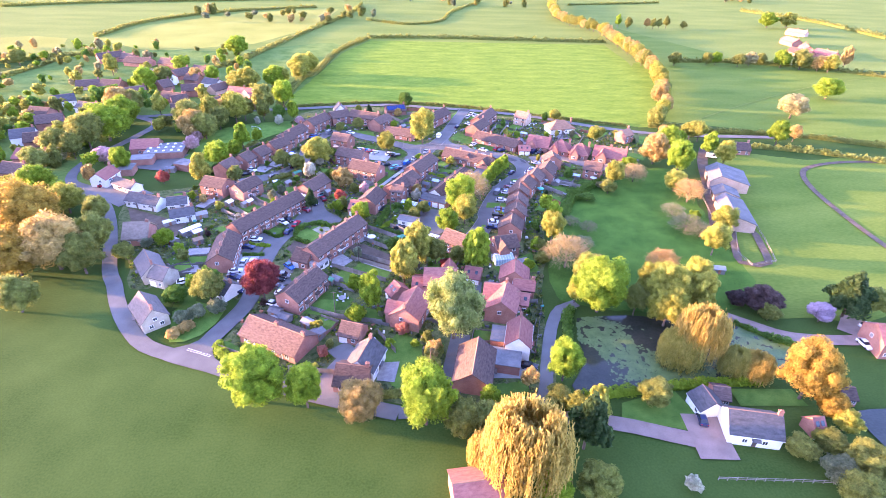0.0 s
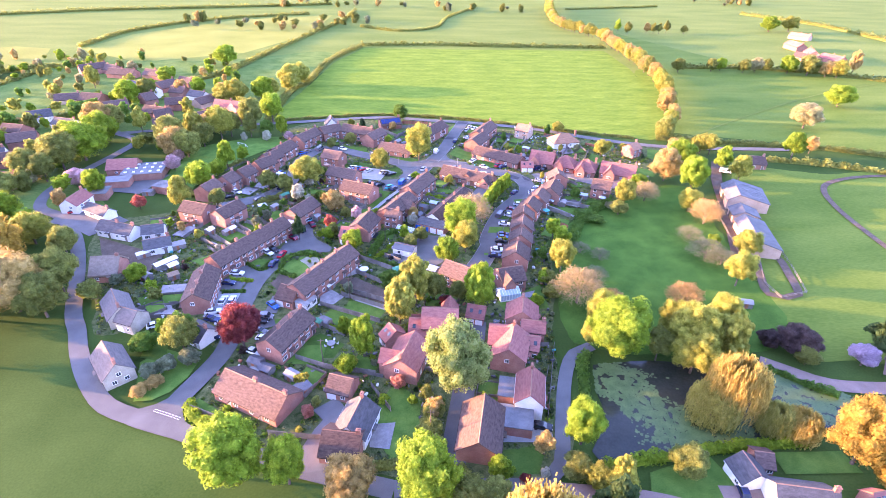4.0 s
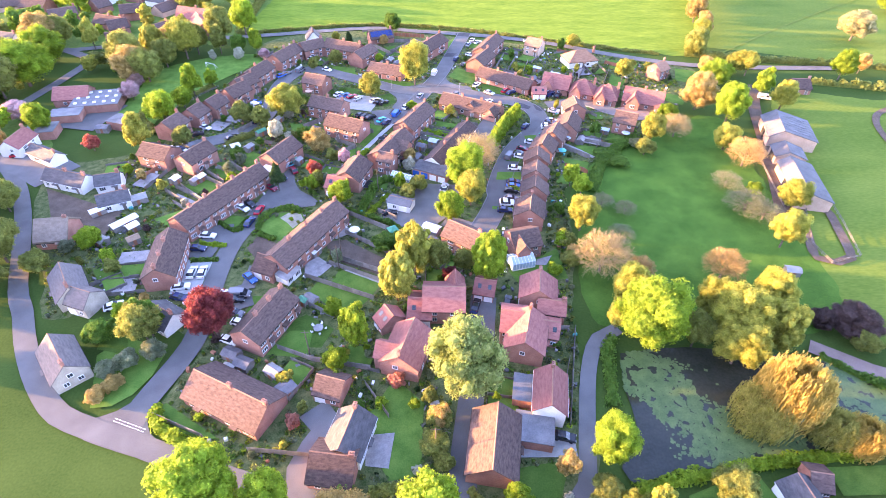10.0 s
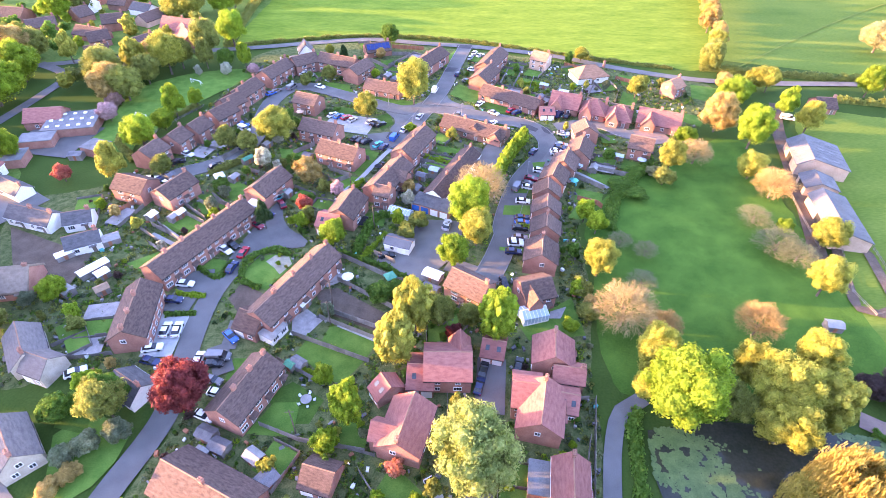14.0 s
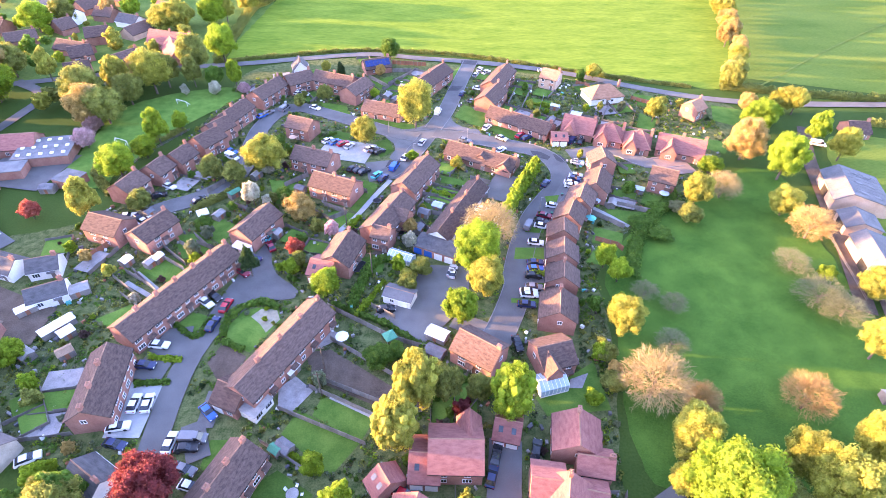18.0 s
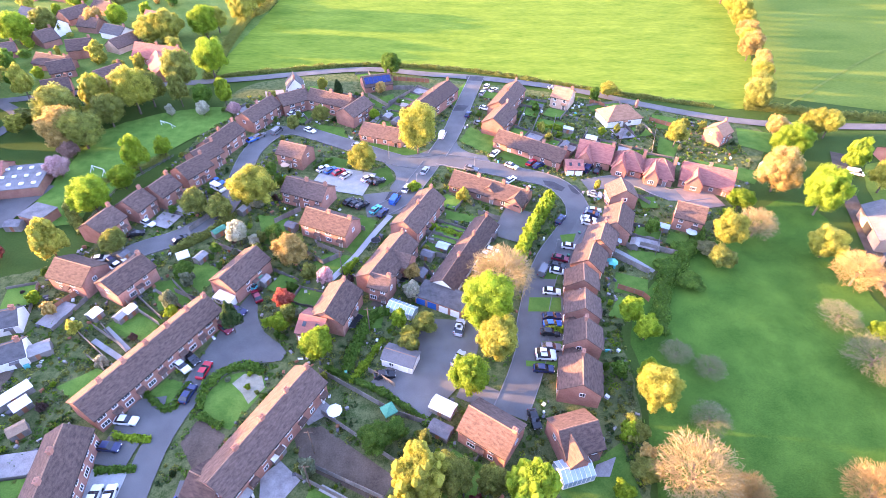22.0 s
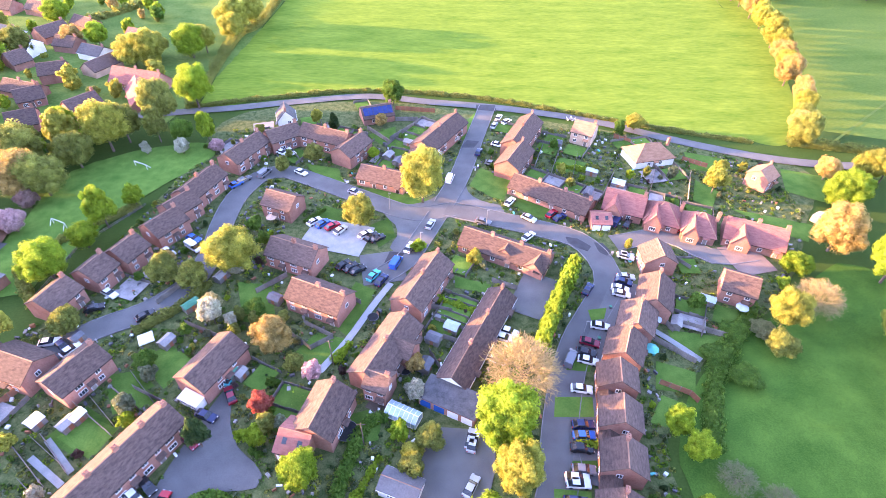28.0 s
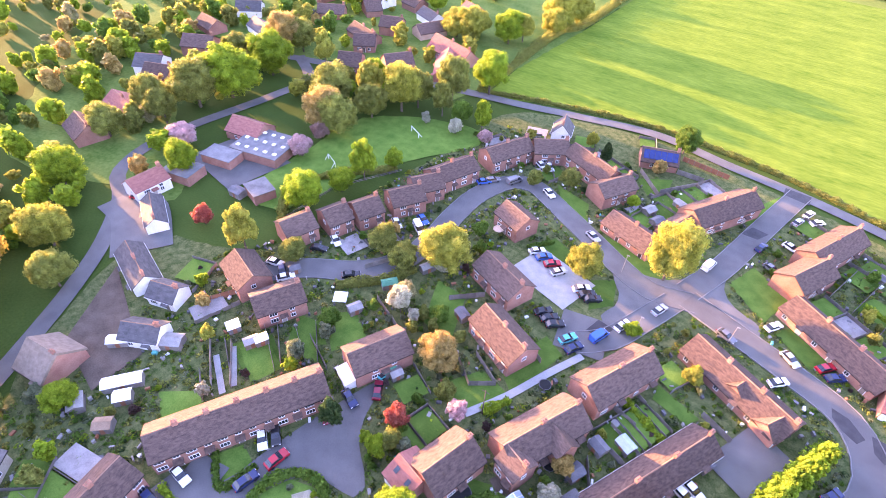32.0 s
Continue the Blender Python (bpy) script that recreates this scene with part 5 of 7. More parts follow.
def crown_mesh(seed, kind, n_lump, per, leaf):
    rng = np.random.default_rng(seed)
    C, N = [], []
    core = bmesh.new()
    for c, r in lumps(rng, n_lump, kind):
        k = int(per * (r / 0.2) ** 2)
        d = rng.normal(0, 1, (k, 3))
        d /= np.linalg.norm(d, axis=1, keepdims=True)
        rr = r * rng.uniform(0.78, 1.2, (k, 1))
        C.append(c + d * rr)
        N.append(d)
        g = bmesh.ops.create_icosphere(core, subdivisions=1, radius=r * 0.84)
        for v in g["verts"]:
            v.co *= 1 + rng.uniform(-0.18, 0.12)
            v.co += Vector(c)
    C, N = np.concatenate(C), np.concatenate(N)
    if kind == "cone":
        t = np.clip((C[:, 2:3] + 1) / 2, 0, 1)
        C[:, :2] *= 1.25 - 1.05 * t
        for v in core.verts:
            k = 1.25 - 1.05 * min(max((v.co.z + 1) / 2, 0), 1)
            v.co.x *= k * 0.9
            v.co.y *= k * 0.9
    if kind == "tall":
        t = np.clip((C[:, 2:3] + 1) / 2, 0, 1)
        C[:, :2] *= 1.12 - 0.45 * t
    C = np.maximum(C, [-9, -9, -1.0])
    c, u, v = leaf_quads(rng, C, N, leaf)
    if kind == "willow":
        keep = c[:, 2] > -0.35
        P, U = [c[keep] * [0.8, 0.8, 0.8]], [u[keep]]
        V = [v[keep]]
        for _ in range(170):
            a, r = rng.uniform(0, 6.2832), rng.uniform(0.1, 1) ** 0.5 * 0.86
            top = 0.82 * math.sqrt(max(1 - r * r, 0)) + rng.uniform(-0.12, 0.12)
            low = rng.uniform(-0.95, -0.55) if r > 0.6 else top - rng.uniform(0.4, 0.8)
            for _ in range(8):
                z = np.linspace(top, max(low + rng.uniform(-0.1, 0.35), -0.97), 13)
                out = r + 0.1 * np.sin(np.linspace(0.2, 2.2, 13))
                aa = a + rng.normal(0, 0.09)
                p = np.column_stack([np.cos(aa) * out, np.sin(aa) * out, z]) + rng.normal(0, 0.06, 3) + rng.normal(0, 0.012, (13, 3))
                w = rng.normal(0, 1, (13, 3)) * [1, 1, 0.2]
                P.append(p)
                U.append(np.tile([0, 0, 0.05], (13, 1)) + rng.normal(0, 0.012, (13, 3)))
                V.append(w / np.linalg.norm(w, axis=1, keepdims=True) * 0.014)
        c, u, v = np.concatenate(P), np.concatenate(U), np.concatenate(V)
        for q in core.verts:
            q.co = (q.co.x * 0.7, q.co.y * 0.7, max(q.co.z, -0.2) * 0.75)
    me = quad_mesh("crown", c, u, v, "leaf_lime")
    tmp = bmesh.new()
    tmp.from_mesh(me)
    cm = bpy.data.meshes.new("core")
    core.to_mesh(cm)
    core.free()
    tmp.from_mesh(cm)
    tmp.to_mesh(me)
    tmp.free()
    bpy.data.meshes.remove(cm)
    return me


def trunk_mesh(seed):
    """A tapered trunk with limbs, in units of the crown's centre height."""
    rnd = random.Random(seed)
    bm = bmesh.new()
    limb(bm, Vector((0, 0, -0.02)), Vector((0.01, 0, 0.5)), 0.05, 0.036, 8)
    limb(bm, Vector((0.01, 0, 0.5)), Vector((0.0, 0.02, 1.1)), 0.036, 0.015, 7)
    for i in range(7):
        a = rnd.uniform(0, 6.28)
        z = rnd.uniform(0.42, 0.85)
        limb(bm, Vector((0.005, 0, z)), Vector((math.cos(a) * 0.4, math.sin(a) * 0.4, z + rnd.uniform(0.15, 0.4))), 0.02, 0.006)
    return mesh_of("trunk", bm, "bark")


def bare_mesh(seed, mat, leafy):
    """A leafless crown: forking boughs that end in fine twigs, in a unit ball."""
    rnd = random.Random(seed)
    bm = bmesh.new()

    def grow(p, d, ln, r, depth):
        q = p + d * ln
        limb(bm, p, q, r, r * 0.6, 4 if depth > 1 else 3)
        if depth == 0:
            return
        for _ in range(4 if depth > 2 else 3):
            e = (d + Vector((rnd.gauss(0, 0.5), rnd.gauss(0, 0.5), rnd.gauss(0.08, 0.4)))).normalized()
            grow(q, e, ln * rnd.uniform(0.6, 0.85), r * 0.6, depth - 1)

    for i in range(7):
        a = i * 0.9 + rnd.uniform(-0.3, 0.3)
        grow(Vector((0, 0, -0.6)), Vector((math.cos(a) * 0.8, math.sin(a) * 0.8, rnd.uniform(0.5, 1.1))).normalized(), 0.42, 0.02, 4)
    k = max(max(abs(v.co.x), abs(v.co.y)) for v in bm.verts) * 0.86
    for v in bm.verts:
        v.co.x /= k
        v.co.y /= k
        v.co.z = min(max(v.co.z, -1), 1.05)
    me = mesh_of("bare_crown", bm, mat)
    rng = np.random.default_rng(seed)
    n = 4600 if mat != "twig_grey" else 2600
    d = rng.normal(0, 1, (n, 3))
    d[:, 2] = np.where(d[:, 2] < -0.5, -d[:, 2], d[:, 2])
    d /= np.linalg.norm(d, axis=1, keepdims=True)
    c = d * (rng.uniform(0.15, 1, (n, 1)) ** 0.45) * np.array([0.98, 0.98, 0.95])
    c += 0.1 * np.sin(c[:, [1, 2, 0]] * 9 + seed)
    u = d + rng.normal(0, 0.45, (n, 3))
    u *= rng.uniform(0.05, 0.11, (n, 1)) / np.linalg.norm(u, axis=1, keepdims=True)
    v = np.cross(u, rng.normal(0, 1, (n, 3)))
    v *= rng.uniform(0.0028, 0.006, (n, 1)) / (np.linalg.norm(v, axis=1, keepdims=True) + 1e-9)
    sp = quad_mesh("spray", c, u, v, mat)
    tmp = bmesh.new()
    tmp.from_mesh(me)
    tmp.from_mesh(sp)
    tmp.to_mesh(me)
    tmp.free()
    bpy.data.meshes.remove(sp)
    return me


CROWNS = {
    "round": [crown_mesh(s, "round", 84, 90, 0.044) for s in (1, 2, 3, 4)],
    "big": [crown_mesh(s, "round", 125, 130, 0.031) for s in (21, 22, 23)],
    "bigtall": [crown_mesh(s, "tall", 125, 130, 0.031) for s in (24, 25)],
    "tall": [crown_mesh(s, "tall", 84, 90, 0.044) for s in (5, 6)],
    "huge": [crown_mesh(s, "round", 170, 190, 0.023) for s in (31, 32, 33)],
    "hugetall": [crown_mesh(s, "tall", 170, 190, 0.023) for s in (34, 35)],
    "willow": [crown_mesh(s, "willow", 40, 60, 0.03) for s in (7, 8)],
    "cone": [crown_mesh(s, "cone", 46, 60, 0.065) for s in (9, 10)],
    "far": [crown_mesh(14, "round", 16, 24, 0.13)],
    "bush": [crown_mesh(s, "round", 30, 34, 0.1) for s in (11, 12, 13)],
}
TRUNKS = [trunk_mesh(s) for s in (1, 2, 3)]
BARE = {"bare": [bare_mesh(s, "twig", 0) for s in (1, 2)], "barered": [bare_mesh(s, "twig_red", 0) for s in (3, 4)], "baregrey": [bare_mesh(s, "twig_grey", 0) for s in (5, 6)]}
TREE_WORDS = dict(lime="fresh yellow-green spring leaves", gold="golden-yellow young leaves lit by low sun", green="bright green leaves", olive="dull olive-green leaves", amber="amber-gold young leaves", tan="pale orange-tan young leaves", red="bright red leaves", coral="coral-red clipped leaves", maroon="dark maroon-red leaves",
                  maroondark="dark purple-brown leaves", pink="pale pink blossom", pinklilac="lilac-pink blossom", white="white blossom", cream="cream-green blossom", chestnut="pale green leaves and creamy blossom", greygreen="grey-green leaves", conifer="dark evergreen foliage",
                  willow="drooping golden strands", willowolive="drooping olive strands", brush="grey-green tangled twigs", bare="bare pale tan branches", barered="bare orange-brown branches", baregrey="a low tangle of fallen grey-green branches")


def tree(x, y, r, rz, zc, kind):
    i = int(abs(x * 13 + y * 7))
    small = r < 1.7
    name = "shrub" if small or kind == "brush" else "willow_tree" if "willow" in kind else "conifer" if kind == "conifer" else "blossom_tree" if kind in ("pink", "pinklilac", "white", "cream") else "bare_tree" if kind in BARE else "chestnut_tree" if kind == "chestnut" else "copper_beech" if kind == "maroon" else "tree"
    th = new(name)
    th.matrix_basis = pose(x, y, 0.02, 0, 0, (i * 37) % 360)
    size = "small" if small else ("large" if r > 5 else "medium")
    tagged(th, f"{size} {name.replace('_', ' ')} with {TREE_WORDS[kind]}", "shrub" if name == "shrub" else "tree", "garden shrubs" if small else "trees of the village")
    if kind in BARE:
        br = part("bare_crown", BARE[kind][i % 2], th, Matrix.Translation((0, 0, zc)) @ Matrix.Diagonal((r, r, rz, 1)))
    else:
        shape = "willow" if "willow" in kind else "cone" if kind == "conifer" else "bush" if r < 2.2 else ("hugetall" if r > 4.6 else "bigtall" if r > 3.0 else "tall") if rz > 1.25 * r else ("huge" if r > 4.6 else "big" if r > 3.0 else "round")
        lst = CROWNS[shape]
        cr = part("crown", lst[i % len(lst)], th, Matrix.Translation((0, 0, zc)) @ Matrix.Diagonal((r, r, rz, 1)))
        repaint(cr, "leaf_" + kind)
    part("trunk", TRUNKS[i % 3], th, Matrix.Diagonal((max(r, 1) * 1.1, max(r, 1) * 1.1, zc, 1)))


tree(-3.0, 249.8, 7.2, 8.7, 9.9, "gold")
tree(-19.9, 239.3, 4.9, 4.9, 5.1, "gold")
tree(-48.7, 222.9, 7.0, 6.3, 6.5, "gold")
tree(-63.8, 219.0, 4.4, 4.4, 4.5, "olive")
tree(-86.6, 239.6, 4.4, 6.6, 7.8, "lime")
tree(-88.2, 231.7, 4.3, 4.3, 4.4, "lime")
tree(-91.4, 220.7, 6.5, 5.8, 6.0, "lime")
tree(-82.3, 248.3, 3.0, 3.3, 4.5, "lime")
tree(-79.3, 204.3, 3.6, 3.6, 3.8, "olive")
tree(-13.8, 310.7, 4.8, 4.8, 4.9, "green")
tree(-34.5, 198.8, 4.8, 4.3, 4.5, "tan")
tree(-33.5, 183.2, 2.6, 2.9, 3.9, "red")
tree(-25.2, 190.3, 2.3, 2.8, 3.7, "pink")
tree(-48.9, 205.6, 3.0, 3.6, 4.8, "white")
tree(-113.6, 276.0, 5.2, 7.8, 9.0, "gold")
tree(-120.9, 265.8, 8.1, 8.1, 8.3, "olive")
tree(-101.7, 278.3, 7.7, 8.4, 9.6, "gold")
tree(-88.8, 284.0, 4.0, 6.3, 7.5, "olive")
tree(-72.6, 282.8, 3.5, 5.6, 6.8, "lime")
tree(-80.0, 281.7, 4.2, 4.6, 5.8, "green")
tree(-89.9, 276.0, 2.0, 2.5, 2.6, "white")
tree(-78.8, 276.5, 2.9, 2.9, 3.1, "white")
tree(-68.0, 277.1, 2.6, 2.6, 2.7, "pink")
tree(-109.0, 237.9, 4.0, 4.0, 4.2, "pink")
tree(-111.5, 248.6, 3.4, 3.4, 3.5, "tan")
tree(-106.8, 268.4, 6.5, 6.5, 6.6, "olive")
tree(-109.0, 254.2, 7.7, 7.0, 7.1, "olive")
tree(11.7, 176.7, 6.8, 7.4, 8.6, "lime")
tree(16.2, 188.0, 7.5, 5.6, 5.8, "bare")
tree(13.0, 168.4, 4.9, 5.6, 6.2, "gold")
tree(6.6, 160.8, 4.4, 5.4, 5.8, "lime")
tree(43.8, 177.6, 3.2, 3.6, 4.4, "lime")
tree(45.8, 172.4, 3.2, 3.7, 4.4, "lime")
tree(42.6, 161.6, 2.9, 3.2, 3.9, "lime")
tree(-5.0, 170.8, 2.7, 2.7, 2.8, "olive")
tree(82.3, 253.4, 4.0, 4.5, 5.7, "gold")
tree(116.2, 246.4, 6.3, 6.3, 6.4, "lime")
tree(102.6, 227.7, 7.4, 7.4, 7.6, "tan")
tree(119.9, 260.1, 4.2, 4.2, 4.4, "tan")
tree(133.7, 261.1, 5.2, 5.2, 5.3, "gold")
tree(76.5, 202.1, 4.7, 5.2, 6.4, "gold")
tree(86.7, 207.0, 5.3, 4.0, 4.1, "bare")
tree(88.6, 219.8, 4.2, 3.4, 3.5, "lime")
tree(-113.8, 344.7, 7.5, 7.5, 7.7, "gold")
tree(-102.5, 357.0, 5.9, 5.9, 6.1, "lime")
tree(-95.8, 359.0, 5.3, 5.8, 7.0, "gold")
tree(-85.1, 394.2, 7.4, 7.4, 7.5, "gold")
tree(-88.2, 374.5, 6.3, 6.3, 6.4, "gold")
tree(-112.4, 342.5, 3.8, 3.8, 3.9, "olive")
tree(-94.1, 331.7, 3.0, 3.0, 3.2, "gold")
tree(-170.9, 354.9, 6.4, 6.4, 6.6, "olive")
tree(-111.5, 248.6, 3.4, 3.4, 3.5, "pink")
tree(-144.1, 365.9, 5.4, 5.4, 5.5, "lime")
tree(-117.9, 284.8, 5.0, 5.9, 7.1, "lime")
tree(-98.6, 283.7, 5.9, 6.5, 7.7, "olive")
tree(-47.6, 238.3, 2.5, 2.2, 2.3, "green")
tree(-36.8, 271.5, 3.4, 3.4, 3.5, "olive")
tree(-45.4, 266.0, 2.8, 2.8, 3.0, "olive")
tree(-43.6, 207.1, 2.1, 1.7, 1.8, "olive")
tree(-4.3, 229.3, 2.4, 1.7, 1.8, "lime")
tree(9.8, 224.5, 2.5, 2.0, 2.1, "gold")
tree(50.0, 229.2, 1.4, 1.7, 1.8, "gold")
tree(70.3, 291.1, 3.7, 3.4, 3.5, "gold")
tree(-39.3, 294.9, 2.3, 2.8, 3.7, "gold")
tree(-32.5, 288.2, 3.1, 4.0, 5.2, "conifer")
tree(-34.1, 206.2, 1.9, 1.5, 1.6, "olive")
tree(-17.2, 294.1, 2.8, 2.5, 2.6, "tan")
tree(-10.0, 194.1, 1.0, 0.9, 1.0, "lime")
tree(-57.4, 221.7, 1.9, 1.7, 1.8, "olive")
tree(-40.6, 208.2, 2.8, 2.2, 2.4, "green")
tree(-29.3, 193.4, 2.5, 2.3, 2.4, "olive")
tree(-33.4, 177.3, 2.5, 2.5, 2.6, "lime")
tree(-59.1, 193.8, 2.8, 2.5, 2.7, "green")
tree(-2.9, 139.3, 5.3, 8.0, 9.2, "gold")
tree(-7.1, 131.3, 5.1, 7.2, 8.4, "gold")
tree(14.2, 136.3, 5.1, 7.7, 8.9, "lime")
tree(2.3, 140.8, 4.0, 4.8, 6.0, "olive")
tree(9.0, 140.3, 3.1, 3.4, 4.6, "olive")
tree(5.5, 136.8, 2.1, 2.3, 3.2, "maroon")
tree(-15.5, 117.6, 3.8, 6.4, 7.4, "lime")
tree(-24.1, 170.1, 4.0, 4.0, 4.1, "lime")
tree(-45.9, 121.9, 6.0, 6.6, 7.8, "maroon")
tree(-59.8, 122.0, 3.7, 5.4, 6.2, "green")
tree(-65.8, 126.6, 2.4, 2.7, 3.7, "lime")
tree(-69.7, 121.0, 3.4, 3.0, 3.2, "green")
tree(41.8, 156.0, 4.8, 5.3, 6.5, "gold")
tree(43.1, 140.0, 7.0, 5.4, 5.6, "bare")
tree(51.7, 137.3, 3.8, 3.1, 3.2, "barered")
tree(72.2, 136.5, 5.2, 4.2, 4.3, "barered")
tree(45.2, 126.9, 4.5, 4.9, 6.1, "gold")
tree(41.6, 121.2, 3.2, 3.9, 5.1, "gold")
tree(47.1, 117.5, 8.7, 8.7, 8.8, "lime")
tree(63.4, 123.7, 4.7, 5.6, 6.8, "gold")
tree(65.1, 117.1, 6.9, 8.0, 9.2, "gold")
tree(77.7, 125.3, 5.3, 5.8, 7.0, "gold")
tree(100.4, 198.0, 5.2, 4.6, 4.8, "gold")
tree(102.0, 187.8, 5.9, 4.7, 4.9, "barered")
tree(91.6, 176.5, 4.8, 2.2, 2.3, "baregrey")
tree(91.8, 164.4, 6.4, 2.9, 3.0, "baregrey")
tree(94.9, 160.0, 5.5, 2.5, 2.6, "baregrey")
tree(-37.4, 165.4, 0.7, 0.5, 0.6, "lime")
tree(-37.1, 162.2, 0.8, 0.6, 0.7, "lime")
tree(-41.4, 164.1, 0.8, 0.6, 0.7, "greygreen")
tree(-35.0, 161.1, 0.6, 0.5, 0.5, "olive")
tree(98.0, 172.0, 2.7, 2.2, 2.3, "lime")
tree(93.5, 147.8, 5.0, 5.5, 6.7, "gold")
tree(105.3, 165.0, 5.2, 4.7, 4.9, "gold")
tree(109.0, 215.9, 6.7, 7.4, 8.6, "lime")
tree(132.7, 237.6, 4.5, 5.8, 7.0, "lime")
tree(134.7, 226.3, 5.1, 5.6, 6.8, "gold")
tree(137.1, 258.8, 4.6, 5.1, 6.3, "gold")
tree(121.9, 250.8, 5.6, 4.5, 4.7, "lime")
tree(31.4, 139.1, 2.2, 1.8, 1.9, "lime")
tree(-5.3, 173.8, 2.3, 2.1, 2.2, "gold")
tree(-1.8, 176.0, 3.1, 2.8, 2.9, "olive")
tree(-11.1, 149.6, 3.6, 2.5, 2.7, "green")
tree(-7.6, 151.6, 2.7, 1.9, 2.0, "green")
tree(65.0, 200.5, 3.5, 1.4, 1.6, "green")
tree(71.7, 200.4, 3.5, 1.4, 1.6, "brush")
tree(58.0, 193.9, 3.4, 1.4, 1.5, "green")
tree(62.5, 188.5, 3.8, 1.5, 1.7, "green")
tree(72.5, 195.2, 3.9, 3.2, 3.3, "olive")
tree(36.2, 149.6, 3.0, 2.7, 2.9, "olive")
tree(36.2, 142.5, 3.2, 2.2, 2.4, "olive")
tree(56.4, 163.3, 3.3, 2.0, 2.1, "baregrey")
tree(51.6, 152.0, 3.8, 2.1, 2.2, "baregrey")
tree(51.0, 167.6, 3.4, 1.7, 1.9, "baregrey")
tree(-43.0, 176.6, 3.0, 4.8, 6.0, "conifer")
tree(-56.8, 217.2, 4.2, 3.8, 4.0, "olive")
tree(-79.5, 203.6, 3.3, 3.3, 3.5, "olive")
tree(-50.3, 209.6, 2.7, 2.7, 2.9, "cream")
tree(6.6, 105.8, 8.2, 9.9, 11.1, "chestnut")
tree(72.6, 113.9, 5.8, 7.4, 8.6, "gold")
tree(56.8, 115.8, 4.0, 4.8, 6.0, "olive")
tree(63.4, 110.9, 5.9, 6.6, 7.4, "gold")
tree(31.8, 91.0, 4.7, 5.6, 6.8, "lime")
tree(61.8, 97.1, 5.6, 4.8, 4.9, "willowolive")
tree(66.3, 98.2, 6.2, 7.4, 8.6, "willow")
tree(78.0, 91.9, 4.1, 3.6, 3.8, "willow")
tree(73.5, 93.4, 3.8, 3.8, 3.9, "willowolive")
tree(50.6, 83.7, 4.4, 4.0, 4.1, "olive")
tree(-37.4, 84.7, 7.6, 7.6, 7.8, "lime")
tree(-26.3, 83.0, 4.8, 5.8, 7.0, "lime")
tree(-14.2, 79.7, 5.6, 5.6, 5.7, "tan")
tree(-0.2, 78.3, 7.2, 7.9, 9.1, "lime")
tree(14.0, 83.7, 2.8, 2.8, 2.9, "lime")
tree(23.6, 88.5, 2.5, 2.8, 3.8, "tan")
tree(-6.5, 107.7, 2.1, 1.9, 2.0, "coral")
tree(-25.8, 99.4, 1.8, 1.6, 1.7, "coral")
tree(-28.8, 108.8, 2.0, 1.8, 1.9, "gold")
tree(-24.6, 102.5, 1.5, 1.3, 1.4, "olive")
tree(-9.8, 103.0, 1.5, 1.3, 1.4, "lime")
tree(-3.2, 102.6, 1.5, 1.3, 1.4, "lime")
tree(-26.8, 95.1, 1.0, 0.9, 1.0, "gold")
tree(-70.9, 121.0, 2.9, 2.6, 2.7, "green")
tree(-60.1, 120.3, 4.6, 5.6, 6.8, "olive")
tree(-66.9, 125.8, 2.4, 2.9, 3.9, "lime")
tree(-57.0, 116.0, 3.0, 2.4, 2.6, "greygreen")
tree(-61.5, 113.9, 2.9, 2.3, 2.5, "greygreen")
tree(-64.9, 112.0, 2.6, 2.1, 2.2, "greygreen")
tree(-64.8, 106.1, 2.5, 1.5, 1.6, "tan")
tree(-62.6, 108.8, 2.5, 1.5, 1.6, "tan")
tree(1.4, 99.2, 2.9, 2.3, 2.4, "olive")
tree(0.5, 93.6, 3.2, 2.5, 2.7, "olive")
tree(2.1, 90.6, 2.3, 1.8, 1.9, "olive")
tree(-2.7, 89.5, 1.1, 1.0, 1.1, "white")
tree(-15.3, 86.4, 2.2, 1.5, 1.6, "green")
tree(18.9, 82.7, 1.3, 0.9, 1.0, "maroon")
tree(22.9, 83.7, 1.4, 0.9, 1.0, "white")
tree(29.1, 83.5, 3.7, 2.6, 2.8, "olive")
tree(32.8, 81.3, 3.2, 2.8, 3.0, "gold")
tree(35.9, 79.1, 4.1, 3.3, 3.4, "gold")
tree(-19.0, 112.3, 2.9, 2.9, 3.1, "lime")
tree(-128.3, 211.7, 4.8, 5.3, 6.5, "lime")
tree(-140.9, 220.9, 5.1, 4.0, 4.2, "pink")
tree(-155.8, 271.3, 9.1, 8.2, 8.4, "lime")
tree(-91.5, 200.1, 4.5, 6.8, 8.0, "gold")
tree(-107.1, 200.8, 3.1, 3.1, 3.2, "red")
tree(-170.6, 269.5, 6.5, 6.5, 6.6, "olive")
tree(-115.7, 168.2, 5.2, 5.2, 5.4, "olive")
tree(-104.5, 146.9, 6.1, 6.7, 7.9, "olive")
tree(-86.3, 152.2, 3.6, 3.3, 3.4, "lime")
tree(-91.1, 150.5, 2.4, 1.9, 2.1, "greygreen")
tree(-94.9, 143.6, 3.9, 3.1, 3.2, "olive")
tree(46.5, 129.4, 4.7, 5.7, 6.9, "gold")
tree(50.7, 135.6, 3.5, 2.8, 2.9, "barered")
tree(94.6, 118.8, 5.6, 3.4, 3.5, "maroondark")
tree(88.2, 120.7, 3.6, 2.5, 2.6, "maroondark")
tree(93.5, 113.6, 3.4, 2.7, 2.9, "olive")
tree(32.1, 71.8, 6.1, 7.9, 9.1, "conifer")
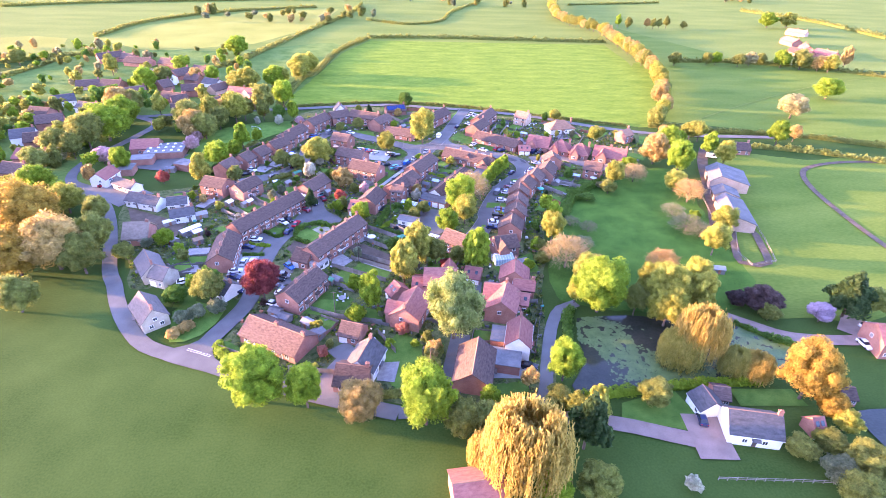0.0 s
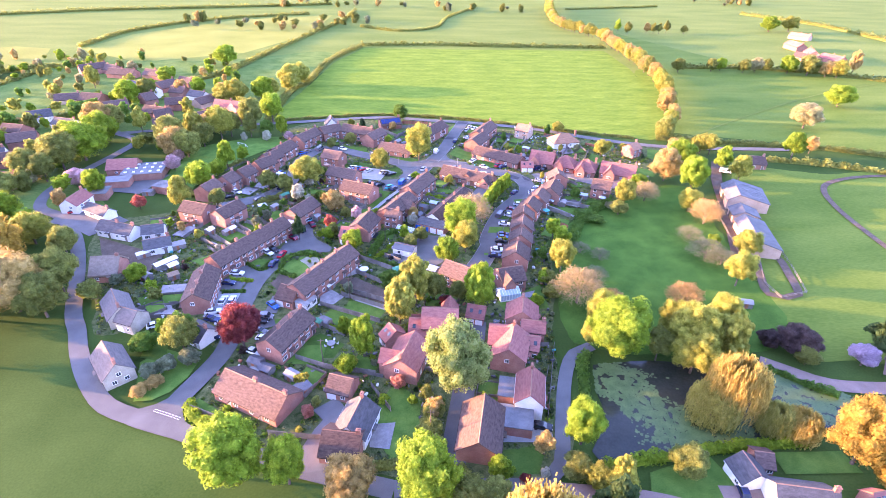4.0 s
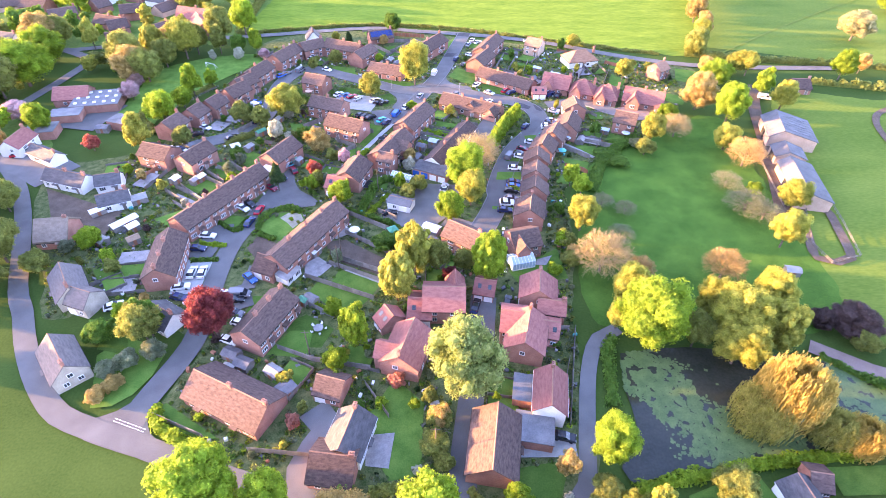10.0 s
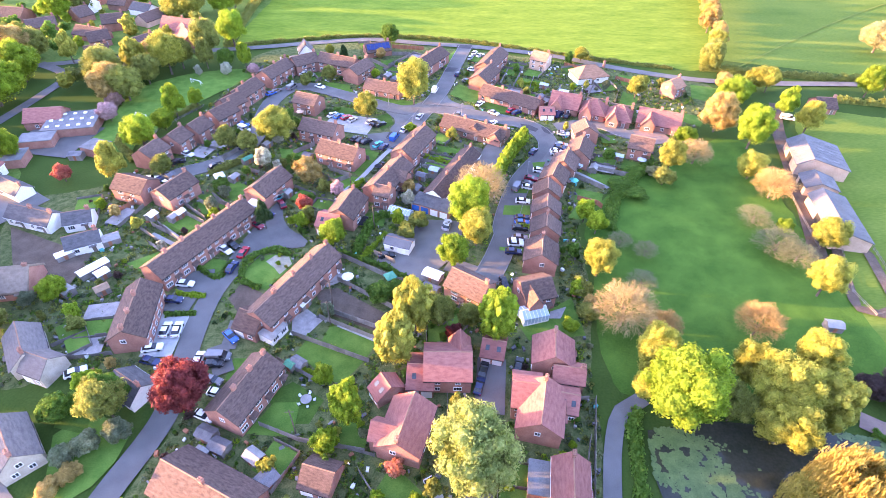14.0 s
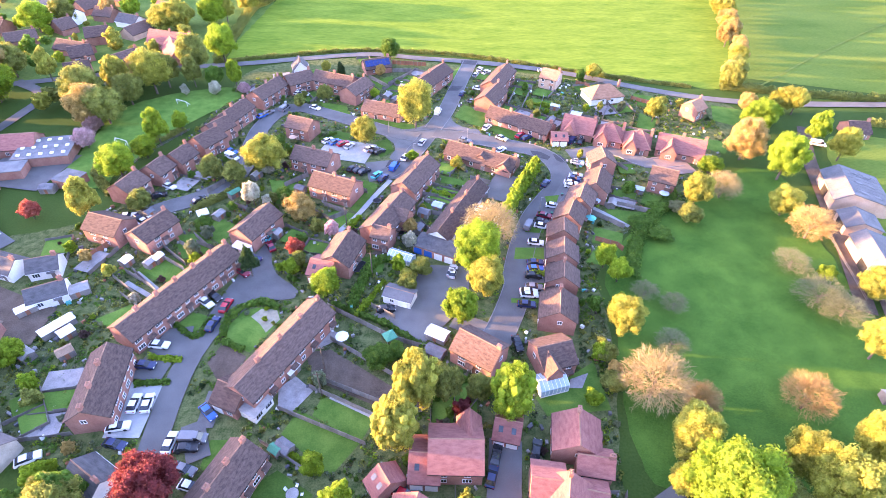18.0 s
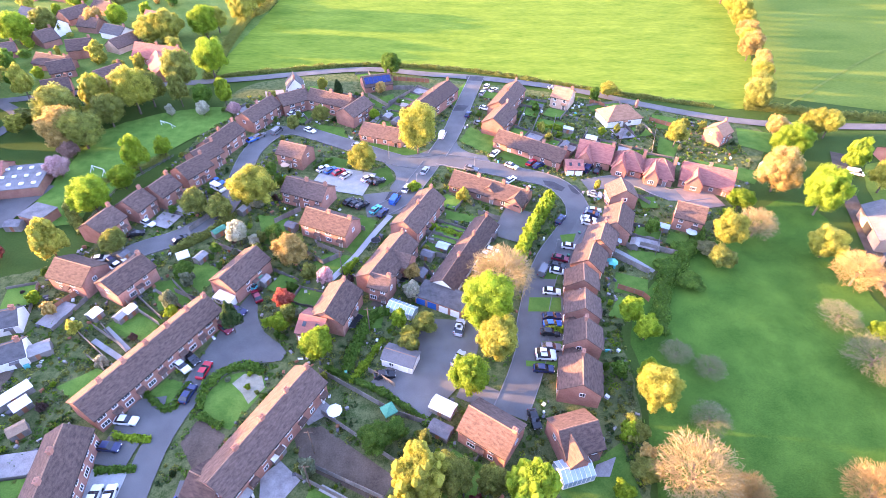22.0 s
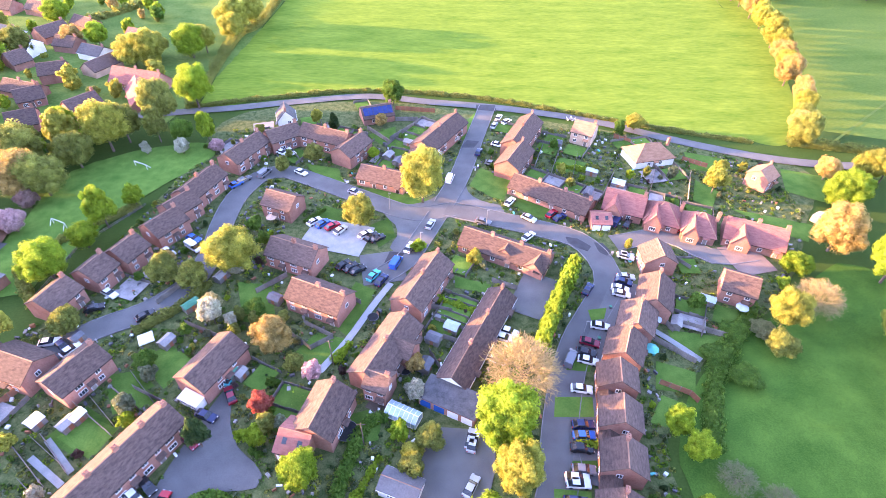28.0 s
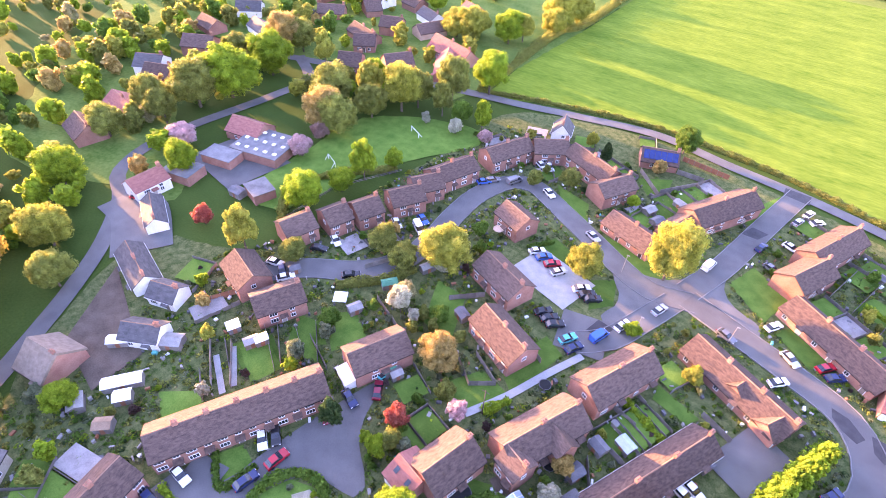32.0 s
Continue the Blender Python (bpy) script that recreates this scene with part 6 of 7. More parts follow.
tree(37.1, 81.5, 2.7, 4.0, 5.1, "gold")
tree(18.3, 63.8, 8.4, 9.7, 10.9, "willow")
tree(12.5, 67.6, 4.8, 4.3, 4.5, "willow")
tree(23.5, 59.7, 4.2, 3.8, 4.0, "lime")
tree(31.7, 61.5, 4.6, 4.1, 4.3, "olive")
tree(7.4, 75.7, 5.1, 4.6, 4.8, "olive")
tree(12.2, 76.2, 4.5, 4.1, 4.2, "olive")
tree(85.1, 85.0, 7.2, 7.9, 9.1, "amber")
tree(88.4, 80.1, 3.7, 3.7, 3.9, "amber")
tree(89.2, 76.1, 3.3, 3.0, 3.1, "gold")
tree(115.4, 115.1, 8.0, 8.0, 8.2, "conifer")
tree(122.3, 115.6, 4.3, 4.7, 5.9, "olive")
tree(107.5, 113.2, 3.9, 3.1, 3.3, "pinklilac")
tree(94.3, 119.1, 6.1, 3.1, 3.2, "maroondark")
tree(79.8, 64.2, 4.1, 3.3, 3.4, "greygreen")
tree(75.8, 69.9, 3.8, 2.6, 2.8, "olive")
tree(82.1, 71.0, 3.8, 3.0, 3.2, "olive")
tree(50.5, 62.2, 2.0, 1.8, 1.9, "white")
tree(85.7, 64.6, 5.4, 4.3, 4.5, "olive")
tree(80.0, 58.8, 5.1, 4.1, 4.2, "olive")
tree(209.7, 300.2, 8.9, 7.1, 7.3, "cream")
tree(258.7, 343.3, 9.7, 6.8, 6.9, "lime")
tree(175.1, 254.1, 5.6, 6.1, 7.3, "lime")
tree(187.6, 260.3, 3.8, 4.2, 5.4, "tan")
tree(196.2, 438.0, 6.0, 5.4, 5.5, "olive")
tree(224.0, 441.7, 5.0, 5.0, 5.2, "olive")
tree(232.7, 444.4, 5.0, 5.0, 5.2, "lime")
tree(247.6, 437.4, 6.0, 5.4, 5.5, "olive")
tree(258.1, 440.1, 6.5, 5.8, 6.0, "cream")
tree(271.7, 447.4, 5.1, 4.6, 4.7, "olive")
tree(281.3, 435.4, 7.9, 7.1, 7.3, "lime")
tree(293.8, 430.2, 8.8, 7.9, 8.1, "olive")
tree(305.0, 425.2, 6.8, 6.1, 6.3, "tan")
tree(311.4, 421.8, 7.7, 6.9, 7.1, "gold")
tree(330.0, 431.3, 4.9, 9.3, 10.5, "tan")
tree(409.4, 646.7, 10.6, 8.5, 8.7, "gold")
tree(385.0, 644.1, 10.6, 8.5, 8.6, "lime")
tree(214.7, 614.0, 4.7, 6.6, 7.8, "olive")
tree(209.0, 629.7, 4.1, 6.6, 7.8, "lime")
tree(239.4, 625.6, 4.1, 5.3, 6.5, "tan")
tree(245.8, 622.4, 4.1, 5.3, 6.5, "olive")
tree(252.3, 623.0, 4.1, 5.3, 6.5, "olive")
tree(263.1, 630.3, 4.1, 6.2, 7.4, "olive")
tree(281.6, 627.4, 4.5, 4.5, 4.6, "olive")
tree(-130.8, 156.4, 12.0, 10.8, 11.0, "amber")
tree(-111.5, 138.0, 10.1, 9.1, 9.2, "tan")
tree(-121.1, 134.7, 9.0, 8.1, 8.3, "amber")
tree(-102.5, 135.4, 6.8, 6.8, 7.0, "olive")
tree(-109.5, 116.8, 6.6, 5.9, 6.1, "olive")
tree(-149.6, 189.6, 7.1, 6.4, 6.5, "lime")
tree(-129.7, 174.9, 6.7, 6.0, 6.1, "gold")
tree(-175.8, 394.4, 7.0, 5.6, 5.8, "lime")
tree(-178.0, 343.8, 8.2, 7.3, 7.5, "lime")
tree(-216.6, 379.4, 5.5, 7.1, 8.3, "gold")
tree(-121.2, 345.8, 7.9, 6.3, 6.4, "gold")
tree(-145.7, 289.2, 4.4, 6.5, 7.7, "gold")
tree(-166.8, 289.8, 8.4, 8.4, 8.5, "tan")
tree(-161.5, 293.5, 6.8, 6.8, 6.9, "olive")
tree(-164.3, 227.6, 6.1, 6.7, 7.9, "olive")
tree(-163.4, 211.4, 6.4, 5.8, 5.9, "olive")
tree(-153.8, 250.7, 11.8, 9.4, 9.6, "lime")
tree(-157.1, 239.7, 9.9, 8.9, 9.1, "olive")
tree(-156.6, 226.4, 5.4, 6.0, 7.2, "olive")
tree(-90.1, 384.7, 8.6, 7.8, 7.9, "gold")
tree(-99.9, 353.5, 8.0, 7.2, 7.4, "lime")
tree(-114.5, 352.8, 6.0, 5.4, 5.6, "gold")
tree(-153.3, 451.4, 9.9, 7.9, 8.1, "lime")
tree(-90.9, 293.6, 6.8, 8.2, 9.4, "olive")
tree(-83.4, 307.1, 7.1, 7.8, 9.0, "lime")
tree(-114.4, 253.9, 7.5, 7.5, 7.7, "tan")
tree(-110.2, 289.8, 6.8, 5.4, 5.6, "tan")
tree(-297.0, 406.5, 6.7, 6.0, 6.2, "olive")
tree(-155.5, 366.0, 5.2, 4.6, 4.8, "tan")
tree(33.3, 219.6, 2.2, 3.4, 4.3, "lime")
tree(31.2, 215.3, 2.5, 3.7, 4.7, "lime")
tree(29.2, 211.1, 2.5, 3.8, 4.8, "lime")
tree(27.2, 207.2, 2.6, 3.9, 5.0, "lime")
tree(25.4, 203.6, 2.6, 3.8, 4.9, "lime")
tree(23.6, 199.9, 2.6, 3.9, 5.0, "lime")
tree(21.9, 196.2, 2.6, 3.9, 4.9, "lime")


def hedge(name, width, height, kind, pts):
    line = smooth(pts, 2.0)
    rng = np.random.default_rng(int(abs(pts[0][0] * 10)))
    far = pts[0][1] > 330 or abs(pts[0][0]) > 160
    step = 1.0 if not far else 2.5
    C, N = [], []
    size = 0.22 if not far else 0.6
    core = bmesh.new()
    for a, b in zip(line, line[1:]):
        n = int((b - a).length / step * (75 if not far else 30))
        t = rng.uniform(0, 1, (n, 1))
        p = np.array(a) + (np.array(b) - np.array(a)) * t
        th = rng.uniform(0, 3.1416, n)
        bumpy = 0.8 + 0.6 * np.array([noise.noise(Vector((q[0] * 0.35, q[1] * 0.35, 1))) for q in p])
        d = (b - a).normalized()
        s = np.array([d.y, -d.x, 0])
        off = np.cos(th)[:, None] * s * width / 2 * bumpy[:, None]
        up = (np.sin(th) ** 0.6 * height * bumpy)[:, None] * np.array([0, 0, 1.0])
        C.append(p + (off + up) * rng.uniform(0.72, 1.08, (n, 1)) + rng.normal(0, 0.14, (n, 3)))
        N.append(np.cos(th)[:, None] * s + np.sin(th)[:, None] * np.array([0, 0, 1.0]))
    C, N = np.concatenate(C), np.concatenate(N)
    C[:, 2] = np.maximum(C[:, 2], 0.1)
    c, u, v = leaf_quads(rng, C, N, size)
    strip(core, line, -width * 0.3, 0.0, -width * 0.2, height * 0.45)
    strip(core, line, -width * 0.2, height * 0.45, width * 0.2, height * 0.45)
    strip(core, line, width * 0.2, height * 0.45, width * 0.3, 0.0)
    me = quad_mesh(name, c, u, v, "leaf_" + kind)
    tmp = bmesh.new()
    tmp.from_mesh(me)
    cm = bpy.data.meshes.new("core")
    core.to_mesh(cm)
    core.free()
    tmp.from_mesh(cm)
    tmp.to_mesh(me)
    tmp.free()
    tagged(new(name, me), f"{'tall' if height > 3 else 'low'} leafy hedge along a boundary", "hedge", kind="stuff")


hedge("field_hedge", 2.2, 1.6, "olive", [(-88.3, 307.3), (-59.6, 315.4), (-26.4, 321.1), (8.3, 317.3), (29.2, 311.7), (58.4, 299.8), (85.7, 289.5), (108.3, 282.2)])
hedge("field_hedge", 5, 4, "olive", [(-86.7, 308.6), (-87.3, 374.9), (-81.1, 394.9), (-76.2, 472.8), (-58.5, 533.0)])
hedge("field_hedge", 4, 4, "olive", [(-59.1, 539.0), (0.1, 544.4), (76.0, 539.2), (169.0, 535.5)])
hedge("field_hedge", 5, 4, "olive", [(-169.9, 386.0), (-146.3, 424.0), (-136.2, 485.2), (-117.0, 593.1), (-95.9, 701.7), (-92.7, 797.0)])
hedge("field_hedge", 5, 4, "olive", [(-323.3, 400.6), (-296.3, 427.5), (-277.6, 439.3), (-250.4, 445.7)])
hedge("field_hedge", 4, 3, "olive", [(-284.2, 366.2), (-280.9, 396.2), (-280.7, 422.6)])
hedge("field_hedge", 5, 4, "olive", [(-304.1, 522.3), (-298.2, 611.2), (-243.6, 697.6), (-146.1, 753.5)])
hedge("field_hedge", 4, 3, "olive", [(-70.6, 653.8), (-24.7, 625.8), (12.9, 654.8), (28.6, 733.1), (73.9, 848.4)])
hedge("field_hedge", 4, 3, "olive", [(119.8, 281.8), (130.0, 279.2), (160.5, 272.6), (197.0, 266.7), (231.5, 252.5), (262.2, 243.2)])
hedge("field_hedge", 6, 4, "olive", [(200.9, 452.3), (252.7, 451.6), (308.8, 434.6), (347.4, 406.7), (389.8, 388.5)])
hedge("field_hedge", 3, 3, "olive", [(161.2, 250.4), (188.4, 243.4), (215.3, 231.0)])
hedge("field_hedge", 4, 3, "olive", [(197.5, 826.6), (346.4, 875.6)])
hedge("field_hedge", 6, 5, "olive", [(432.9, 797.4), (475.0, 698.5), (478.9, 581.8)])
hedge("field_hedge", 5, 4, "olive", [(-246.3, 292.3), (-211.2, 304.5), (-198.7, 316.6)])
hedge("field_hedge", 5, 5, "olive", [(-518.2, 712.2), (-412.1, 768.0), (-293.8, 805.2), (-132.3, 858.5)])
hedge("tall_hedge", 3.5, 3.5, "lime", [(35.4, 224.3), (28.2, 211.8), (22.9, 200.1)])
hedge("garden_hedge", 3.2, 2.2, "lime", [(-52.6, 104.5), (-51.6, 100.6), (-48.6, 98.2), (-43.0, 95.6), (-38.8, 94.3)])
hedge("garden_hedge", 3, 2.4, "lime", [(34.5, 84.2), (42.4, 86.4), (50.1, 87.5), (59.2, 88.9), (70.5, 89.7), (78.4, 90.2)])
hedge("garden_hedge", 1.5, 1.2, "lime", [(-58.9, 152.5), (-51.9, 151.5)])
hedge("garden_hedge", 1.5, 1.2, "green", [(-59.1, 145.9), (-52.5, 146.2)])
hedge("garden_hedge", 1.3, 1.3, "green", [(-56.6, 161.6), (-50.8, 157.6), (-48.8, 163.6)])
hedge("garden_hedge", 1.6, 1.5, "lime", [(-16.8, 163.0), (-13.6, 168.4), (-10.9, 173.9)])
hedge("garden_hedge", 1.4, 1.4, "green", [(-22.4, 166.6), (-15.0, 162.8), (-8.5, 159.2), (-1.3, 153.2)])
hedge("garden_hedge", 2, 1.6, "green", [(-45.1, 157.6), (-45.5, 161.9), (-42.7, 166.3), (-38.3, 167.6), (-34.7, 165.7)])
hedge("garden_hedge", 1.8, 1.6, "green", [(-44.7, 156.3), (-39.8, 153.9)])
hedge("garden_hedge", 2, 1.8, "lime", [(-26.6, 130.1), (-21.6, 128.0)])
hedge("garden_hedge", 3, 2.2, "green", [(-18.1, 165.6), (-14.2, 179.6), (-9.9, 181.7)])
hedge("garden_hedge", 3, 2.0, "green", [(35.6, 101.2), (36.9, 108.1), (38.3, 115.8), (40.2, 118.2)])
hedge("garden_hedge", 2, 1.8, "lime", [(-0.3, 212.2), (8.6, 207.7)])
hedge("garden_hedge", 2, 2.0, "lime", [(39.1, 268.4), (47.3, 265.2)])
hedge("garden_hedge", 2, 2.0, "lime", [(24.7, 175.2), (29.5, 174.9)])
hedge("garden_hedge", 5, 2.2, "green", [(49.8, 173.7), (57.0, 189.5), (73.4, 208.4)])
hedge("garden_hedge", 2.5, 2.2, "green", [(83.3, 112.2), (88.8, 106.7), (94.4, 102.6)])
hedge("garden_hedge", 3, 2, "olive", [(-11.0, 86.1), (2.5, 87.3)])
hedge("garden_hedge", 2.5, 2.2, "olive", [(6.5, 86.1), (8.2, 82.5)])
hedge("field_hedge", 3, 2, "olive", [(-91.2, 211.2), (-101.3, 225.3), (-94.2, 235.9), (-81.9, 249.1)])
hedge("garden_hedge", 3, 2.5, "olive", [(-65.5, 203.3), (-57.2, 211.4), (-54.0, 217.7)])
hedge("garden_hedge", 2, 1.6, "lime", [(-21.7, 194.3), (-18.7, 199.4)])
hedge("garden_hedge", 1.6, 1.2, "green", [(-35.0, 241.0), (-30.5, 246.8)])

# golden trees along the eastern edge of the crop field
rnd = random.Random(5)
ROW = [(122.3, 279.2), (137.0, 308.5), (145.6, 333.5), (156.9, 367.1), (165.8, 400.9), (171.9, 450.3), (173.8, 518.8), (176.7, 587.2), (165.7, 615.1), (152.7, 670.9), (160.5, 750.3), (180.6, 864.7)]
for i, q in enumerate(smooth(ROW, 7.0)):
    r = rnd.uniform(4.2, 6.2)
    tree(q.x + rnd.uniform(-2, 2), q.y + rnd.uniform(-2, 2), r, r * rnd.uniform(0.95, 1.2), r * 1.2, rnd.choice(["gold", "tan", "tan", "gold", "olive"]))

# ---- fences ----
PANEL = simple_mesh("panel", "fence_wood", -0.9, -0.025, 0.05, 0.9, 0.025, 1.7)
POST = simple_mesh("post", "fence_wood", -0.05, -0.05, 0, 0.05, 0.05, 1.8)
RAIL = simple_mesh("rail", "fence_wood", -0.95, -0.03, -0.06, 0.95, 0.03, 0.06)


def fence(kind, pts):
    th = new("fence")
    word = {"wood": "weathered grey-brown wooden panel", "brown": "red-brown brick garden wall", "orange": "orange-brown timber", "stone": "pale timber", "rail": "wooden post-and-rail"}[kind]
    tagged(th, f"{word} fence between gardens", "fence")
    th.matrix_basis = pose(*pts[0], 0.05)
    o = Vector((*pts[0], 0))
    for a, b in zip(pts, pts[1:]):
        a, b = Vector((*a, 0)) - o, Vector((*b, 0)) - o
        d = b - a
        n = max(1, round(d.length / 1.9))
        ang = math.degrees(math.atan2(d.y, d.x))
        sx = d.length / n / 1.9
        for i in range(n):
            m = a + d * ((i + 0.5) / n)
            if kind == "rail":
                for z in (0.5, 0.95):
                    part("rail", RAIL, th, pose(m.x, m.y, z, 0, 0, ang) @ Matrix.Diagonal((sx, 1, 1, 1)))
            else:
                p = part("panel", PANEL, th, pose(m.x, m.y, 0, 0, 0, ang) @ Matrix.Diagonal((sx, 1, 1, 1)))
                if kind in ("brown", "orange"):
                    repaint(p, "fence_brown")
            e = a + d * (i / n)
            part("post", POST, th, pose(e.x, e.y, 0, 0, 0, ang) @ Matrix.Diagonal((1, 1, 0.65 if kind == "rail" else 1, 1)))


fence("wood", [(-21.7, 156.1), (-6.9, 145.6)])
fence("wood", [(-22.9, 146.1), (-7.4, 138.7)])
fence("wood", [(-24.4, 144.0), (-11.8, 137.5)])
fence("wood", [(-29.9, 139.4), (-12.5, 131.4)])
fence("wood", [(-23.4, 165.7), (-7.8, 155.7), (3.4, 151.3)])
fence("wood", [(-31.8, 132.6), (-21.3, 126.0)])
fence("wood", [(-66.5, 166.9), (-71.9, 170.8)])
fence("wood", [(-76.3, 176.9), (-67.5, 169.8)])
fence("wood", [(-72.2, 178.9), (-64.2, 171.6)])
fence("wood", [(-68.2, 187.7), (-60.2, 180.7)])
fence("wood", [(-61.5, 192.3), (-54.3, 185.0)])
fence("brown", [(-85.8, 182.9), (-82.0, 189.1)])
fence("wood", [(-59.9, 189.0), (-51.9, 185.0)])
fence("wood", [(-64.3, 189.1), (-56.8, 183.9)])
fence("wood", [(-70.5, 186.1), (-59.9, 178.8)])
fence("wood", [(-73.9, 178.6), (-65.7, 173.1)])
fence("wood", [(-55.3, 205.5), (-46.8, 201.4)])
fence("wood", [(-29.3, 205.1), (-22.5, 201.0), (-26.9, 198.0), (-32.6, 202.7)])
fence("wood", [(-42.0, 214.7), (-35.8, 220.3)])
fence("wood", [(-0.4, 205.4), (7.0, 202.0)])
fence("wood", [(-2.3, 209.6), (3.5, 207.8)])
fence("wood", [(1.3, 200.5), (8.5, 197.4)])
fence("wood", [(-1.8, 196.8), (2.6, 187.7)])
fence("wood", [(2.6, 187.7), (7.8, 205.2), (13.2, 214.8)])
fence("wood", [(-3.6, 186.5), (-0.2, 187.7)])
fence("wood", [(13.5, 217.6), (19.3, 214.7)])
fence("wood", [(49.4, 208.7), (52.1, 201.2)])
fence("stone", [(54.2, 203.6), (64.0, 199.4)])
fence("wood", [(46.5, 199.7), (53.9, 192.8)])
fence("brown", [(44.5, 188.1), (49.8, 185.4), (50.8, 183.5)])
fence("wood", [(63.8, 211.2), (57.7, 199.5)])
fence("wood", [(57.6, 229.3), (63.4, 220.8)])
fence("wood", [(47.7, 249.1), (55.8, 263.6)])
fence("wood", [(64.3, 254.5), (70.1, 266.6)])
fence("wood", [(73.3, 248.8), (79.7, 263.4)])
fence("orange", [(80.0, 271.5), (86.5, 267.1)])
fence("orange", [(61.8, 285.8), (66.6, 282.1)])
fence("wood", [(36.7, 280.4), (31.7, 266.9)])
fence("wood", [(42.0, 278.6), (36.4, 263.7)])
fence("wood", [(46.5, 273.4), (41.3, 257.6)])
fence("wood", [(-22.0, 291.9), (-13.9, 282.4)])
fence("wood", [(-13.9, 284.3), (-4.6, 295.8)])
fence("wood", [(-12.5, 297.8), (-4.6, 297.8)])
fence("brown", [(-12.9, 306.3), (1.5, 304.1)])
fence("wood", [(-22.9, 214.4), (-17.3, 210.8)])
fence("wood", [(-52.3, 102.0), (-41.7, 97.2)])
fence("wood", [(-33.1, 94.4), (-21.3, 92.9)])
fence("wood", [(-32.2, 117.6), (-24.4, 114.2), (-12.1, 111.6)])
fence("wood", [(15.6, 121.4), (31.2, 121.0)])
fence("wood", [(32.5, 121.0), (26.2, 97.5)])
fence("wood", [(29.4, 112.8), (25.0, 100.1)])
fence("wood", [(-8.0, 100.4), (-13.0, 108.0)])
fence("rail", [(110.8, 194.8), (107.0, 178.8), (103.8, 164.2)])
fence("rail", [(56.6, 64.3), (72.9, 63.6), (88.8, 62.6)])
fence("rail", [(110.7, 166.3), (119.6, 169.4), (117.1, 158.2), (112.8, 143.5), (103.7, 141.1), (102.9, 148.7), (110.7, 166.3)])
fence("rail", [(-92.4, 211.2), (-90.6, 231.4), (-80.4, 249.1)])
fence("wood", [(-63.6, 211.5), (-56.8, 222.6)])
fence("wood", [(-13.4, 165.5), (-7.9, 161.7)])

# ---- small things ----
for sname, a, c in (("grey", (0.20, 0.19, 0.18), (0.34, 0.32, 0.30)), ("slate", (0.09, 0.09, 0.10), (0.17, 0.165, 0.17)), ("wood", (0.20, 0.13, 0.08), (0.33, 0.22, 0.14)), ("green", (0.04, 0.20, 0.12), (0.08, 0.30, 0.19)), ("blue", (0.30, 0.38, 0.46), (0.45, 0.53, 0.60)), ("whiteish", (0.60, 0.60, 0.60), (0.8, 0.8, 0.8))):
    material("shed_" + sname, a, c, 1.2, 0.8, 8, 0.2, 0.1)


def shed(x, y, L, D, ang, colour):
    th = new("shed")
    th.matrix_basis = pose(x, y, 0.0, 0, 0, ang)
    look_word = {"white": "white-roofed", "wood": "brown timber"}.get(colour, colour + "-roofed")
    tagged(th, f"small {look_word} garden shed", "shed", "garden sheds")
    e, r = 1.8, 2.35
    bm = bmesh.new()
    prism(bm, [(-D / 2, 0), (D / 2, 0), (D / 2, e), (0, r - 0.05), (-D / 2, e)], -L / 2, L / 2)
    built("wall", bm, "fence_wood", th)
    k = (r - e) / (D / 2)
    for s in (-1, 1):
        bm = bmesh.new()
        prism(bm, [(0, r), (s * (D / 2 + 0.15), e - 0.15 * k), (s * (D / 2 + 0.15), e - 0.15 * k + 0.06), (0, r + 0.06)], -L / 2 - 0.12, L / 2 + 0.12)
        built("roof_slope", bm, "shed_whiteish" if colour == "white" else "shed_" + colour, th)
    part("shed_door", simple_mesh("shed_door", "fence_brown", -0.4, -0.04, 0.05, 0.4, 0.02, 1.7), th, pose(0, -D / 2, 0))


def bigshed(x, y, L, D, ang):
    th = new("workshop")
    th.matrix_basis = pose(x, y, 0.0, 0, 0, ang)
    tagged(th, "white-walled workshop with a pale grey felt roof", "workshop")
    gable_body(th, L, D, 2.4, 3.3, "white", "metal", 0.2)
    put_window(th, "small", -1.2, -D / 2, 0.9, 0)
    part("garage_door", simple_mesh("garage_door", "frame_white", -1.1, -0.06, 0.05, 1.1, 0.03, 2.0), th, pose(1.4, -D / 2, 0))


def leanto(x, y, L, D, ang, colour):
    th = new("lean_to")
    th.matrix_basis = pose(x, y, 0.0, 0, 0, ang)
    tagged(th, f"single-storey lean-to with a {colour} roof against a house", "extension")
    bm = bmesh.new()
    prism(bm, [(-D / 2, 0), (D / 2, 0), (D / 2, 2.5), (-D / 2, 2.1)], -L / 2, L / 2)
    built("wall", bm, "white", th)
    bm = bmesh.new()
    prism(bm, [(-D / 2 - 0.2, 2.1), (D / 2, 2.52), (D / 2, 2.66), (-D / 2 - 0.2, 2.24)], -L / 2 - 0.15, L / 2 + 0.15)
    built("roof_slope", bm, "shed_whiteish" if colour == "white" else "shed_" + colour, th)
    put_window(th, "wide", -L / 4, -D / 2, 0.8, 0)
    put_window(th, "wide", L / 4, -D / 2, 0.8, 0)


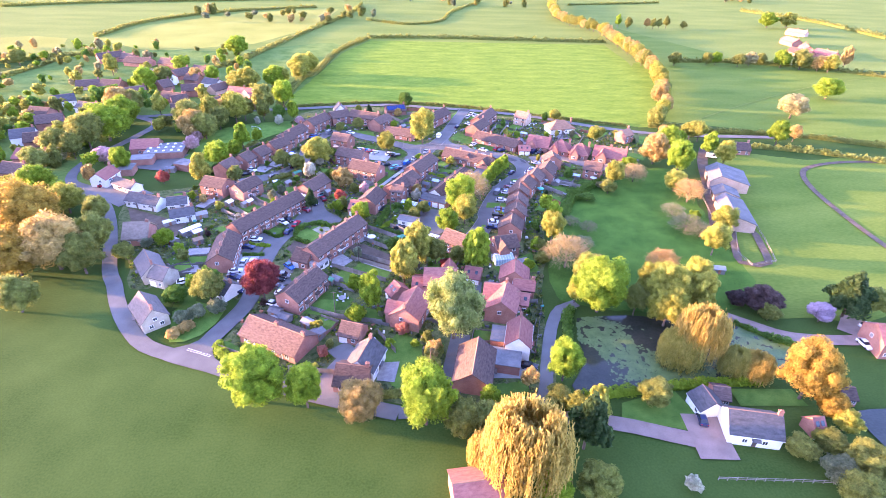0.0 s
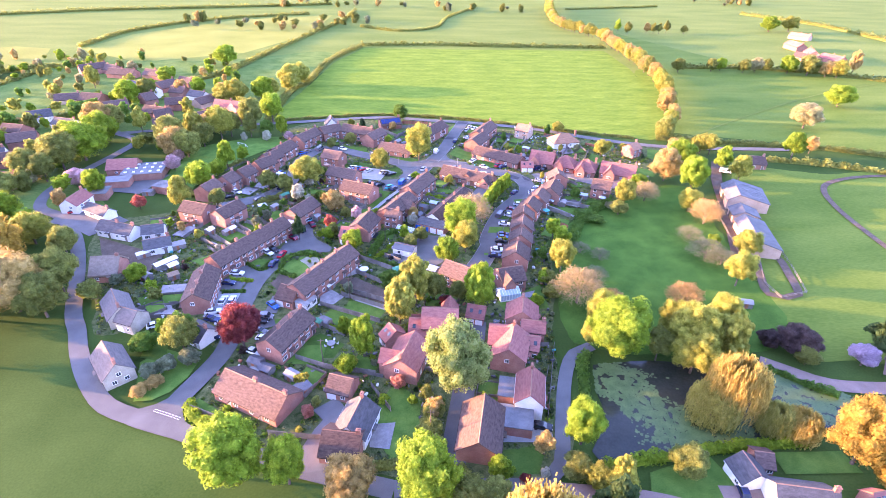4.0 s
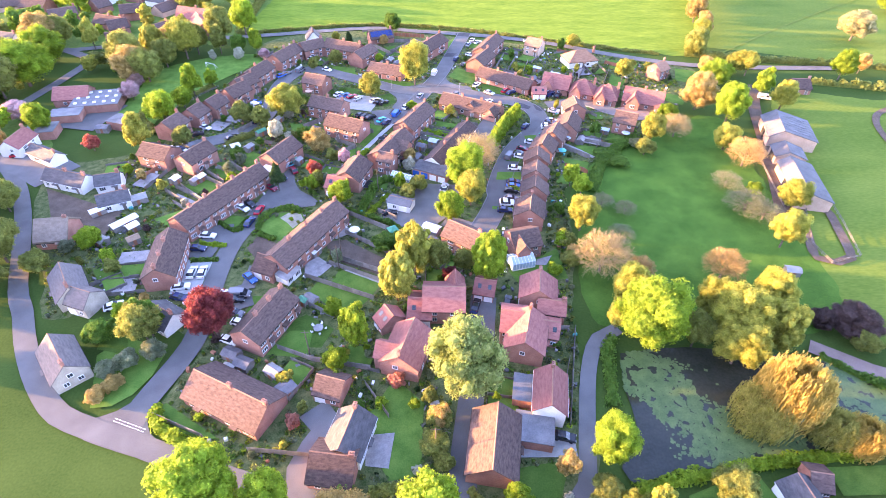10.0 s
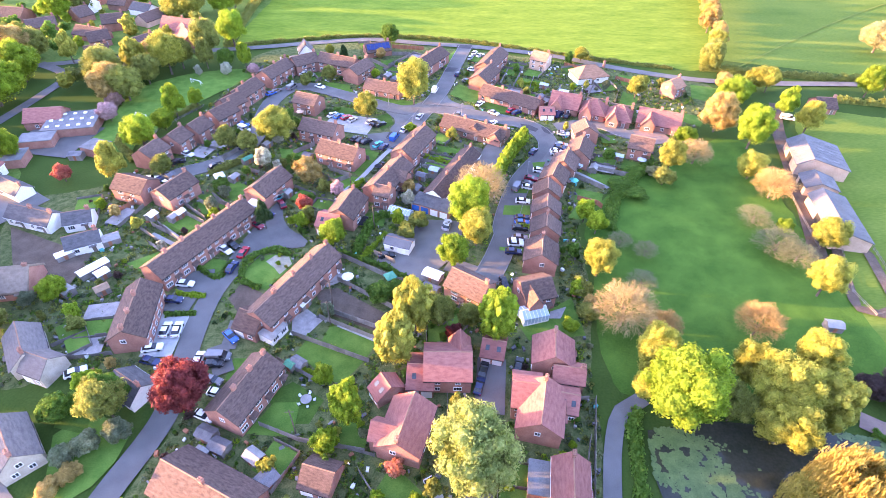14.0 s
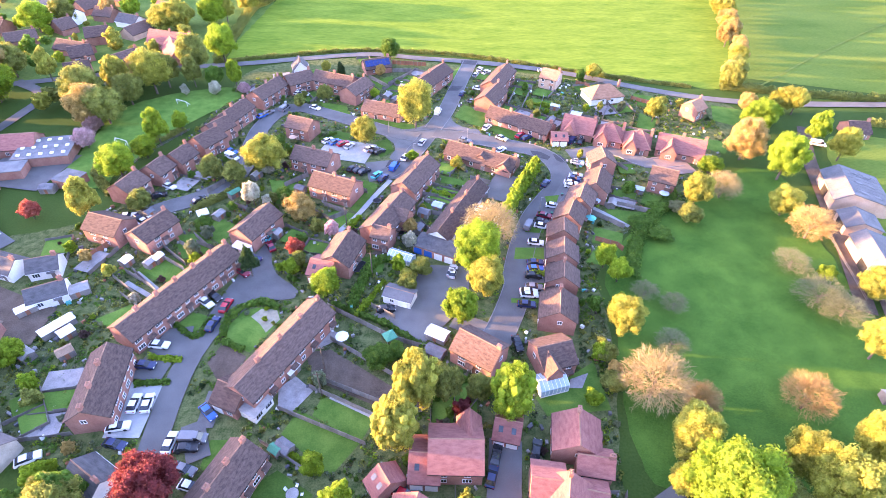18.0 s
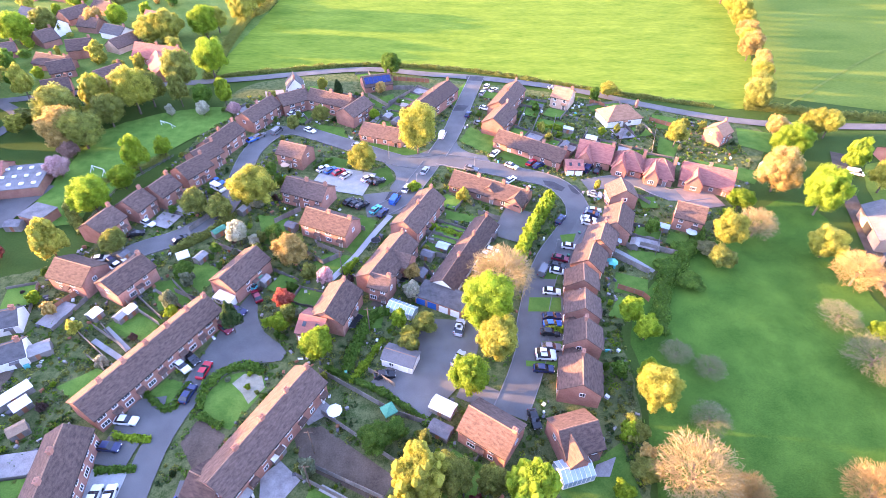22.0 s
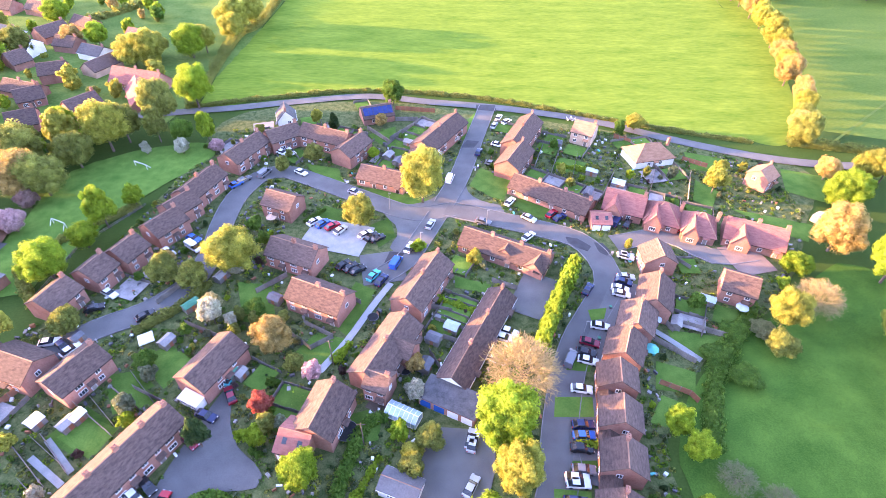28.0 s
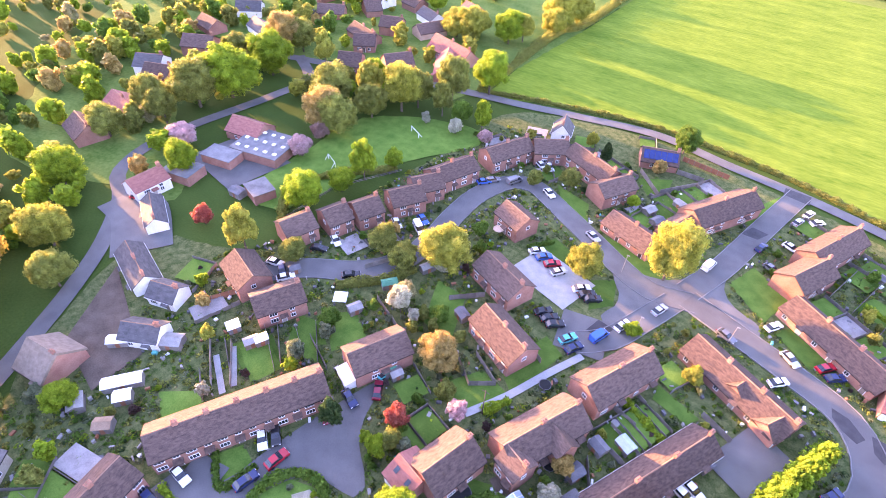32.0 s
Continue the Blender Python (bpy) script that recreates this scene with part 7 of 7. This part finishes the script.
def gazebo(x, y, w, colour):
    th = new("gazebo")
    th.matrix_basis = pose(x, y, 0.0, 0, 0, 30)
    tagged(th, f"square {colour} fabric garden gazebo", "gazebo")
    bm = bmesh.new()
    top = bm.verts.new((0, 0, 2.7))
    ring = [bm.verts.new((sx * w / 2, sy * w / 2, 2.0)) for sx, sy in ((-1, -1), (1, -1), (1, 1), (-1, 1))]
    low = [bm.verts.new((v.co.x, v.co.y, 1.8)) for v in ring]
    for i in range(4):
        j = (i + 1) % 4
        bm.faces.new((ring[i], ring[j], top))
        bm.faces.new((low[i], low[j], ring[j], ring[i]))
    built("canopy", bm, "shed_whiteish" if colour == "white" else "shed_green", th)
    for sx in (-1, 1):
        for sy in (-1, 1):
            part("leg", POST, th, pose(sx * (w / 2 - 0.1), sy * (w / 2 - 0.1), 0) @ Matrix.Diagonal((0.6, 0.6, 1.08, 1)))


def glazed(th, L, D, e, r, bars):
    """Glass walls and roof between white bars, ridge along x."""
    bm = bmesh.new()
    prism(bm, [(-D / 2, 0.4), (D / 2, 0.4), (D / 2, e), (0, r), (-D / 2, e)], -L / 2, L / 2)
    built("glazing", bm, "glazing", th)
    bm = bmesh.new()
    box(bm, -L / 2 - 0.05, -D / 2 - 0.05, 0, L / 2 + 0.05, D / 2 + 0.05, 0.45)
    built("base", bm, "white", th)
    ln = math.hypot(D / 2, r - e)
    a = math.degrees(math.atan2(r - e, D / 2))
    for i in range(bars + 1):
        x = -L / 2 + L * i / bars
        for s in (-1, 1):
            part("glazing_bar", simple_mesh("glazing_bar", "frame_white", -0.05, -ln / 2, 0, 0.05, ln / 2, 0.06), th, pose(x, s * D / 4, (e + r) / 2, -s * a))
            part("upright", simple_mesh("upright", "frame_white", -0.05, -0.04, 0.4, 0.05, 0.04, e), th, pose(x, s * D / 2, 0))
    part("ridge_bar", simple_mesh("ridge_bar", "frame_white", -L / 2, -0.08, -0.03, L / 2, 0.08, 0.1), th, pose(0, 0, r))


material("glazing", (0.32, 0.42, 0.50), (0.46, 0.56, 0.62), 1.0, 0.1, 4, 0.0, 0.05, spec=0.6)


def greenhouse(x, y, L, D, ang):
    th = new("greenhouse")
    th.matrix_basis = pose(x, y, 0.0, 0, 0, ang)
    tagged(th, "white-framed greenhouse with cloudy panes", "greenhouse")
    glazed(th, L, D, 1.8, 2.5, 7)


def conservatory(x, y, L, D, ang):
    th = new("conservatory")
    th.matrix_basis = pose(x, y, 0.0, 0, 0, ang)
    tagged(th, "white-framed glass conservatory behind a brick house", "conservatory")
    glazed(th, L, D, 2.2, 3.1, 7)


def flat_block(x, y, L, D, ang, doors):
    th = new("flat_roofed_block")
    th.matrix_basis = pose(x, y, 0.0, 0, 0, ang)
    tagged(th, "flat-roofed brick block of garages with a grey felt roof" if doors else "low flat-roofed brick building with grey felt roof", "garage block" if doors else "building")
    h = 2.5 if doors else 2.7 + 0.03 * L
    bm = bmesh.new()
    box(bm, -L / 2, -D / 2, 0, L / 2, D / 2, h)
    built("wall", bm, "brick", th)
    bm = bmesh.new()
    box(bm, -L / 2 - 0.15, -D / 2 - 0.15, h, L / 2 + 0.15, D / 2 + 0.15, h + 0.18)
    built("roof", bm, "roof_slate" if doors else "felt", th)
    for i in range(doors):
        part("garage_door", simple_mesh("garage_door", "paint_blue" if i < 2 else "frame_white", -1.1, -0.06, 0.02, 1.1, 0.03, 2.0), th, pose(-L / 2 + L * (i + 0.5) / doors, -D / 2, 0))
    if L > 12:
        for i in range(15):
            part("roof_light", simple_mesh("roof_light", "frame_white", -0.5, -0.5, 0, 0.5, 0.5, 0.35), th, pose(-L / 2 + L * (i % 5 + 0.5) / 5, -D / 2 + D * (i // 5 + 0.5) / 3, h + 0.18))


def parasol(x, y, colour):
    th = new("parasol")
    th.matrix_basis = pose(x, y, 0.0)
    tagged(th, f"open {colour} garden parasol on a pole", "parasol")
    bm = bmesh.new()
    bmesh.ops.create_cone(bm, cap_ends=False, segments=8, radius1=1.5, radius2=0.03, depth=0.5, matrix=pose(0, 0, 2.2))
    built("canopy", bm, {"blue": "shed_blue", "teal": "plastic_teal", "white": "shed_whiteish", "coral": "light"}[colour], th)
    part("pole", POST, th, Matrix.Diagonal((0.5, 0.5, 1.3, 1)))


def trampoline(x, y, r):
    th = new("trampoline")
    th.matrix_basis = pose(x, y, 0.0)
    tagged(th, "round black garden trampoline on a steel frame", "trampoline")
    bm = bmesh.new()
    bmesh.ops.create_cone(bm, cap_ends=True, segments=24, radius1=r, radius2=r, depth=0.05, matrix=pose(0, 0, 0.75))
    built("mat", bm, "tyre", th)
    bm = bmesh.new()
    for i in range(24):
        a, c = 6.2832 * i / 24, 6.2832 * (i + 1) / 24
        limb(bm, Vector((math.cos(a) * r, math.sin(a) * r, 0.8)), Vector((math.cos(c) * r, math.sin(c) * r, 0.8)), 0.07, 0.07)
    bmesh.ops.remove_doubles(bm, verts=bm.verts, dist=0.03)
    built("rim", bm, "shed_slate", th)
    for i in range(6):
        a = 6.2832 * i / 6
        part("leg", POST, th, pose(math.cos(a) * r, math.sin(a) * r, 0) @ Matrix.Diagonal((0.6, 0.6, 0.42, 1)))


def garden_table(x, y, r):
    th = new("garden_table")
    th.matrix_basis = pose(x, y, 0.0)
    tagged(th, "round garden table with chairs on the lawn", "table")
    bm = bmesh.new()
    bmesh.ops.create_cone(bm, cap_ends=True, segments=16, radius1=r, radius2=r, depth=0.05, matrix=pose(0, 0, 0.73))
    built("tabletop", bm, "shed_grey", th)
    part("leg", POST, th, Matrix.Diagonal((1.2, 1.2, 0.4, 1)))
    for i in range(5):
        a = 6.2832 * i / 5
        ch = new("garden_chair")
        ch.matrix_basis = pose(x + math.cos(a) * (r + 0.5), y + math.sin(a) * (r + 0.5), 0.05, 0, 0, math.degrees(a))
        tagged(ch, "pale metal garden chair round a garden table", "chair", "garden chairs")
        part("seat", simple_mesh("seat", "shed_whiteish", -0.25, -0.25, 0.4, 0.25, 0.25, 0.45), ch)
        part("backrest", simple_mesh("backrest", "shed_whiteish", 0.2, -0.25, 0.452, 0.25, 0.25, 0.9), ch)
        for sx in (-1, 1):
            for sy in (-1, 1):
                part("leg", POST, ch, pose(sx * 0.21, sy * 0.21, 0) @ Matrix.Diagonal((0.4, 0.4, 0.22, 1)))


def goal(x, y, ang):
    th = new("football_goal")
    th.matrix_basis = pose(x, y, 0.0, 0, 0, ang)
    tagged(th, "white football goal frame on the playing field", "goal", "football goals")
    for nm, a, b in (("post", (-2.5, 0, 0), (-2.5, 0, 2)), ("post", (2.5, 0, 0), (2.5, 0, 2)), ("crossbar", (-2.5, 0, 2), (2.5, 0, 2)), ("stay", (-2.5, 0, 2), (-2.5, 1.4, 0)), ("stay", (2.5, 0, 2), (2.5, 1.4, 0)), ("ground_bar", (-2.5, 1.4, 0.03), (2.5, 1.4, 0.03))):
        bm = bmesh.new()
        limb(bm, Vector(a), Vector(b), 0.08, 0.08, 8)
        built(nm, bm, "frame_white", th)


def lamp_post(x, y, ang):
    th = new("street_lamp")
    th.matrix_basis = pose(x, y, 0.2, 0, 0, ang)
    tagged(th, "grey steel street lamp beside the road", "street lamp", "street lamps")
    bm = bmesh.new()
    limb(bm, Vector((0, 0, 0)), Vector((0, 0, 5.5)), 0.08, 0.05, 8)
    built("pole", bm, "shed_grey", th)
    bm = bmesh.new()
    box(bm, -0.15, -0.1, 5.5, 0.55, 0.1, 5.65)
    built("lamp_head", bm, "shed_grey", th)


def pole(x, y, ang):
    th = new("telegraph_pole")
    th.matrix_basis = pose(x, y, 0.0, 0, 0, ang)
    tagged(th, "brown wooden telegraph pole in the gardens", "utility pole", "telegraph poles")
    bm = bmesh.new()
    limb(bm, Vector((0, 0, 0)), Vector((0, 0, 8)), 0.14, 0.1, 8)
    built("post", bm, "bark", th)
    bm = bmesh.new()
    box(bm, -0.8, -0.05, 7.4, 0.8, 0.05, 7.5)
    built("crossarm", bm, "bark", th)


def wheelie_bin(x, y, ang):
    th = new("wheelie_bin")
    th.matrix_basis = pose(x, y, 0.0, 0, 0, ang)
    tagged(th, "dark plastic wheelie bin beside a house", "bin", "wheelie bins")
    bm = bmesh.new()
    prism(bm, [(-0.25, 0), (0.25, 0), (0.32, 0.95), (-0.32, 0.95)], -0.27, 0.27)
    built("body", bm, "shed_slate", th)
    part("lid", simple_mesh("lid", "shed_green", -0.3, -0.35, 0.95, 0.3, 0.35, 1.02), th)


shed(-57.2, 200.0, 3.0, 2.2, 63, "grey")
gazebo(-61.5, 200.3, 3.0, "white")
shed(-36.9, 212.0, 3.0, 2.2, -27, "slate")
shed(-51.3, 219.7, 3.4, 2.0, 63, "grey")
shed(-55.5, 210.3, 3.6, 2.0, 50, "green")
leanto(-47.0, 186.1, 4.5, 3.5, -27, "white")
shed(-82.1, 171.9, 5.0, 3.2, 30, "grey")
shed(-76.1, 153.7, 3.0, 2.4, 40, "wood")
gazebo(-8.9, 155.6, 2.6, "green")
shed(1.4, 156.3, 4.6, 3.0, -30, "white")
shed(0.7, 151.5, 4.0, 2.6, -30, "slate")
shed(-81.3, 160.9, 7.0, 2.5, 50, "white")
shed(-78.4, 159.0, 3.0, 2.5, 50, "white")
shed(-90.6, 166.2, 4.0, 2.2, 40, "white")
greenhouse(-6.9, 181.8, 6.5, 3.0, -27)
shed(3.2, 202.8, 3.0, 2.4, -27, "blue")
shed(-0.8, 199.8, 3.0, 2.4, -27, "slate")
shed(15.6, 207.6, 3.6, 2.6, -27, "slate")
shed(-2.6, 192.9, 3.0, 2.4, 63, "slate")
shed(53.3, 203.2, 3.0, 2.2, 63, "grey")
shed(63.0, 209.9, 3.4, 2.0, -27, "blue")
shed(55.4, 257.3, 3.6, 2.8, -27, "blue")
shed(49.0, 263.7, 3.4, 2.0, -27, "blue")
shed(107.3, 240.1, 3.6, 3.0, 30, "grey")
shed(45.3, 252.7, 4.0, 2.0, 63, "slate")
shed(41.3, 280.9, 3.4, 2.4, -27, "slate")
shed(-7.3, 281.1, 3.4, 2.4, -27, "grey")
shed(-10.6, 269.8, 3.4, 2.6, 63, "slate")
shed(-13.8, 273.2, 3.4, 2.6, 63, "grey")
shed(-41.5, 191.6, 2.4, 2.0, 63, "green")
shed(-39.8, 191.6, 2.4, 2.0, 63, "grey")
shed(-76.4, 201.3, 2.4, 2.0, 63, "slate")
shed(-67.5, 182.6, 2.6, 2.0, 63, "white")
shed(-68.7, 181.1, 3.0, 2.0, 63, "grey")
shed(-74.8, 181.7, 2.6, 2.4, 63, "white")
shed(-38.2, 113.1, 3.4, 2.6, -25, "slate")
shed(-41.2, 115.7, 3.4, 2.6, -25, "slate")
shed(-41.5, 111.3, 3.0, 2.4, 60, "grey")
shed(-31.6, 110.9, 3.2, 2.4, -35, "grey")
shed(-28.7, 106.5, 4.0, 3.2, 50, "slate")
shed(-84.2, 153.4, 3.6, 2.6, -30, "grey")
shed(14.0, 89.6, 1.6, 1.6, 0, "blue")
shed(-109.7, 213.9, 4, 3, 0, "slate")
shed(-187.9, 325.9, 4, 3, 0, "slate")
shed(-27.0, 131.0, 3.0, 2.2, -35, "slate")
shed(-28.5, 130.5, 2.0, 1.6, -35, "green")
leanto(-33.1, 147.6, 9.0, 3.6, 60, "slate")
leanto(-33.7, 139.5, 5.0, 3.6, 60, "grey")
shed(-28.8, 148.0, 3.0, 2.6, 60, "white")
bigshed(-6.9, 167.8, 6.8, 4.2, -22)
shed(91.0, 137.6, 3.4, 2.4, -12, "grey")
conservatory(23.7, 143.1, 6.0, 4.2, 14)
flat_block(2.4, 184.5, 11.5, 5.6, -27, 4)
flat_block(19.5, 104.3, 6.5, 6.0, -12, 0)
flat_block(18.9, 95.9, 7.0, 6.0, -12, 0)
flat_block(-119.3, 233.4, 16.0, 13.0, 10, 0)
flat_block(-125.5, 222.3, 10.0, 6.0, 10, 0)
flat_block(-128.2, 211.2, 9.0, 7.0, 10, 0)
flat_block(-104.7, 217.3, 7.0, 6.0, -20, 0)
parasol(-43.8, 241.3, "coral")
parasol(69.7, 206.8, "blue")
parasol(45.1, 195.6, "teal")
parasol(48.5, 203.8, "blue")
parasol(-19.1, 155.7, "white")
trampoline(-17.3, 178.8, 2.1)
trampoline(-14.3, 206.4, 1.2)
trampoline(-6.8, 192.0, 1.2)
garden_table(-24.3, 122.8, 1.1)
garden_table(-12.1, 181.9, 0.8)
garden_table(-22.0, 159.7, 0.8)
garden_table(0.2, 206.4, 0.8)
garden_table(49.8, 298.5, 0.8)
goal(-89.1, 268.4, -28)
goal(-99.5, 240.3, 154)
lamp_post(-3.6, 229.7, 0)
lamp_post(14.1, 238.7, 0)
lamp_post(31.6, 200.0, 0)
lamp_post(-12.3, 246.6, 0)
lamp_post(-49.9, 264.4, 0)
lamp_post(-52.5, 224.5, 0)
pole(-21.8, 142.1, 0)
pole(-22.0, 148.2, 0)
pole(-21.7, 194.3, 0)
pole(-25.2, 115.8, 0)
pole(-13.9, 176.1, 0)
pole(0.7, 93.4, 0)
wheelie_bin(-41.5, 192.9, 0)
wheelie_bin(-18.0, 165.1, 0)
wheelie_bin(-27.6, 130.4, 0)
wheelie_bin(51.0, 220.4, 0)
wheelie_bin(40.0, 208.5, 0)
wheelie_bin(35.1, 199.5, 0)
wheelie_bin(-7.3, 137.0, 0)

# ---- planting in the gardens ----


def free(x, y, gap):
    if not within(x, y, POLY["gardens"]) and x > -98:
        return False
    if x < -90 and abs(x + 126) < 13 and abs(y - 228) < 16:
        return False
    if any(within(x, y, p) for p in PLOTS):
        return False
    for w, line in ROAD_LINES:
        for q in line:
            if (q.x - x) ** 2 + (q.y - y) ** 2 < (w / 2 + gap) ** 2:
                return False
    for hx, hy, a, L, D in FOOTPRINTS:
        c, s = math.cos(radians(a)), math.sin(radians(a))
        u, v = (x - hx) * c + (y - hy) * s, -(x - hx) * s + (y - hy) * c
        if abs(u) < L / 2 + gap and abs(v) < D / 2 + gap:
            return False
    return True


def near_house(x, y, d):
    return any((hx - x) ** 2 + (hy - y) ** 2 < d * d for hx, hy, a, L, D in FOOTPRINTS)


# lawns and boundary fences behind and before the houses
rnd = random.Random(21)
fences = bmesh.new()


def board(a, c, h):
    d = (c - a).normalized()
    s = Vector((-d.y, d.x, 0)) * 0.04
    lo = [fences.verts.new(p) for p in (a - s, c - s, c + s, a + s)]
    hi = [fences.verts.new(v.co + Vector((0, 0, h))) for v in lo]
    fences.faces.new(hi)
    for i in range(4):
        fences.faces.new((lo[i], lo[(i + 1) % 4], hi[(i + 1) % 4], hi[i]))


for hx, hy, a, L, D in list(FOOTPRINTS):
    if hy > 300 or hx < -95:
        continue
    m = pose(hx, hy, 0, 0, 0, a)
    n = max(1, round(L / 6))
    st = L / n
    for side in (-1, 1):
        deep = rnd.uniform(7, 10)
        for i in range(n):
            x0, x1 = -L / 2 + i * st + 0.3, -L / 2 + (i + 1) * st - 0.3
            y0, y1 = D / 2 + rnd.uniform(1.5, 3.0), D / 2 + deep
            quad = [m @ Vector((x, side * y, 0)) for x, y in ((x0, y0), (x1, y0), (x1, y1), (x0, y1))]
            mid = sum(quad, Vector()) / 4
            ring = [(q.x, q.y) for q in quad]
            ok = all(free(q.x, q.y, 0.6) for q in quad + [mid]) and not any(within(*v, ring) for p in PLOTS for v in p)
            if ok and rnd.random() < 0.72:
                flat("lawn", [(q.x, q.y) for q in quad], layer(), "lawn", "structure", "mown green lawn in the village", "lawn")
            elif ok:
                flat("patio", [(q.x, q.y) for q in quad], layer(), "paved", "structure", "grey stone paved patio beside a house", "patio")
            if ok:
                p, q = m @ Vector((x1 + 0.3, side * (D / 2 + 0.3), 0)), m @ Vector((x1 + 0.3, side * (y1 + 0.3), 0))
                k = max(1, int((q - p).length / 1.9))
                for j in range(k):
                    board(p.lerp(q, j / k), p.lerp(q, (j + 0.97) / k), rnd.uniform(1.0, 1.5))
                p, q = m @ Vector((x0 - 0.3, side * (y1 + 0.3), 0)), m @ Vector((x1 + 0.3, side * (y1 + 0.3), 0))
                if side > 0:
                    board(p, q, 1.3)
tagged(new("garden_fences", mesh_of("garden_fences", fences, "fence_wood")), "weathered wooden panel fences between back gardens", "fence", kind="stuff")

rnd = random.Random(11)
placed = 0
while placed < 230:
    x, y = rnd.uniform(-95, 105), rnd.uniform(88, 292)
    if near_house(x, y, 19) and free(x, y, 1.2) and not (x > 45 and y < 190):
        r = rnd.uniform(0.5, 1.25)
        tree(x, y, r, r * rnd.uniform(0.8, 1.2), r * 0.9, rnd.choice(["green", "olive", "conifer", "lime", "greygreen", "gold", "brush", "green", "green", "maroondark"]))
        placed += 1
placed = 0
while placed < 55:
    x, y = rnd.uniform(-92, 100), rnd.uniform(92, 290)
    if near_house(x, y, 22) and free(x, y, 2.5) and not (x > 45 and y < 190):
        r = rnd.uniform(1.4, 2.5)
        tree(x, y, r, r * rnd.uniform(0.9, 1.3), r * 1.3, rnd.choice(["green", "olive", "lime", "greygreen", "gold", "olive", "white", "tan"]))
        placed += 1

for cname, mat, count in (("pale", "shed_whiteish", 130), ("grey", "shed_grey", 300), ("dark", "shed_slate", 380), ("teal", "plastic_teal", 24), ("brown", "fence_brown", 190)):
    bits = bmesh.new()
    made = 0
    while made < count:
        x, y = rnd.uniform(-92, 100), rnd.uniform(92, 290)
        if near_house(x, y, 15) and free(x, y, 0.5) and not (x > 45 and y < 190):
            w, d, h, a = rnd.uniform(0.15, 0.55), rnd.uniform(0.12, 0.35), rnd.uniform(0.25, 0.8), rnd.uniform(0, 3.1)
            n0 = len(bits.verts)
            box(bits, -w, -d, 0, w, d, h)
            bits.verts.ensure_lookup_table()
            bmesh.ops.transform(bits, matrix=pose(x, y, 0.05, 0, 0, math.degrees(a)), verts=bits.verts[n0:])
            made += 1
    tagged(new("garden_clutter", mesh_of("garden_clutter", bits, mat)), f"{cname} pots, boxes and garden clutter", "clutter", kind="stuff")

FAR = {}
placed = 0
while placed < 300:
    x, y = rnd.uniform(-340, -95), rnd.uniform(135, 480)
    if x < -95 - (y - 300) * 0.35 and free(x, y, 3) and (x < -138 or y > 262):
        FAR.setdefault(rnd.choice(["olive", "lime", "lime", "gold", "green", "tan", "cream", "gold"]), []).append((x, y, rnd.uniform(1.6, 4.6)))
        placed += 1
placed = 0
while placed < 210:
    x, y = rnd.uniform(-235, -118), rnd.uniform(140, 330)
    if free(x, y, 4) and (x < -132 or y > 262) and x < -100 - (y - 300) * 0.2 and not (x > -165 and 180 < y < 262 and rnd.random() < 0.5):
        FAR.setdefault(rnd.choice(["olive", "lime", "gold", "gold", "green", "tan", "lime"]), []).append((x, y, rnd.uniform(2.0, 5.0)))
        placed += 1
placed = 0
while placed < 640:
    x, y = rnd.uniform(-1300, 500), rnd.uniform(620, 2200)
    if noise.noise(Vector((x * 0.003, y * 0.014, 2))) > 0.26:
        FAR.setdefault(rnd.choice(["olive", "greygreen", "tan", "olive"]), []).append((x, y, rnd.uniform(3.5, 6.5)))
        placed += 1
src = CROWNS["far"][0]
base = np.empty(len(src.vertices) * 3, np.float32)
src.vertices.foreach_get("co", base)
base = base.reshape(-1, 3)
faces = [tuple(p.vertices) for p in src.polygons]
for kind, spots in FAR.items():
    V, F = [], []
    for k, (x, y, r) in enumerate(spots):
        a = k * 2.4
        rot = np.array([[math.cos(a), -math.sin(a), 0], [math.sin(a), math.cos(a), 0], [0, 0, 1]])
        V.append(base @ rot.T * r * np.array([1, 1, 0.9 + 0.3 * math.sin(k)]) + np.array([x, y, r * 0.95]))
        F += [tuple(i + k * len(base) for i in f) for f in faces]
    me = bpy.data.meshes.new("far_woods")
    me.from_pydata(np.concatenate(V).tolist(), [], F)
    me.materials.append(MATS["leaf_" + kind])
    tagged(new("far_woods", me), f"far trees with {TREE_WORDS[kind]}", "trees", kind="stuff")

# low plants in the beds
rng = np.random.default_rng(4)
for lname, count in (("olive", 2100), ("green", 2200), ("greygreen", 900), ("brush", 700), ("lime", 450), ("conifer", 900)):
    C, N = [], []
    made = 0
    while made < count:
        x, y = rng.uniform(-95, 105), rng.uniform(88, 292)
        if near_house(x, y, 19) and free(x, y, 0.7) and not (x > 45 and y < 185) and noise.noise(Vector((x * 0.12, y * 0.12, count))) > -0.1:
            n = 16
            d = rng.normal(0, 1, (n, 3))
            d[:, 2] = np.abs(d[:, 2])
            d /= np.linalg.norm(d, axis=1, keepdims=True)
            C.append(np.array([x, y, 0.05]) + d * rng.uniform(0.3, 0.75) * np.array([1, 1, rng.uniform(0.5, 1.1)]))
            N.append(d)
            made += 1
    c, u, v = leaf_quads(rng, np.concatenate(C), np.concatenate(N), 0.2)
    tagged(new("garden_plants", quad_mesh("garden_plants", c, u, v, "leaf_" + lname)), "low leafy plants filling the garden beds", "plants", kind="stuff")
